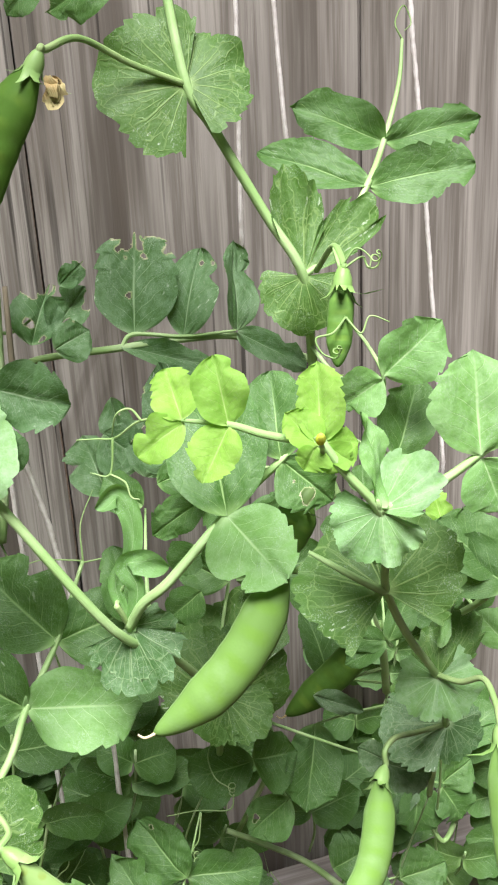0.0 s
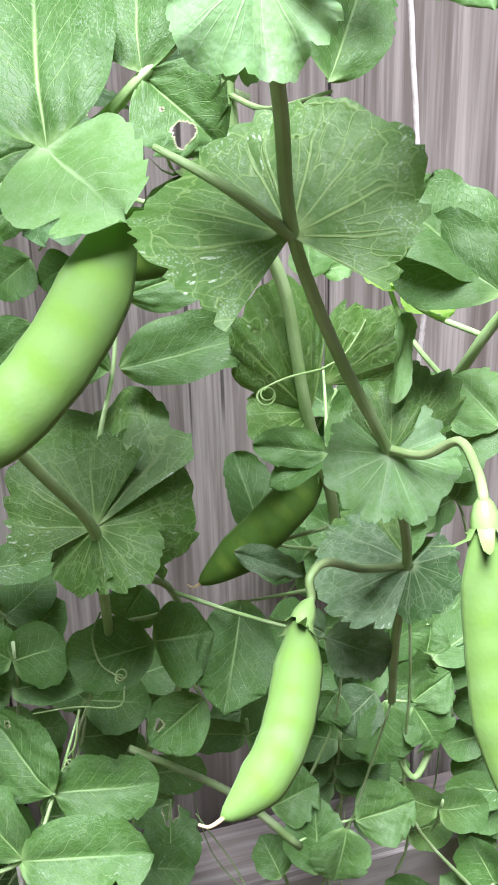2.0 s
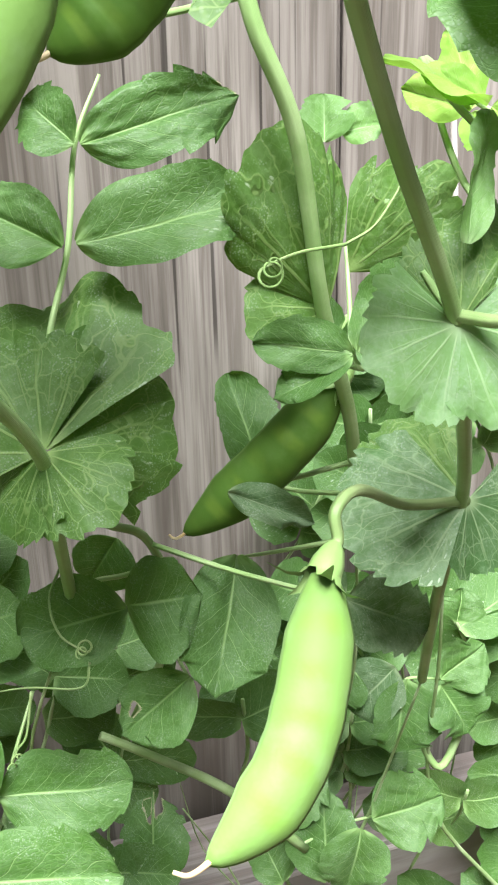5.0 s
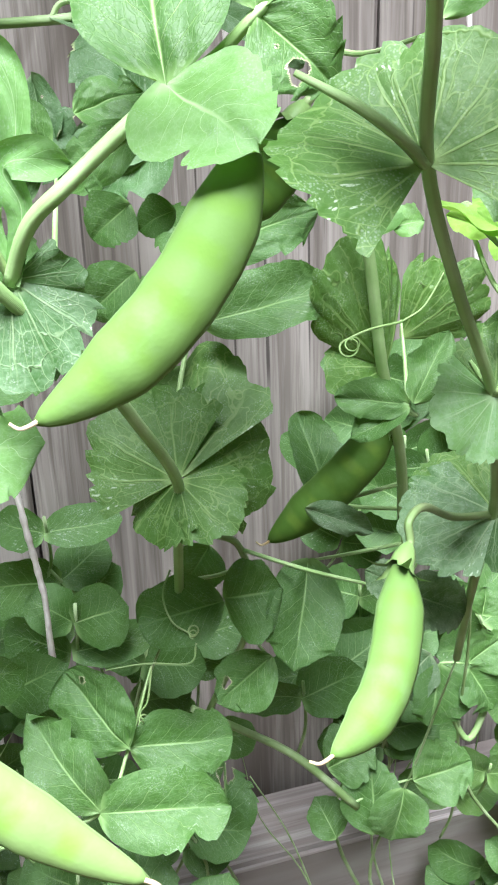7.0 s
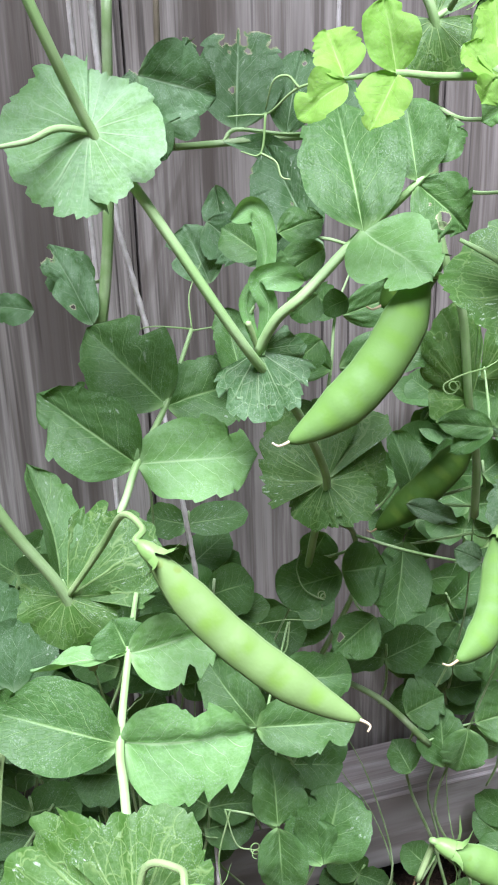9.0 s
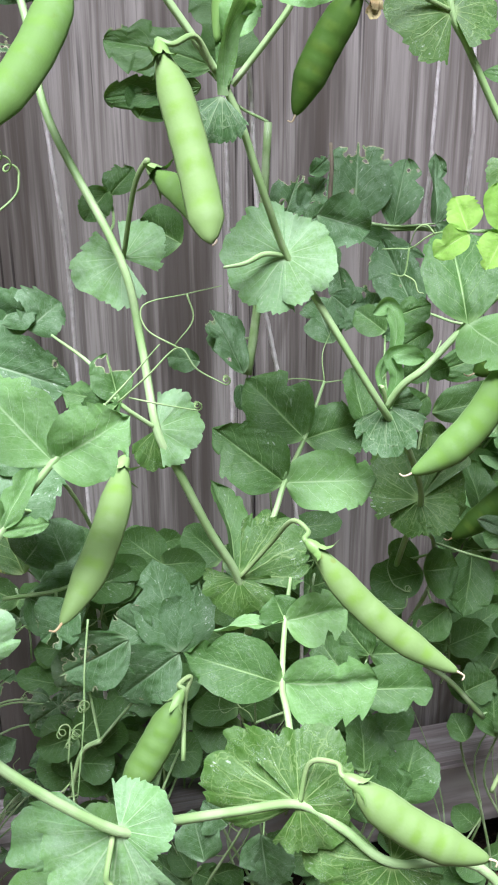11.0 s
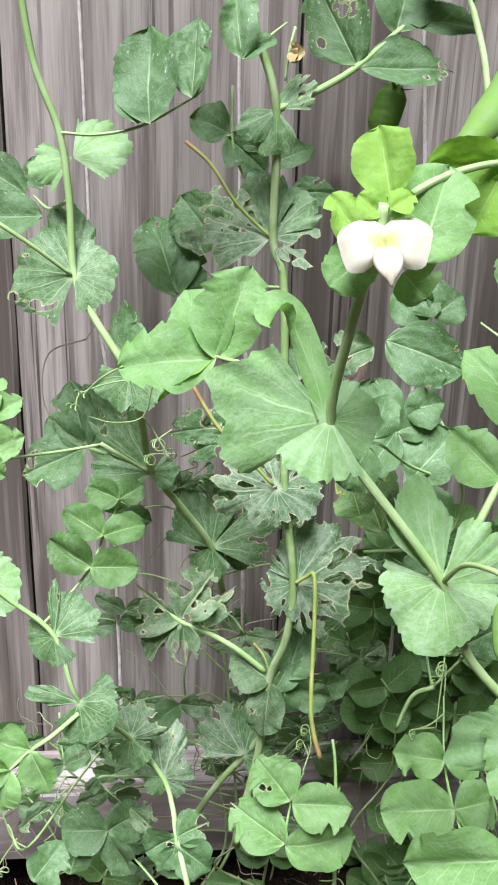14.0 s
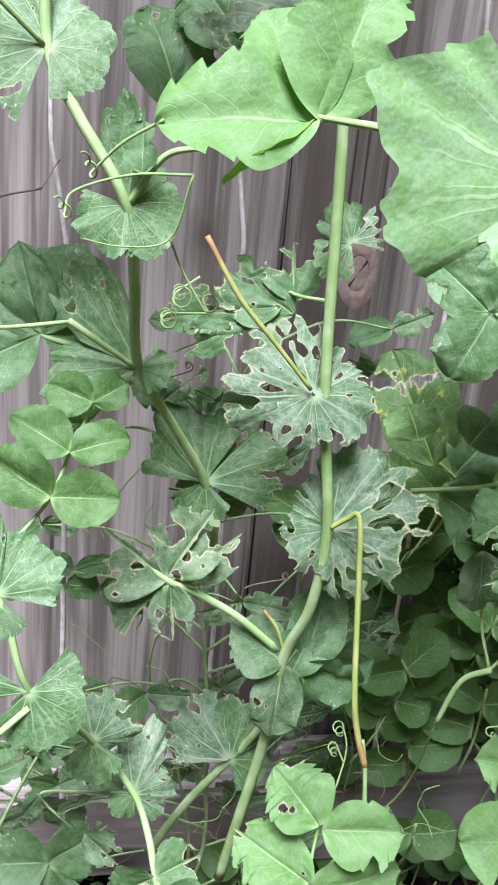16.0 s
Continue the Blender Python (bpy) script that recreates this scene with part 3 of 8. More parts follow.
def strap(p, pts, width, turn=0.0, twist=60.0, tone="l", label=""):
    """A narrow clasping blade that twists and curls over as it rises."""
    line = curve_points(pts, 7)
    verts, uvs, faces = [], [], []
    n, nv = len(line), 8
    for i, c in enumerate(line):
        u = i / (n - 1)
        t = (line[min(i + 1, n - 1)] - line[max(i - 1, 0)]).normalized()
        z = FACE - t * FACE.dot(t)
        z.normalize()
        z.rotate(Matrix.Rotation(radians(turn + twist * u), 3, t))
        x = t.cross(z)
        w = width / 2000 * (0.35 + 0.75 * u) * max(0.02, 1 - u ** 5) ** 0.5 * (1 + 0.1 * math.sin(9 * u))
        for j in range(nv + 1):
            v = 2 * j / nv - 1
            verts.append(c + x * (v * w) + z * (0.45 * w * v * v + 0.0006 * math.sin(11 * u + 4 * v)))
            uvs.append((u, v))
    for i in range(n - 1):
        for j in range(nv):
            o = i * (nv + 1) + j
            faces.append((o, o + 1, o + nv + 2, o + nv + 1))
    return link_mesh("stipule", verts, faces, LEAF[tone], p, label, uvs)


def pod(v, base, tip, width, bend=0.0, tone="p", stalk=(), hook=True, seeds=7, label="", flat=0.68, calyx=1.0, bumps=0.045, sway=0.0, blunt=0.3):
    """A pea pod with its calyx, bent stalk and withered style."""
    rng = random.Random(int(abs(base[0] * 9000 + tip[2] * 7000)))
    b, t = Vector(base), Vector(tip)
    y = (t - b).normalized()
    across = y.cross(FACE).normalized()
    mid = (b + t) / 2 + across * (bend / 1000)
    ctrl = 2 * mid - (b + t) / 2
    line = [b * (1 - s) ** 2 + ctrl * (2 * s * (1 - s)) + t * s * s for s in [i / 34 for i in range(35)]]
    line = [p + across * (sway / 1000 * math.sin(2 * math.pi * i / 34)) for i, p in enumerate(line)]
    w = width / 2000

    def girth(s):
        g = min(1.0, (s / 0.24 + 0.10) ** 0.5) * min(1.0, ((1.0 - s) / blunt + 0.006) ** 0.6) * (1.0 - 0.1 * abs(s - 0.45))
        return w * g * (1 + 0.012 * math.sin(s * math.pi * 2 * seeds) * math.sin(math.pi * s))

    sides, verts, faces, uvs = 20, [], [], []
    for i, c in enumerate(line):
        u = i / (len(line) - 1)
        t = (line[min(i + 1, len(line) - 1)] - line[max(i - 1, 0)]).normalized()
        out = FACE - t * FACE.dot(t)
        out.normalize()
        wide = t.cross(out)
        r = girth(u)
        swell = 1 + bumps * math.sin(u * math.pi * 2 * seeds + 1.0 + 2.0 * noise.noise((u * 3, b[0] * 90, 0))) * math.sin(math.pi * u)
        for k in range(sides):
            a = 2 * math.pi * k / sides
            seam = 0.00035 if k in (sides // 4, 3 * sides // 4) else 0.0
            thick = math.copysign(abs(math.cos(a)) ** 1.25, math.cos(a))
            verts.append(c + out * (r * flat * swell * thick) + wide * ((r + seam) * math.sin(a)))
            uvs.append((u, abs(1 - 2 * k / sides)))
        if i:
            o = (i - 1) * sides
            faces += [(o + k, o + (k + 1) % sides, o + sides + (k + 1) % sides, o + sides + k) for k in range(sides)]
    faces.append(tuple(range(sides))[::-1])
    faces.append(tuple(range(len(verts) - sides, len(verts))))
    ob = link_mesh("pod", verts, faces, POD[tone], v, label, uvs)
    side, big = across, min(1.0, w / 0.0045) * calyx
    other = y.cross(side)
    bell = [b + y * (q * big) for q in (-0.0062, -0.0048, -0.0024, 0.0002)]
    radii = (0.0010, 0.0021, 0.0030, 0.0033)
    cv, cf, _ = tube_mesh(bell, lambda q: big * radii[min(3, int(q * 3 + 0.01))], 10)
    cf = cf[:-2]
    for i in range(5):
        a0 = 2 * math.pi * i / 5 + rng.uniform(-0.25, 0.25)
        run, flare = rng.uniform(0.006, 0.010) * big, rng.uniform(0.5, 1.7)
        k0 = len(cv)
        for q, wid in ((0.0, 0.5), (0.3, 0.42), (0.65, 0.22), (1.0, 0.03)):
            for da in (-1, 0, 1):
                a = a0 + da * wid * 1.2 / (1 + 1.2 * q)
                d = side * math.cos(a) + other * math.sin(a)
                cv.append(bell[3] + y * (run * (q - 0.55 * flare * q * q)) + d * (big * 0.0033 + run * flare * 0.8 * q * q + (0.0003 if da == 0 else 0)))
        cf += [(k0 + r * 3 + c, k0 + r * 3 + c + 1, k0 + r * 3 + c + 4, k0 + r * 3 + c + 3) for r in range(3) for c in range(2)]
    if calyx:
        link_mesh("calyx", cv, cf, CALYX, ob, "pale green five-lobed calyx")
    if stalk:
        pts = [*stalk, tuple(b - y * (0.007 * big)), tuple(b - y * (0.004 * big))]
        verts, faces, uvs = tube_mesh(curve_points(pts), 0.00105 + w * 0.02, 8)
        link_mesh("pod_stalk", verts, faces, STALK["t"], ob, "", uvs)
    if hook:
        e = line[-1] - line[-3]
        e.normalize()
        pts = [line[-1] - e * 0.001, line[-1] + e * 0.0015, line[-1] + e * 0.0032 + across * 0.0006, line[-1] + e * 0.0036 + across * 0.0026]
        verts, faces, uvs = tube_mesh(curve_points(pts, 4), lambda s: 0.0006 * (1 - 0.4 * s), 6)
        link_mesh("style", verts, faces, STYLE, ob, "thin cream withered style", uvs)
    return ob


# ---- fence, rail, ground ----
FENCE_Y = 0.58
fence = tagged(new("fence"), "weathered grey-brown wooden board fence behind the plants", "fence", kind="structure")


def board(x0, x1, y, z0, z1, seed, parent):
    """A sawn board with eased, slightly wandering edges."""
    rng = random.Random(seed)
    rows, verts, faces = 26, [], []
    th = 0.019
    for i in range(rows + 1):
        z = z0 + (z1 - z0) * i / rows
        wl, wr = rng.uniform(-0.0006, 0.0006), rng.uniform(-0.0006, 0.0006)
        bow = 0.0015 * math.sin(z * 2.1 + seed)
        a, b = x0 + wl, x1 + wr
        for x, d in ((a, th), (a, 0.003), (a + 0.003, 0.0), (a + (b - a) * 0.35, -0.0006), (a + (b - a) * 0.7, 0.0004), (b - 0.003, 0.0), (b, 0.003), (b, th)):
            verts.append((x, y + d + bow, z))
        if i:
            o = (i - 1) * 8
            faces += [(o + j, o + (j + 1) % 8, o + 8 + (j + 1) % 8, o + 8 + j) for j in range(8)]
    faces.append(tuple(range(8))[::-1])
    faces.append(tuple(range(rows * 8, rows * 8 + 8)))
    return link_mesh("board", verts, faces, BOARD, parent, smooth=False)


SEAMS = (-0.396, -0.178, 0.047, 0.257)
edges = [SEAMS[0] - 0.216 * i for i in range(12, 0, -1)] + list(SEAMS) + [SEAMS[-1] + 0.216 * i for i in range(1, 11)]
for i in range(len(edges) - 1):
    random.seed(i)
    board(edges[i] + 0.0009, edges[i + 1] - 0.0009, FENCE_Y + random.uniform(0, 0.004), 0.03, 1.78 + random.uniform(-0.004, 0.004), i, fence)
# dark battens close the gaps behind the boards
backs = [(edges[0], edges[-1], z, z + 0.09) for z in (0.35, 1.45)]
for x0, x1, z0, z1 in backs:
    bm = bmesh.new()
    bmesh.ops.create_cube(bm, size=1.0)
    bmesh.ops.transform(bm, matrix=Matrix.Translation(((x0 + x1) / 2, FENCE_Y + 0.048, (z0 + z1) / 2)) @ Matrix.Diagonal((x1 - x0, 0.045, z1 - z0, 1)), verts=bm.verts)
    me = bpy.data.meshes.new("back_rail")
    bm.to_mesh(me)
    me.materials.append(RAIL)
    new("back_rail", me).parent = fence


def timber(name, x0, x1, y0, y1, z0, z1, mat, parent, label=""):
    """A sawn timber with rounded arrises, its grain running along it."""
    bm = bmesh.new()
    bmesh.ops.create_cube(bm, size=1.0)
    bmesh.ops.transform(bm, matrix=Matrix.Diagonal((y1 - y0, z1 - z0, x1 - x0, 1)), verts=bm.verts)
    bmesh.ops.bevel(bm, geom=[e for e in bm.edges], offset=0.004, segments=2, affect="EDGES")
    me = bpy.data.meshes.new(name)
    bm.to_mesh(me)
    me.materials.append(mat)
    ob = new(name, me)
    ob.parent = parent
    ob.matrix_basis = Matrix.Translation(((x0 + x1) / 2, (y0 + y1) / 2, (z0 + z1) / 2)) @ pose(0, 0, 0, 0, 90, 0) @ pose(0, 0, 0, 0, 0, 90)
    if label:
        tagged(ob, label)
    return ob




def knot(x, y, z, w, h):
    """A loose oval knot: a cracked heart in a sunken ring, with a swollen collar round it."""
    verts, faces = [(x, y - 0.0002, z)], []
    rings = ((0.18, 0.0003), (0.42, 0.0004), (0.66, 0.0005), (0.69, 0.0003), (0.72, 0.0005), (0.95, 0.0005), (1.1, 0.0003), (1.25, -0.0004))
    n = 28
    for s, lift in rings:
        for i in range(n):
            t = 2 * math.pi * i / n
            r = s * (1 + 0.07 * noise.noise((math.cos(t) * 1.5, math.sin(t) * 1.5, s)))
            tall = h * (1 + 0.25 * max(0.0, s - 0.9))
            verts.append((x + w * r * math.cos(t), y - lift, z + tall * r * math.sin(t)))
    faces += [(0, 1 + (i + 1) % n, 1 + i) for i in range(n)]
    for j in range(len(rings) - 1):
        o = 1 + j * n
        faces += [(o + i, o + (i + 1) % n, o + n + (i + 1) % n, o + n + i) for i in range(n)]
    ob = link_mesh("knot", verts, faces, KNOT, fence, "reddish oval knot in a fence board")
    ob.data.materials.append(CRACK)
    for p in ob.data.polygons:
        if (3 * n <= p.index < 4 * n and p.index % n < 16) or (p.index < 3 * n and p.index % n in (3, 17)):
            p.material_index = 1
    return ob


knot(-0.1262, 0.5817, 0.5345, 0.0112, 0.0180)
timber("bottom_rail", edges[0], edges[-1], 0.517, 0.5775, 0.085, 0.162, RAIL, fence, "pale grey bottom rail along the fence foot")

bm = bmesh.new()
bmesh.ops.create_grid(bm, x_segments=60, y_segments=60, size=1.6)
for vtx in bm.verts:
    vtx.co.z += 0.012 * noise.noise(vtx.co * 6) + 0.006 * noise.noise(vtx.co * 22)
ring = [e for e in bm.edges if e.is_boundary]
out = bmesh.ops.extrude_edge_only(bm, edges=ring)
for g in out["geom"]:
    if isinstance(g, bmesh.types.BMVert):
        g.co *= 60
        g.co.z = -0.01
me = bpy.data.meshes.new("ground")
bm.to_mesh(me)
me.materials.append(SOIL)
tagged(new("ground", me), "dark brown garden soil with scraps of straw", "ground", kind="structure")

# straw and dry litter on the soil and the foot of the rail
rng = random.Random(4)
sv, sf = [], []
for i in range(520):
    c = Vector((rng.uniform(-0.75, 0.55), rng.uniform(0.28, 0.52), rng.uniform(0.006, 0.035)))
    a, l = rng.uniform(0, 6.3), rng.uniform(0.015, 0.06)
    d = Vector((math.cos(a), math.sin(a), rng.uniform(-0.25, 0.5))) * l
    line = curve_points([c, c + d * 0.5 + Vector((0, 0, rng.uniform(0, 0.008))), c + d], 3)
    vv, ff, _ = tube_mesh(line, rng.uniform(0.0006, 0.0014), 5)
    o = len(sv)
    sv += vv
    sf += [tuple(k + o for k in f) for f in ff]
tagged(link_mesh("straw_litter", sv, sf, STRAW, None), "loose dry straw scraps lying on the soil", "straw", kind="stuff")


def twine(pts, label="white twine hanging down in front of the fence"):
    line = []
    for p, q in zip(pts, pts[1:]):
        line += [Vector(p).lerp(Vector(q), i / 24) for i in range(24)]
    line.append(Vector(pts[-1]))
    line = [p + Vector((0.0008 * noise.noise(p * 40), 0.0008 * noise.noise(p * 33 + Vector((5, 0, 0))), 0)) for p in line]
    verts, faces, uvs = tube_mesh(line, lambda s: 0.0014 * (1 + 0.12 * math.sin(s * 900)), 8)
    return tagged(link_mesh("trellis_twine", verts, faces, TWINE, None, uvs=uvs), label, "twine", "trellis twines")




def flower_bud(p, at):
    """A tight yellow bud between the youngest leaves."""
    c = Vector(at)
    line = [c + FACE * (0.0007 * i) + Vector((0, 0, 0.0004 * i)) for i in range(-3, 4)]
    verts, faces, uvs = tube_mesh(line, lambda s: 0.0014 * math.sin(math.pi * (0.12 + 0.8 * s)), 10)
    return link_mesh("flower_bud", verts, faces, BUD, p, "small yellow flower bud", uvs)


def lobe_mesh(reach, side, na=24, nr=10):
    """Half of a banner: a fan from straight up round to below the side, its rim rolled back."""
    verts, faces, uvs = [], [], []
    shape = ((90, 0.56), (108, 0.76), (128, 0.92), (148, 1.04), (160, 1.04), (176, 0.92), (194, 0.88), (212, 0.90), (226, 0.72), (240, 0.30))
    for i in range(na + 1):
        a = 90 + 150 * i / na
        k = max(n for n in range(len(shape) - 1) if shape[n][0] <= a)
        f = (a - shape[k][0]) / (shape[k + 1][0] - shape[k][0])
        r = reach * (shape[k][1] * (1 - f) + shape[k + 1][1] * f)
        for j in range(nr + 1):
            s = j / nr
            x, y = -math.cos(radians(a)) * r * s, math.sin(radians(a)) * r * s
            z = 0.12 * reach * math.sin(2.6 * s) - 0.22 * reach * s ** 3 + 0.0006 * noise.noise((x * 300, y * 300, side)) * s
            verts.append((-side * x, y, z))
            uvs.append((i / na, s))
    for i in range(na):
        for j in range(nr):
            o = i * (nr + 1) + j
            faces.append((o, o + 1, o + nr + 2, o + nr + 1))
    return verts, faces, uvs


def blossom(v, at, low):
    """A pea blossom: a two-lobed banner with a drop-shaped keel between its closed wings, on a green calyx."""
    c, d = Vector(at), Vector(low) - Vector(at)
    core = [c - FACE * 0.007, c - FACE * 0.002, c + FACE * 0.0]
    verts, faces, uvs = tube_mesh(core, lambda s: 0.0034 * (1 - 0.4 * s), 8)
    f = link_mesh("flower", verts, faces, CALYX, v, "white pea blossom with cream wings", uvs)
    down = d.normalized()
    for side in (-1, 1):
        verts, faces, uvs = lobe_mesh(0.0150, side)
        place_blade("banner_petal", c, c - down * 0.01, 0, verts, faces, uvs, PETAL, f)
    side = down.cross(FACE).normalized()
    for name, off, w, l in (("keel", 0.0, 0.0029, 0.0140), ("wing_petal", 0.0009, 0.0030, 0.0124), ("wing_petal", -0.0009, 0.0030, 0.0124)):
        line = [c + FACE * (0.002 + 0.0055 * math.sin(2.4 * t)) + side * (off * math.sin(3.1 * t) * 2 - 0.0012 * t) + down * (0.0022 + l * t) for t in [i / 14 for i in range(15)]]
        verts, faces, uvs = tube_mesh(line, lambda t, w=w: w * max(0.03, math.sin(math.pi * min(1.0, 0.14 + 0.86 * t) ** 0.72)) ** 0.8, 12, 0.6)
        link_mesh(name, verts, faces, PETAL, f, uvs=[(b, 0.25 + a) for a, b in uvs])
    return f


def withered_flower(v, at):
    """The papery, crumpled petals of a spent blossom."""
    c = Vector(at)
    rng = random.Random(int(abs(c.x) * 1e5))
    verts, faces, uvs = [], [], []
    for k in range(5):
        a = c + Vector((rng.uniform(-0.002, 0.002), rng.uniform(-0.001, 0.001), 0.001))
        way = Vector((rng.uniform(-0.5, 0.5), rng.uniform(-0.4, 0.2), -1.0)).normalized()
        wide = way.cross(FACE).normalized()
        length, w, ph, o = rng.uniform(0.006, 0.011), rng.uniform(0.0012, 0.0024), rng.uniform(0, 6), len(verts)
        for i in range(9):
            u = i / 8
            mid = a + way * (length * u) + FACE * (0.0012 * math.sin(5 * u + ph)) + wide * (0.001 * math.sin(7 * u + ph))
            for q in (-1, 0, 1):
                ww = w * (0.3 + math.sin(2.6 * u)) * (1 + 0.3 * math.sin(9 * u + ph + q))
                verts.append(mid + wide * (q * ww) + FACE * (0.0007 * q * q * math.sin(8 * u + ph)))
                uvs.append((u, 0.5 + 0.5 * q))
        faces += [(o + i * 3 + j, o + i * 3 + j + 1, o + i * 3 + j + 4, o + i * 3 + j + 3) for i in range(8) for j in range(2)]
    return link_mesh("withered_flower", verts, faces, HUSK, v, "shrivelled ochre spent blossom", uvs)

# unseen vine tops, placed to keep sun off the lower boards
def shade_crown(v, start, top, nodes, seed):
    """The top of a climbing plant, added out of view to shade the lower fence: a swaying stem with clasping stipules
    and a compound leaf at each node.
    """
    rng = random.Random(seed)
    a, b = Vector(start), Vector(top)
    pts = [a.lerp(b, i / nodes) + Vector((rng.uniform(-0.012, 0.012), rng.uniform(-0.008, 0.008), 0)) * min(1, i) for i in range(nodes + 1)]
    stem(v, [tuple(p) for p in reversed(pts)], 1.7)
    for i, p in enumerate(pts[1:]):
        side = 1 if (i + seed) % 2 else -1
        for q in (-1, 1):
            stipule(v, tuple(p), tuple(p + Vector((q * 0.026, -0.004, rng.uniform(-0.006, 0.010)))), spread=75, side=0.8, tone="m", seed=seed * 31 + i * 7 + q)
        out = Vector((side * rng.uniform(0.05, 0.075), rng.uniform(-0.025, 0.015), rng.uniform(0.025, 0.05)))
        stalk = leaf(v, (tuple(p), tuple(p + out * 0.5 + Vector((0, 0, 0.006))), tuple(p + out)), 1.1)
        for at in (0.55, 1.0):
            c = p + out * at
            for q in (-1, 1):
                way = Vector((-out.z * q, rng.uniform(-0.015, 0.015), out.x * q)).normalized() + out.normalized() * 0.5
                leaflet(stalk, tuple(c), tuple(c + way.normalized() * rng.uniform(0.036, 0.046)), rng.uniform(29, 37), seed=seed * 17 + i * 5 + q + int(at * 3))


# ---- plants ----
twine(((0.1557, 0.5600, 1.7200), (0.1523, 0.5000, 0.8101), (0.1491, 0.5000, 0.6941), (0.1511, 0.5100, 0.6441),))
twine(((0.1642, 0.5600, 1.7200), (0.1721, 0.5000, 0.8108), (0.1787, 0.5000, 0.7096), (0.1807, 0.5100, 0.6596),))
twine(((0.2351, 0.5600, 1.7200), (0.2482, 0.5000, 0.8087), (0.2612, 0.5000, 0.6898), (0.2759, 0.5000, 0.5387), (0.2779, 0.5100, 0.4887),))
twine(((-0.0117, 0.5600, 1.7200), (0.0130, 0.4300, 0.6234), (0.0228, 0.4300, 0.5754), (0.0359, 0.4300, 0.4746), (0.0400, 0.4300, 0.4365), (0.0440, 0.4300, 0.2000),))
twine(((-0.1249, 0.5600, 1.7200), (-0.1124, 0.5000, 0.8096), (-0.1055, 0.5000, 0.7438), (-0.0964, 0.5000, 0.6486), (-0.0924, 0.5000, 0.2000),))
twine(((-0.0130, 0.5600, 1.7200), (0.0038, 0.5000, 0.8392), (0.0077, 0.5000, 0.8113), (0.0117, 0.5000, 0.2000),))
twine(((-0.3464, 0.5600, 1.7200), (-0.3262, 0.4600, 0.6157), (-0.3178, 0.4600, 0.5658), (-0.3138, 0.4600, 0.2000),))
twine(((-0.2442, 0.5600, 1.7200), (-0.2266, 0.5000, 0.6039), (-0.2208, 0.5000, 0.5648), (-0.2168, 0.5000, 0.2000),))

v = vine("tall pea vine with broad toothed stipules and a dark pod", 0.21, 0.44)
stem(v, ((0.0829, 0.3595, 0.8140), (0.0863, 0.3481, 0.7752), (0.0950, 0.3471, 0.7599), (0.1122, 0.3436, 0.7284), (0.1247, 0.3380, 0.7047), (0.1311, 0.3485, 0.6721), (0.1341, 0.3499, 0.6368), (0.1382, 0.3466, 0.6122), (0.1492, 0.3490, 0.5870), (0.1591, 0.3571, 0.5434), (0.1742, 0.3725, 0.5041), (0.1833, 0.3866, 0.4658),), 2.25, 'g')
shade_crown(v, (0.0829, 0.3595, 0.8140), (0.0700, 0.2900, 1.1800), 4, 3)
stipule(v, (0.0863, 0.3481, 0.7752), (0.0555, 0.3489, 0.7822), spread=95, side=0.8, seed=60)
stipule(v, (0.0863, 0.3481, 0.7752), (0.1077, 0.3464, 0.7863), spread=95, side=0.85, seed=574)
a = leaf(v, ((0.0829, 0.3595, 0.8140), (0.0753, 0.3670, 0.8131), (0.0684, 0.3742, 0.8121),), 0.9)
leaflet(a, (0.0684, 0.3742, 0.8121), (0.0427, 0.3783, 0.8035), 22.2, chew=-0.05, seed=873)
leaflet(a, (0.0412, 0.3820, 0.8116), (0.0298, 0.3813, 0.8017), 12.1, seed=538)
pod(v, (0.0318, 0.3280, 0.7827), (0.0042, 0.3350, 0.7297), 15.7, 2.5, 'd', ((0.0863, 0.3481, 0.7752), (0.0664, 0.3460, 0.7831), (0.0491, 0.3400, 0.7914), (0.0367, 0.3311, 0.7882),), label='plump pea pod in a shaded dark green')
withered_flower(v, (0.0378, 0.3225, 0.7790))
a = leaf(v, ((0.1247, 0.3380, 0.7047), (0.1386, 0.3410, 0.7136), (0.1569, 0.3502, 0.7355), (0.1720, 0.3683, 0.7494), (0.1859, 0.3840, 0.7701), (0.1926, 0.3948, 0.7876),), 1.38)
leaflet(a, (0.1720, 0.3683, 0.7494), (0.1363, 0.3744, 0.7660), 20.8, droop=0.2, seed=285)
leaflet(a, (0.1720, 0.3683, 0.7494), (0.2173, 0.3691, 0.7564), 18.6, seed=866)
leaflet(a, (0.1574, 0.3497, 0.7345), (0.1928, 0.3314, 0.7428), 22.8, seed=802)
leaflet(a, (0.1574, 0.3497, 0.7345), (0.1211, 0.3782, 0.7506), 20.1, chew=-0.07, seed=522)
tendril(a, ((0.1926, 0.3948, 0.7876), (0.1909, 0.3981, 0.7944), (0.2003, 0.4094, 0.8014), (0.2022, 0.4060, 0.7944), (0.1940, 0.3957, 0.7909),))
stipule(v, (0.1247, 0.3380, 0.7047), (0.1257, 0.3535, 0.7430), spread=30, side=0.5, cup=0.3, seed=557)
stipule(v, (0.1247, 0.3380, 0.7047), (0.1554, 0.3400, 0.7314), spread=26, side=0.5, cup=0.3, seed=596)
stipule(v, (0.1247, 0.3380, 0.7047), (0.1208, 0.3310, 0.6847), spread=100, seed=607)
pod(v, (0.1229, 0.2958, 0.7097), (0.1183, 0.2895, 0.6831), 8.4, 0.0, 'm', ((0.1271, 0.3308, 0.7079), (0.1269, 0.3133, 0.7198),), hook=False, calyx=1.15)
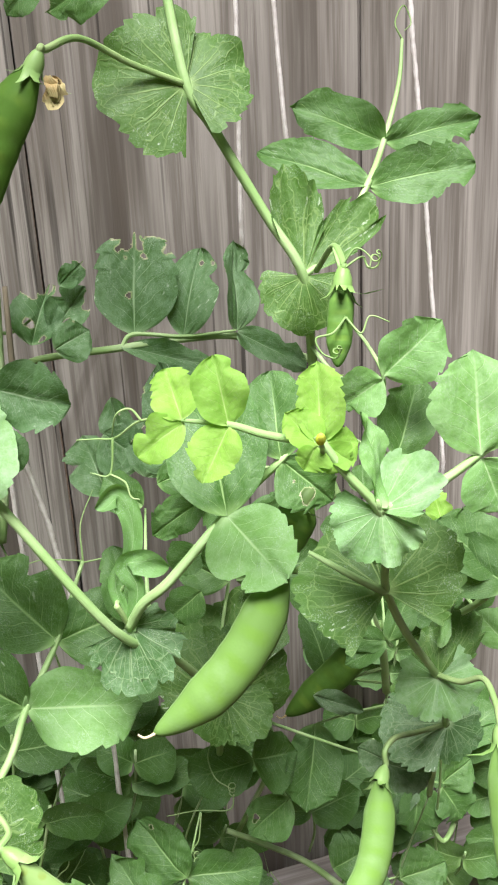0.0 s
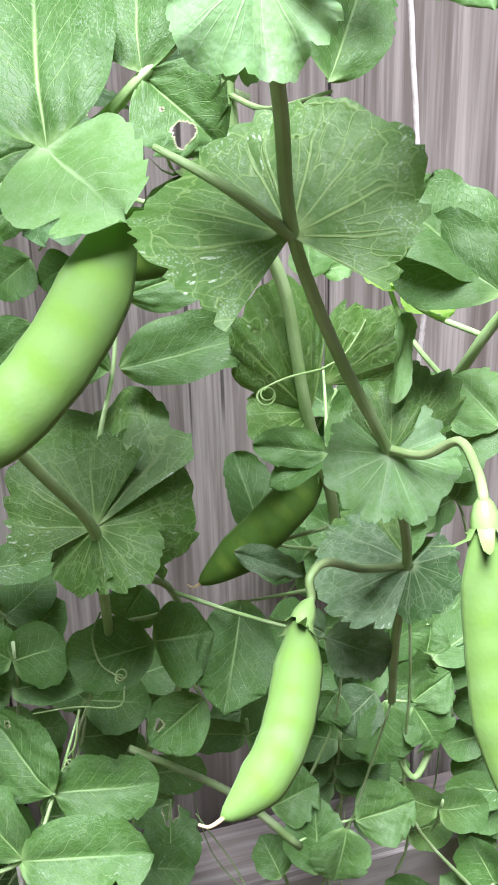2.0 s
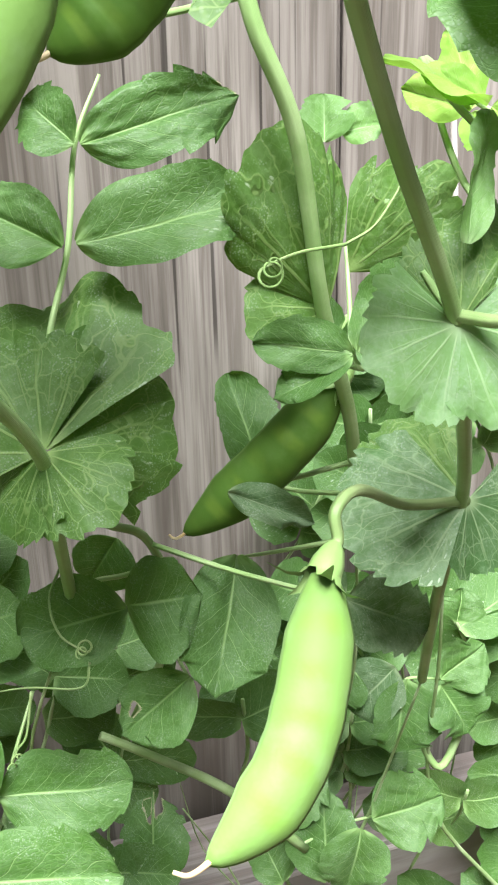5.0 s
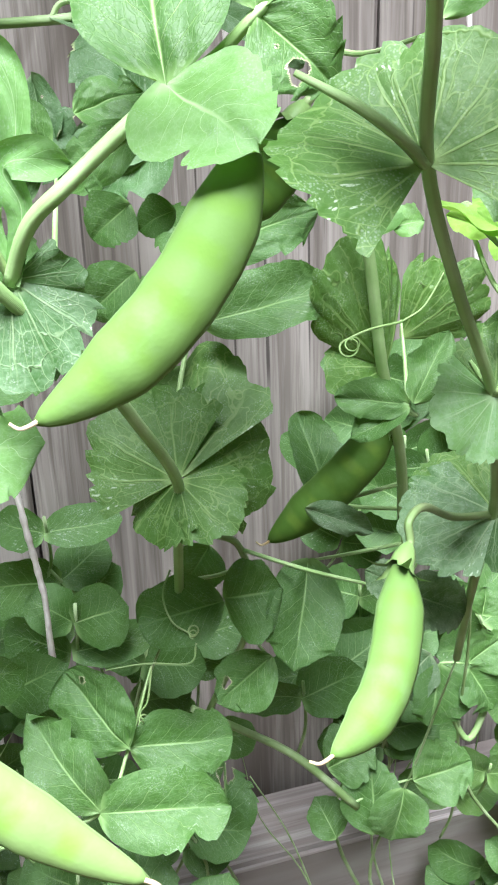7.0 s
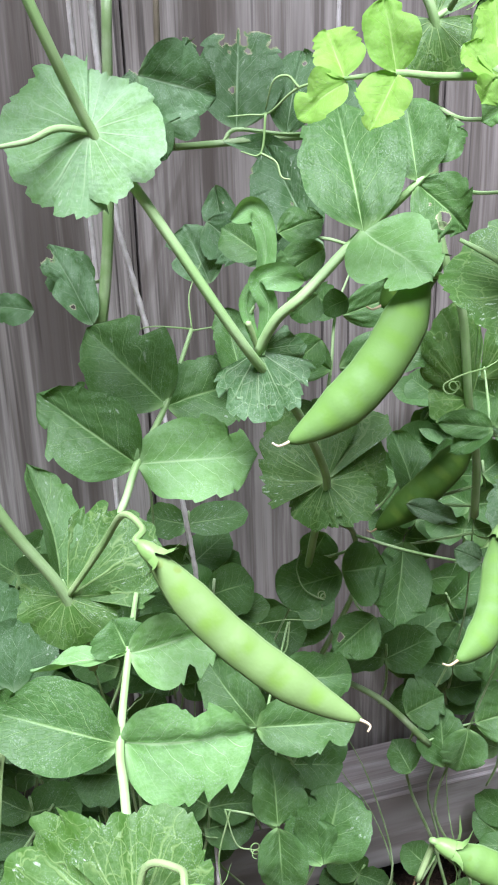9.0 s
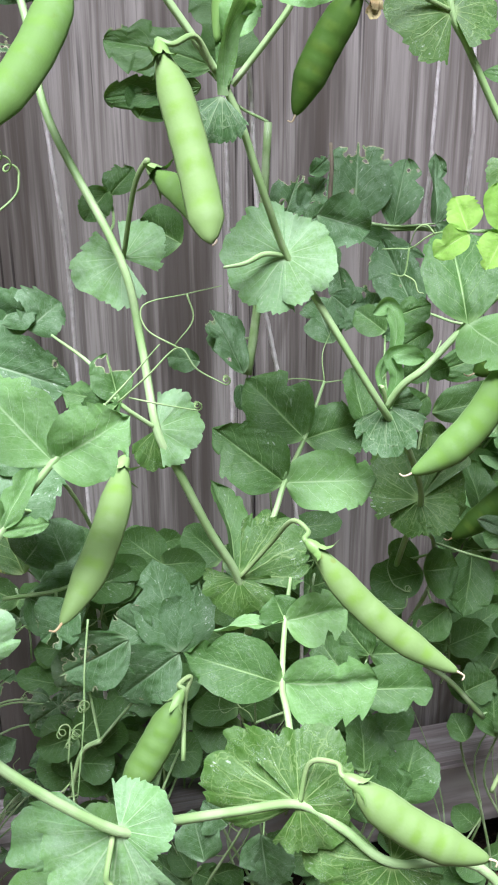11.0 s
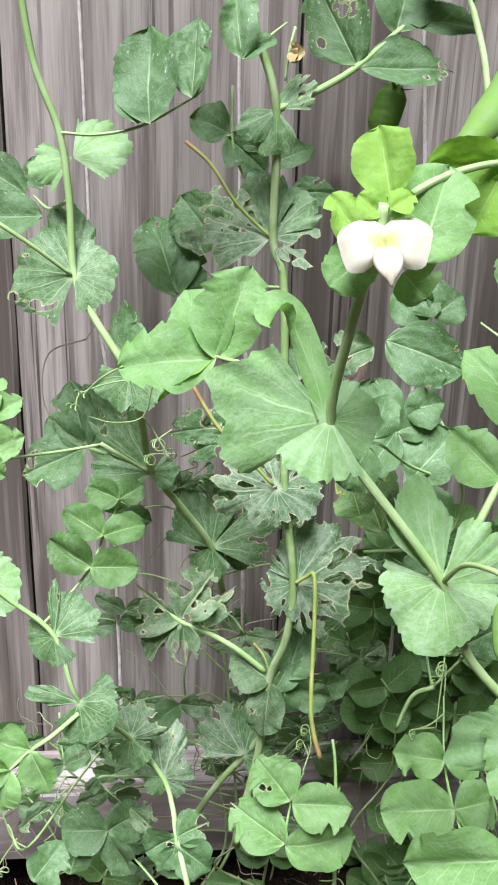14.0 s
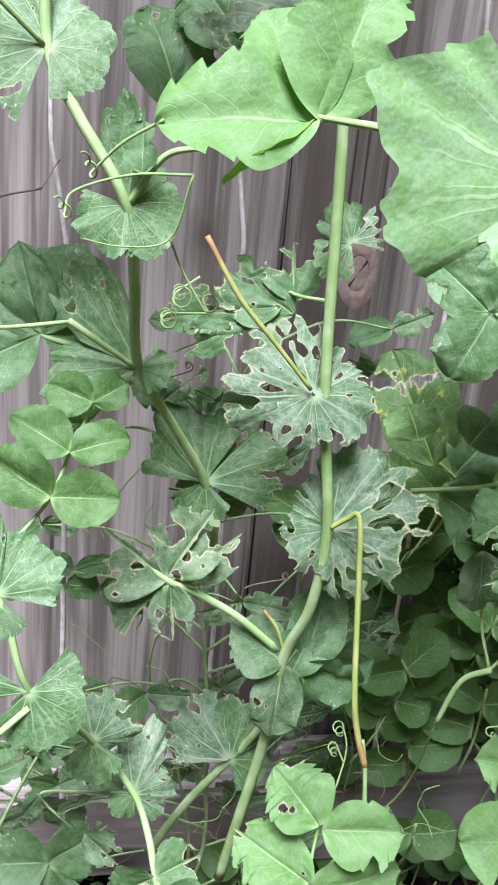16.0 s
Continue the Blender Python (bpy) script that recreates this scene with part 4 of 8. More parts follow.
a = leaf(v, ((0.1233, 0.2968, 0.7124), (0.1227, 0.2990, 0.7174), (0.1249, 0.3084, 0.7200),), 0.8)
tendril(a, ((0.1232, 0.2962, 0.7163), (0.1276, 0.2949, 0.7218), (0.1317, 0.2925, 0.7189), (0.1311, 0.2913, 0.7154),))
tendril(a, ((0.1229, 0.2957, 0.7149), (0.1298, 0.2952, 0.7187), (0.1311, 0.2937, 0.7159),), 2.0)
tendril(a, ((0.1216, 0.2900, 0.7000), (0.1160, 0.2876, 0.6958), (0.1103, 0.2887, 0.6943), (0.1114, 0.2865, 0.6898), (0.1147, 0.2847, 0.6879),), 1.5)
a = leaf(v, ((0.1307, 0.3478, 0.6741), (0.1302, 0.3210, 0.6698), (0.1297, 0.2822, 0.6735), (0.1326, 0.2839, 0.6797), (0.1297, 0.2898, 0.6891), (0.1238, 0.2954, 0.6985),), 0.86)
leaflet(a, (0.1305, 0.2786, 0.6815), (0.1470, 0.2699, 0.6996), 22.0, tone='l', seed=92)
leaflet(a, (0.1299, 0.2782, 0.6803), (0.1153, 0.2792, 0.6721), 18.0, tone='l', seed=466)
tendril(a, ((0.1216, 0.2900, 0.7000), (0.1250, 0.2848, 0.6953), (0.1286, 0.2858, 0.7005), (0.1346, 0.2832, 0.6984),))
a = leaf(v, ((0.1333, 0.3495, 0.6456), (0.1364, 0.3240, 0.6424), (0.1394, 0.2864, 0.6472),), 0.86)
leaflet(a, (0.1370, 0.2814, 0.6495), (0.1506, 0.2880, 0.6753), 21.5, seed=555)
stipule(v, (0.1611, 0.3594, 0.5421), (0.1420, 0.3450, 0.5850), spread=38, side=0.6, seed=103)
stipule(v, (0.1611, 0.3594, 0.5421), (0.1372, 0.3520, 0.5443), spread=60, side=0.7, seed=363)
stipule(v, (0.1673, 0.3615, 0.5509), (0.1850, 0.3430, 0.5779), spread=42, side=0.6, seed=503)
a = leaf(v, ((0.1619, 0.3600, 0.5360), (0.1607, 0.3517, 0.5314), (0.1595, 0.3315, 0.5348), (0.1573, 0.3326, 0.5382), (0.1604, 0.3427, 0.5500), (0.1628, 0.3513, 0.5606),), 0.86)
leaflet(a, (0.1550, 0.3275, 0.5405), (0.1331, 0.3352, 0.5431), 13.8, roll=-15, seed=887)
leaflet(a, (0.1549, 0.3272, 0.5397), (0.1356, 0.3298, 0.5327), 10.5, roll=20, seed=729)
leaflet(a, (0.1563, 0.3272, 0.5407), (0.1705, 0.3326, 0.5621), 14.5, seed=482)
tendril(a, ((0.1604, 0.3457, 0.5618), (0.1466, 0.3408, 0.5619), (0.1380, 0.3400, 0.5595),), 3.0)
tendril(a, ((0.1604, 0.3457, 0.5618), (0.1682, 0.3471, 0.5651), (0.1751, 0.3510, 0.5708), (0.1780, 0.3520, 0.5749),))
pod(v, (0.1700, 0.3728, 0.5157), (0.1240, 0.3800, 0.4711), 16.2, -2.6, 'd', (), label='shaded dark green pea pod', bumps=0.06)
a = leaf(v, ((0.1816, 0.3840, 0.4730), (0.1678, 0.3982, 0.4698), (0.1541, 0.4004, 0.4746),), 0.86)
leaflet(a, (0.1553, 0.3983, 0.4733), (0.1499, 0.4156, 0.5082), 22.1, seed=561)
a = leaf(v, ((0.1782, 0.3787, 0.4873), (0.1577, 0.3819, 0.4828), (0.1373, 0.3731, 0.4863),), 0.86)
leaflet(a, (0.1350, 0.3682, 0.4889), (0.1577, 0.3574, 0.4799), 11.3, tone='o', seed=767)
a = leaf(v, ((0.1848, 0.3902, 0.4536), (0.1637, 0.3947, 0.4505), (0.1427, 0.3872, 0.4553),), 0.86)
leaflet(a, (0.1413, 0.3825, 0.4592), (0.1265, 0.3558, 0.4279), 30.8, seed=525)
stem(v, ((0.1833, 0.3866, 0.4658), (0.1950, 0.4156, 0.3686), (0.1720, 0.4327, 0.2715), (0.2030, 0.4412, 0.1743), (0.2250, 0.4553, 0.0772), (0.2100, 0.4850, -0.0200),), 1.56, 'o', 0.3)

v = vine("pea vine behind with holed grey-green leaves", 0.00, 0.50)
stem(v, ((0.0085, 0.4175, 0.6430), (0.0165, 0.4370, 0.6520), (0.0300, 0.4495, 0.6545), (0.0676, 0.4448, 0.6563), (0.1007, 0.4412, 0.6578), (0.1286, 0.4378, 0.6559), (0.1631, 0.4274, 0.6415),), 2.05, 'o')
stem(v, ((0.0156, 0.4255, 0.7226), (0.0081, 0.4159, 0.6406), (0.0039, 0.4140, 0.6062), (-0.0013, 0.4107, 0.5812),), 2.87, 'o')
a = leaf(v, ((0.0690, 0.4444, 0.6565), (0.0757, 0.4449, 0.6623), (0.0991, 0.4401, 0.6594), (0.1246, 0.4353, 0.6604),), 1.15)
leaflet(a, (0.0757, 0.4449, 0.6623), (0.0831, 0.4623, 0.7099), 41.6, tone='b', chew=0.06, seed=963)
leaflet(a, (0.0991, 0.4401, 0.6594), (0.1122, 0.4536, 0.7015), 26.2, tone='b', chew=-0.02, seed=217)
leaflet(a, (0.1246, 0.4353, 0.6604), (0.1333, 0.4499, 0.7022), 20.7, roll=25, tone='b', chew=-0.05, seed=615)
leaflet(a, (0.0690, 0.4445, 0.6568), (0.1175, 0.4266, 0.6479), 14.2, tone='b', seed=112)
leaflet(a, (0.1249, 0.4347, 0.6591), (0.1565, 0.4194, 0.6446), 17.2, tone='b', seed=864)
a = leaf(v, ((0.0114, 0.4201, 0.6765), (0.0206, 0.4351, 0.6734), (0.0298, 0.4381, 0.6784),), 0.86)
leaflet(a, (0.0257, 0.4281, 0.6675), (0.0374, 0.4355, 0.6937), 24.3, tone='b', chew=0.22, seed=690)
leaflet(a, (0.0363, 0.4269, 0.6722), (0.0530, 0.4300, 0.6917), 19.2, tone='b', chew=0.15, seed=927)
a = leaf(v, ((0.0464, 0.4474, 0.6553), (0.0442, 0.4423, 0.6584), (0.0420, 0.4252, 0.6696),), 0.86)
leaflet(a, (0.0354, 0.4191, 0.6665), (0.0509, 0.4179, 0.6742), 20.0, tone='b', chew=-0.03, seed=476)
leaflet(a, (0.0415, 0.4284, 0.6931), (0.0538, 0.4291, 0.7032), 11.2, tone='b', chew=0.12, seed=418)
a = leaf(v, ((-0.0007, 0.4111, 0.5843), (-0.0027, 0.4159, 0.5805), (-0.0047, 0.4086, 0.5847),), 0.86)
leaflet(a, (-0.0055, 0.4022, 0.5851), (-0.0199, 0.4211, 0.6209), 19.0, tone='b', chew=0.06, seed=582)
leaflet(a, (-0.0304, 0.4068, 0.5929), (-0.0492, 0.4133, 0.5958), 15.0, tone='b', seed=839)
leaflet(a, (-0.0092, 0.3958, 0.5806), (-0.0100, 0.3903, 0.5666), 10.0, tone='b', seed=642)
a = leaf(v, ((0.1374, 0.3472, 0.6168), (0.1160, 0.3741, 0.6131), (0.0945, 0.3889, 0.6174), (0.0791, 0.3962, 0.5978),), 0.86)
leaflet(a, (0.0924, 0.3831, 0.6182), (0.0777, 0.4043, 0.6594), 30.0, tone='b', chew=0.08, seed=116)
leaflet(a, (0.0924, 0.3831, 0.6182), (0.0646, 0.3907, 0.6179), 15.0, tone='b', seed=364)
leaflet(a, (0.0959, 0.3818, 0.6174), (0.0726, 0.3835, 0.6060), 21.2, tone='b', seed=251)
leaflet(a, (0.0585, 0.4236, 0.6391), (0.0598, 0.4121, 0.6123), 15.7, tone='b', chew=0.1, seed=572)
a = leaf(v, ((0.0114, 0.3031, 0.6950), (0.0090, 0.3090, 0.6871), (0.0065, 0.3029, 0.6872),), 0.86)
leaflet(a, (0.0039, 0.2977, 0.6892), (0.0259, 0.2886, 0.6827), 24.1, roll=10, tone='b', seed=923)
leaflet(a, (0.0006, 0.2926, 0.6743), (0.0090, 0.2863, 0.6652), 17.0, tone='b', seed=266)
stem(v, ((0.0128, 0.3075, 0.7191), (0.0121, 0.3034, 0.7088), (0.0114, 0.3031, 0.6941),), 1.04, 'w')
stem(v, ((-0.0013, 0.4107, 0.5812), (0.0206, 0.4379, 0.4610), (-0.0095, 0.4532, 0.3407), (-0.0183, 0.4598, 0.2205), (0.0165, 0.4722, 0.1002), (0.0000, 0.5000, -0.0200),), 1.56, 'o', 0.3)

v = vine("pea vine with a young yellow-green tip and hanging pods", 0.22, 0.40)
stem(v, ((0.0831, 0.2183, 0.6891), (0.0889, 0.2159, 0.6794), (0.0991, 0.2141, 0.6657), (0.1061, 0.2248, 0.6478), (0.1134, 0.2397, 0.6238), (0.1274, 0.2508, 0.5957), (0.1456, 0.2650, 0.5669), (0.1590, 0.2823, 0.5396), (0.1688, 0.2977, 0.5132), (0.1782, 0.3223, 0.4712), (0.1960, 0.3597, 0.4145),), 1.60, 'g')
a = leaf(v, ((0.0829, 0.2185, 0.6867), (0.0724, 0.2295, 0.6869), (0.0647, 0.2389, 0.6879), (0.0541, 0.2506, 0.6868),), 1.15)
leaflet(a, (0.0647, 0.2389, 0.6879), (0.0624, 0.2419, 0.7070), 15.6, tone='y', seed=508)
leaflet(a, (0.0541, 0.2506, 0.6868), (0.0512, 0.2573, 0.7010), 15.4, tone='y', seed=371)
leaflet(a, (0.0545, 0.2502, 0.6863), (0.0399, 0.2511, 0.6779), 13.3, tone='y', seed=919)
leaflet(a, (0.0647, 0.2387, 0.6874), (0.0543, 0.2314, 0.6759), 15.2, tone='y', seed=952)
tendril(a, ((0.0541, 0.2506, 0.6868), (0.0443, 0.2615, 0.6846), (0.0373, 0.2686, 0.6778), (0.0316, 0.2712, 0.6773), (0.0259, 0.2738, 0.6769),))
tendril(a, ((0.0443, 0.2615, 0.6846), (0.0416, 0.2637, 0.6879), (0.0374, 0.2643, 0.6865), (0.0361, 0.2682, 0.6787),))
tendril(a, ((0.0364, 0.2689, 0.6779), (0.0343, 0.2682, 0.6664), (0.0286, 0.2701, 0.6670),))
tendril(a, ((0.0343, 0.2682, 0.6664), (0.0383, 0.2659, 0.6638), (0.0393, 0.2639, 0.6597), (0.0418, 0.2628, 0.6588),))
a = leaf(v, ((0.0889, 0.2159, 0.6794), (0.0851, 0.2182, 0.6848), (0.0838, 0.2175, 0.6877),), 1.15)
leaflet(a, (0.0843, 0.2190, 0.6863), (0.0866, 0.2268, 0.7068), 13.8, tone='y', cup=0.6, seed=682)
leaflet(a, (0.0831, 0.2172, 0.6864), (0.0760, 0.2229, 0.6951), 11.2, tone='y', seed=387)
leaflet(a, (0.0847, 0.2183, 0.6849), (0.0942, 0.2162, 0.6865), 12.0, tone='y', seed=401)
leaflet(a, (0.0852, 0.2185, 0.6855), (0.0892, 0.2146, 0.6790), 10.5, tone='y', seed=262)
leaflet(a, (0.0824, 0.2174, 0.6864), (0.0785, 0.2160, 0.6803), 10.4, tone='y', seed=170)
a = leaf(v, ((0.0839, 0.2164, 0.6849), (0.0825, 0.2135, 0.6878), (0.0818, 0.2123, 0.6899),), 0.8)
flower_bud(a, (0.0818, 0.2124, 0.6902))
stipule(v, (0.0991, 0.2141, 0.6657), (0.1158, 0.2140, 0.6775), spread=62, side=0.5, roll=-20, tone='l', cup=0.25, seed=318)
stipule(v, (0.0991, 0.2141, 0.6657), (0.0884, 0.2127, 0.6547), spread=85, tone='l', seed=757)
stipule(v, (0.0997, 0.2139, 0.6657), (0.1008, 0.2076, 0.6512), spread=55, side=0.8, tone='l', seed=798)
a = leaf(v, ((0.0991, 0.2141, 0.6657), (0.0983, 0.2130, 0.6681), (0.0978, 0.2128, 0.6699),), 1.0)
leaflet(a, (0.0982, 0.2137, 0.6669), (0.1017, 0.2228, 0.6915), 10.1, roll=50, tone='l', seed=432)
a = leaf(v, ((0.0991, 0.2141, 0.6657), (0.1167, 0.2142, 0.6706), (0.1300, 0.2151, 0.6768), (0.1394, 0.2162, 0.6808),), 1.38)
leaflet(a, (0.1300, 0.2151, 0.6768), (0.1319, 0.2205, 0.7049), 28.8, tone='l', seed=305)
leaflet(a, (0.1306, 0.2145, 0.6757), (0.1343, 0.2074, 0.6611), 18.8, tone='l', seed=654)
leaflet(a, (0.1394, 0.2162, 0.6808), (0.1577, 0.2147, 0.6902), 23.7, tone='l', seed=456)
tendril(a, ((0.1508, 0.2537, 0.6759), (0.1490, 0.2574, 0.6700), (0.1476, 0.2627, 0.6682),), 1.5)
tendril(a, ((0.1490, 0.2574, 0.6700), (0.1506, 0.2495, 0.6654), (0.1544, 0.2490, 0.6670),))
tendril(a, ((0.1514, 0.2547, 0.6652), (0.1543, 0.2534, 0.6639),), 2.2)
stipule(v, (0.1128, 0.2392, 0.6236), (0.0924, 0.2515, 0.6391), spread=92, side=0.85, roll=18, seed=521)
stipule(v, (0.1128, 0.2392, 0.6236), (0.1292, 0.2433, 0.6455), spread=92, side=0.78, roll=-18, seed=893)
a = leaf(v, ((0.1128, 0.2392, 0.6236), (0.1064, 0.2365, 0.6288), (0.0987, 0.2377, 0.6344), (0.0891, 0.2440, 0.6403),), 1.3)
stipule(v, (0.1462, 0.2643, 0.5655), (0.1303, 0.2618, 0.5589), spread=75, side=0.85, tone='l', seed=537)
stipule(v, (0.1462, 0.2643, 0.5655), (0.1595, 0.2566, 0.5569), spread=85, side=0.85, tone='l', seed=746)
stipule(v, (0.1462, 0.2643, 0.5655), (0.1471, 0.2713, 0.5824), spread=50, side=0.6, seed=60)
stipule(v, (0.1469, 0.2645, 0.5663), (0.1681, 0.2771, 0.5843), spread=35, side=0.6, seed=326)
a = leaf(v, ((0.1462, 0.2643, 0.5655), (0.1433, 0.2673, 0.5704), (0.1417, 0.2691, 0.5735),), 0.8)
leaflet(a, (0.1469, 0.2651, 0.5782), (0.1558, 0.2708, 0.5977), 7.4, roll=40, tone='l', seed=517)
pod(v, (0.1514, 0.2282, 0.5625), (0.1489, 0.2068, 0.5078), 11.4, 0.9, 'p', ((0.1458, 0.2650, 0.5667), (0.1514, 0.2569, 0.5674), (0.1555, 0.2482, 0.5735), (0.1550, 0.2392, 0.5703),), label='long pale green pea pod hanging straight')
stipule(v, (0.1702, 0.2976, 0.5137), (0.1410, 0.3019, 0.5136), spread=62, roll=24, tone='b', seed=985)
stipule(v, (0.1702, 0.2976, 0.5137), (0.1831, 0.2897, 0.5042), spread=80, side=0.85, roll=-15, tone='b', seed=176)
stipule(v, (0.1702, 0.2976, 0.5137), (0.1603, 0.3231, 0.5264), spread=40, side=0.8, seed=456)
pod(v, (0.1245, 0.2674, 0.5215), (0.0947, 0.2405, 0.4903), 12.2, -6.6, 'p', ((0.1702, 0.2976, 0.5137), (0.1525, 0.2915, 0.5186), (0.1355, 0.2774, 0.5314), (0.1287, 0.2724, 0.5308),), label='plump pale green curved pea pod', sway=0.9, bumps=0.05, blunt=0.22)
stem(v, ((0.1960, 0.3597, 0.4145), (0.1961, 0.3941, 0.3276), (0.1857, 0.4166, 0.2407), (0.2241, 0.4305, 0.1538), (0.2288, 0.4500, 0.0669), (0.2200, 0.4850, -0.0200),), 1.56, 'o', 0.3)

v = vine("pea shoot with bright yellow-green young leaves", 0.34, 0.42)
a = leaf(v, ((0.1915, 0.2793, 0.5992), (0.1820, 0.2782, 0.5990), (0.1724, 0.2652, 0.6068),), 0.86)
leaflet(a, (0.1692, 0.2601, 0.6084), (0.1474, 0.2734, 0.6257), 25.1, seed=406)
stem(v, ((0.1972, 0.2753, 0.6070), (0.1858, 0.2833, 0.5914), (0.1811, 0.2941, 0.5738), (0.1898, 0.3371, 0.5354), (0.1980, 0.3560, 0.5064),), 1.74, 'g')
a = leaf(v, ((0.1840, 0.2873, 0.5848), (0.1721, 0.3042, 0.5905), (0.1601, 0.3090, 0.6042), (0.1722, 0.3073, 0.5956), (0.1776, 0.3042, 0.5921),), 0.86)
leaflet(a, (0.1704, 0.3012, 0.5959), (0.1533, 0.3106, 0.6056), 7.7, roll=40, tone='y', seed=487)
leaflet(a, (0.1693, 0.3018, 0.5965), (0.1596, 0.3078, 0.6037), 7.5, tone='y', seed=505)
leaflet(a, (0.1709, 0.3008, 0.5953), (0.1798, 0.2960, 0.5904), 8.7, tone='y', seed=438)
leaflet(a, (0.1817, 0.2732, 0.5650), (0.1721, 0.2814, 0.5774), 15.5, tone='l', seed=647)
a = leaf(v, ((0.1915, 0.2793, 0.5992), (0.1816, 0.2758, 0.5977), (0.1717, 0.2603, 0.6042),), 0.86)
leaflet(a, (0.1683, 0.2548, 0.6047), (0.1476, 0.2793, 0.6210), 24.3, seed=291)
a = leaf(v, ((0.1827, 0.3022, 0.5666), (0.1784, 0.3224, 0.5782), (0.1740, 0.3306, 0.5978), (0.1812, 0.3262, 0.5929),), 0.86)
leaflet(a, (0.1779, 0.3207, 0.5936), (0.1646, 0.3268, 0.5983), 10.1, tone='y', seed=739)
leaflet(a, (0.1779, 0.3207, 0.5936), (0.1780, 0.3288, 0.6117), 11.3, tone='y', seed=53)
leaflet(a, (0.1781, 0.3204, 0.5930), (0.1803, 0.3160, 0.5848), 10.7, tone='y', seed=632)
leaflet(a, (0.1743, 0.3953, 0.5803), (0.1762, 0.4007, 0.5936), 16.1, tone='l', seed=433)
leaflet(a, (0.1793, 0.3951, 0.5831), (0.1911, 0.3924, 0.5851), 12.8, tone='l', seed=491)
stem(v, ((0.1980, 0.3560, 0.5064), (0.2200, 0.3911, 0.4011), (0.2357, 0.4144, 0.2959), (0.2982, 0.4290, 0.1906), (0.3238, 0.4492, 0.0853), (0.3400, 0.4850, -0.0200),), 1.56, 'o', 0.3)

v = vine("stout pea vine with a big round clasping leaf and pods", 0.08, 0.46)
stem(v, ((-0.0755, 0.2807, 0.8040), (-0.0710, 0.2753, 0.7849), (-0.0418, 0.2746, 0.7423), (-0.0264, 0.2786, 0.7033), (-0.0130, 0.2879, 0.6736), (0.0014, 0.2871, 0.6523), (0.0311, 0.2826, 0.6032), (0.0535, 0.3030, 0.5743), (0.0677, 0.3170, 0.5503), (0.0824, 0.3394, 0.5201), (0.0858, 0.3629, 0.4875), (0.0892, 0.3856, 0.4517),), 1.93, 'g')
shade_crown(v, (-0.0755, 0.2807, 0.8040), (-0.0300, 0.2500, 1.1500), 4, 5)
stipule(v, (-0.0138, 0.2882, 0.6738), (-0.0411, 0.2947, 0.6712), spread=95, side=0.9, tone='l', seed=772)
stipule(v, (-0.0138, 0.2882, 0.6738), (0.0084, 0.2823, 0.6744), spread=95, side=0.92, roll=8, tone='l', seed=197)
a = leaf(v, ((-0.0138, 0.2882, 0.6738), (-0.0237, 0.2860, 0.6752), (-0.0325, 0.2838, 0.6722), (-0.0424, 0.2838, 0.6708),), 1.2)
a = leaf(v, ((0.0376, 0.2890, 0.5987), (0.0386, 0.2895, 0.6006), (0.0396, 0.2902, 0.6031),), 0.8)
strap(v, ((0.0382, 0.2885, 0.5980), (0.0348, 0.2928, 0.6142), (0.0416, 0.2930, 0.6247), (0.0434, 0.2954, 0.6371), (0.0400, 0.2987, 0.6454), (0.0314, 0.2957, 0.6431),), 10.5, 40, -70, 'l')
strap(v, ((0.0385, 0.2884, 0.5980), (0.0420, 0.2882, 0.6134), (0.0390, 0.2895, 0.6226), (0.0451, 0.2864, 0.6247), (0.0525, 0.2817, 0.6237),), 11.5, -30, 60, 'l')
stipule(v, (0.0380, 0.2890, 0.5990), (0.0525, 0.2835, 0.5960), spread=55, side=0.8, roll=25, tone='b', seed=629, saw_depth=0.03)
stipule(v, (0.0380, 0.2890, 0.5990), (0.0381, 0.2794, 0.5760), spread=72, side=0.8, tone='b', seed=622, saw_depth=0.2)
stem(v, ((0.0376, 0.2890, 0.5987), (0.0356, 0.2867, 0.6053), (0.0337, 0.2858, 0.6101),), 1.09, 't')
a = leaf(v, ((0.0376, 0.2888, 0.5985), (0.0425, 0.2815, 0.6115), (0.0513, 0.2777, 0.6201), (0.0710, 0.2845, 0.6344), (0.0874, 0.2932, 0.6427), (0.0970, 0.2907, 0.6517), (0.1052, 0.2941, 0.6576),), 1.84)
leaflet(a, (0.0971, 0.2908, 0.6521), (0.0970, 0.3029, 0.6813), 22.1, seed=954)
leaflet(a, (0.0970, 0.2907, 0.6517), (0.1124, 0.2801, 0.6370), 23.3, chew=0.1, seed=370)
leaflet(a, (0.1047, 0.2940, 0.6571), (0.1135, 0.2980, 0.6731), 14.0, chew=-0.02, seed=125)
leaflet(a, (0.0738, 0.2821, 0.6383), (0.0748, 0.3121, 0.6853), 36.5, chew=-0.06, seed=413)
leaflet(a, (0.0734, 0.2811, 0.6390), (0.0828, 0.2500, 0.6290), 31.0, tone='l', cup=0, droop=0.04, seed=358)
pod(v, (0.0850, 0.2610, 0.6270), (0.0376, 0.2564, 0.5769), 15.4, -7.8, 'p', ((0.1053, 0.2781, 0.6182), (0.0899, 0.2578, 0.6265),), label='large plump curved pale green pea pod', calyx=0)
stipule(v, (0.0833, 0.3432, 0.5193), (0.0939, 0.3740, 0.5569), spread=52, side=0.72, seed=887, saw_depth=0.03)
stipule(v, (0.0845, 0.3432, 0.5193), (0.1186, 0.3560, 0.5256), spread=62, side=0.82, seed=640, saw_depth=0.07)
stipule(v, (0.0833, 0.3432, 0.5193), (0.0652, 0.3588, 0.5419), spread=75, side=0.8, seed=543)
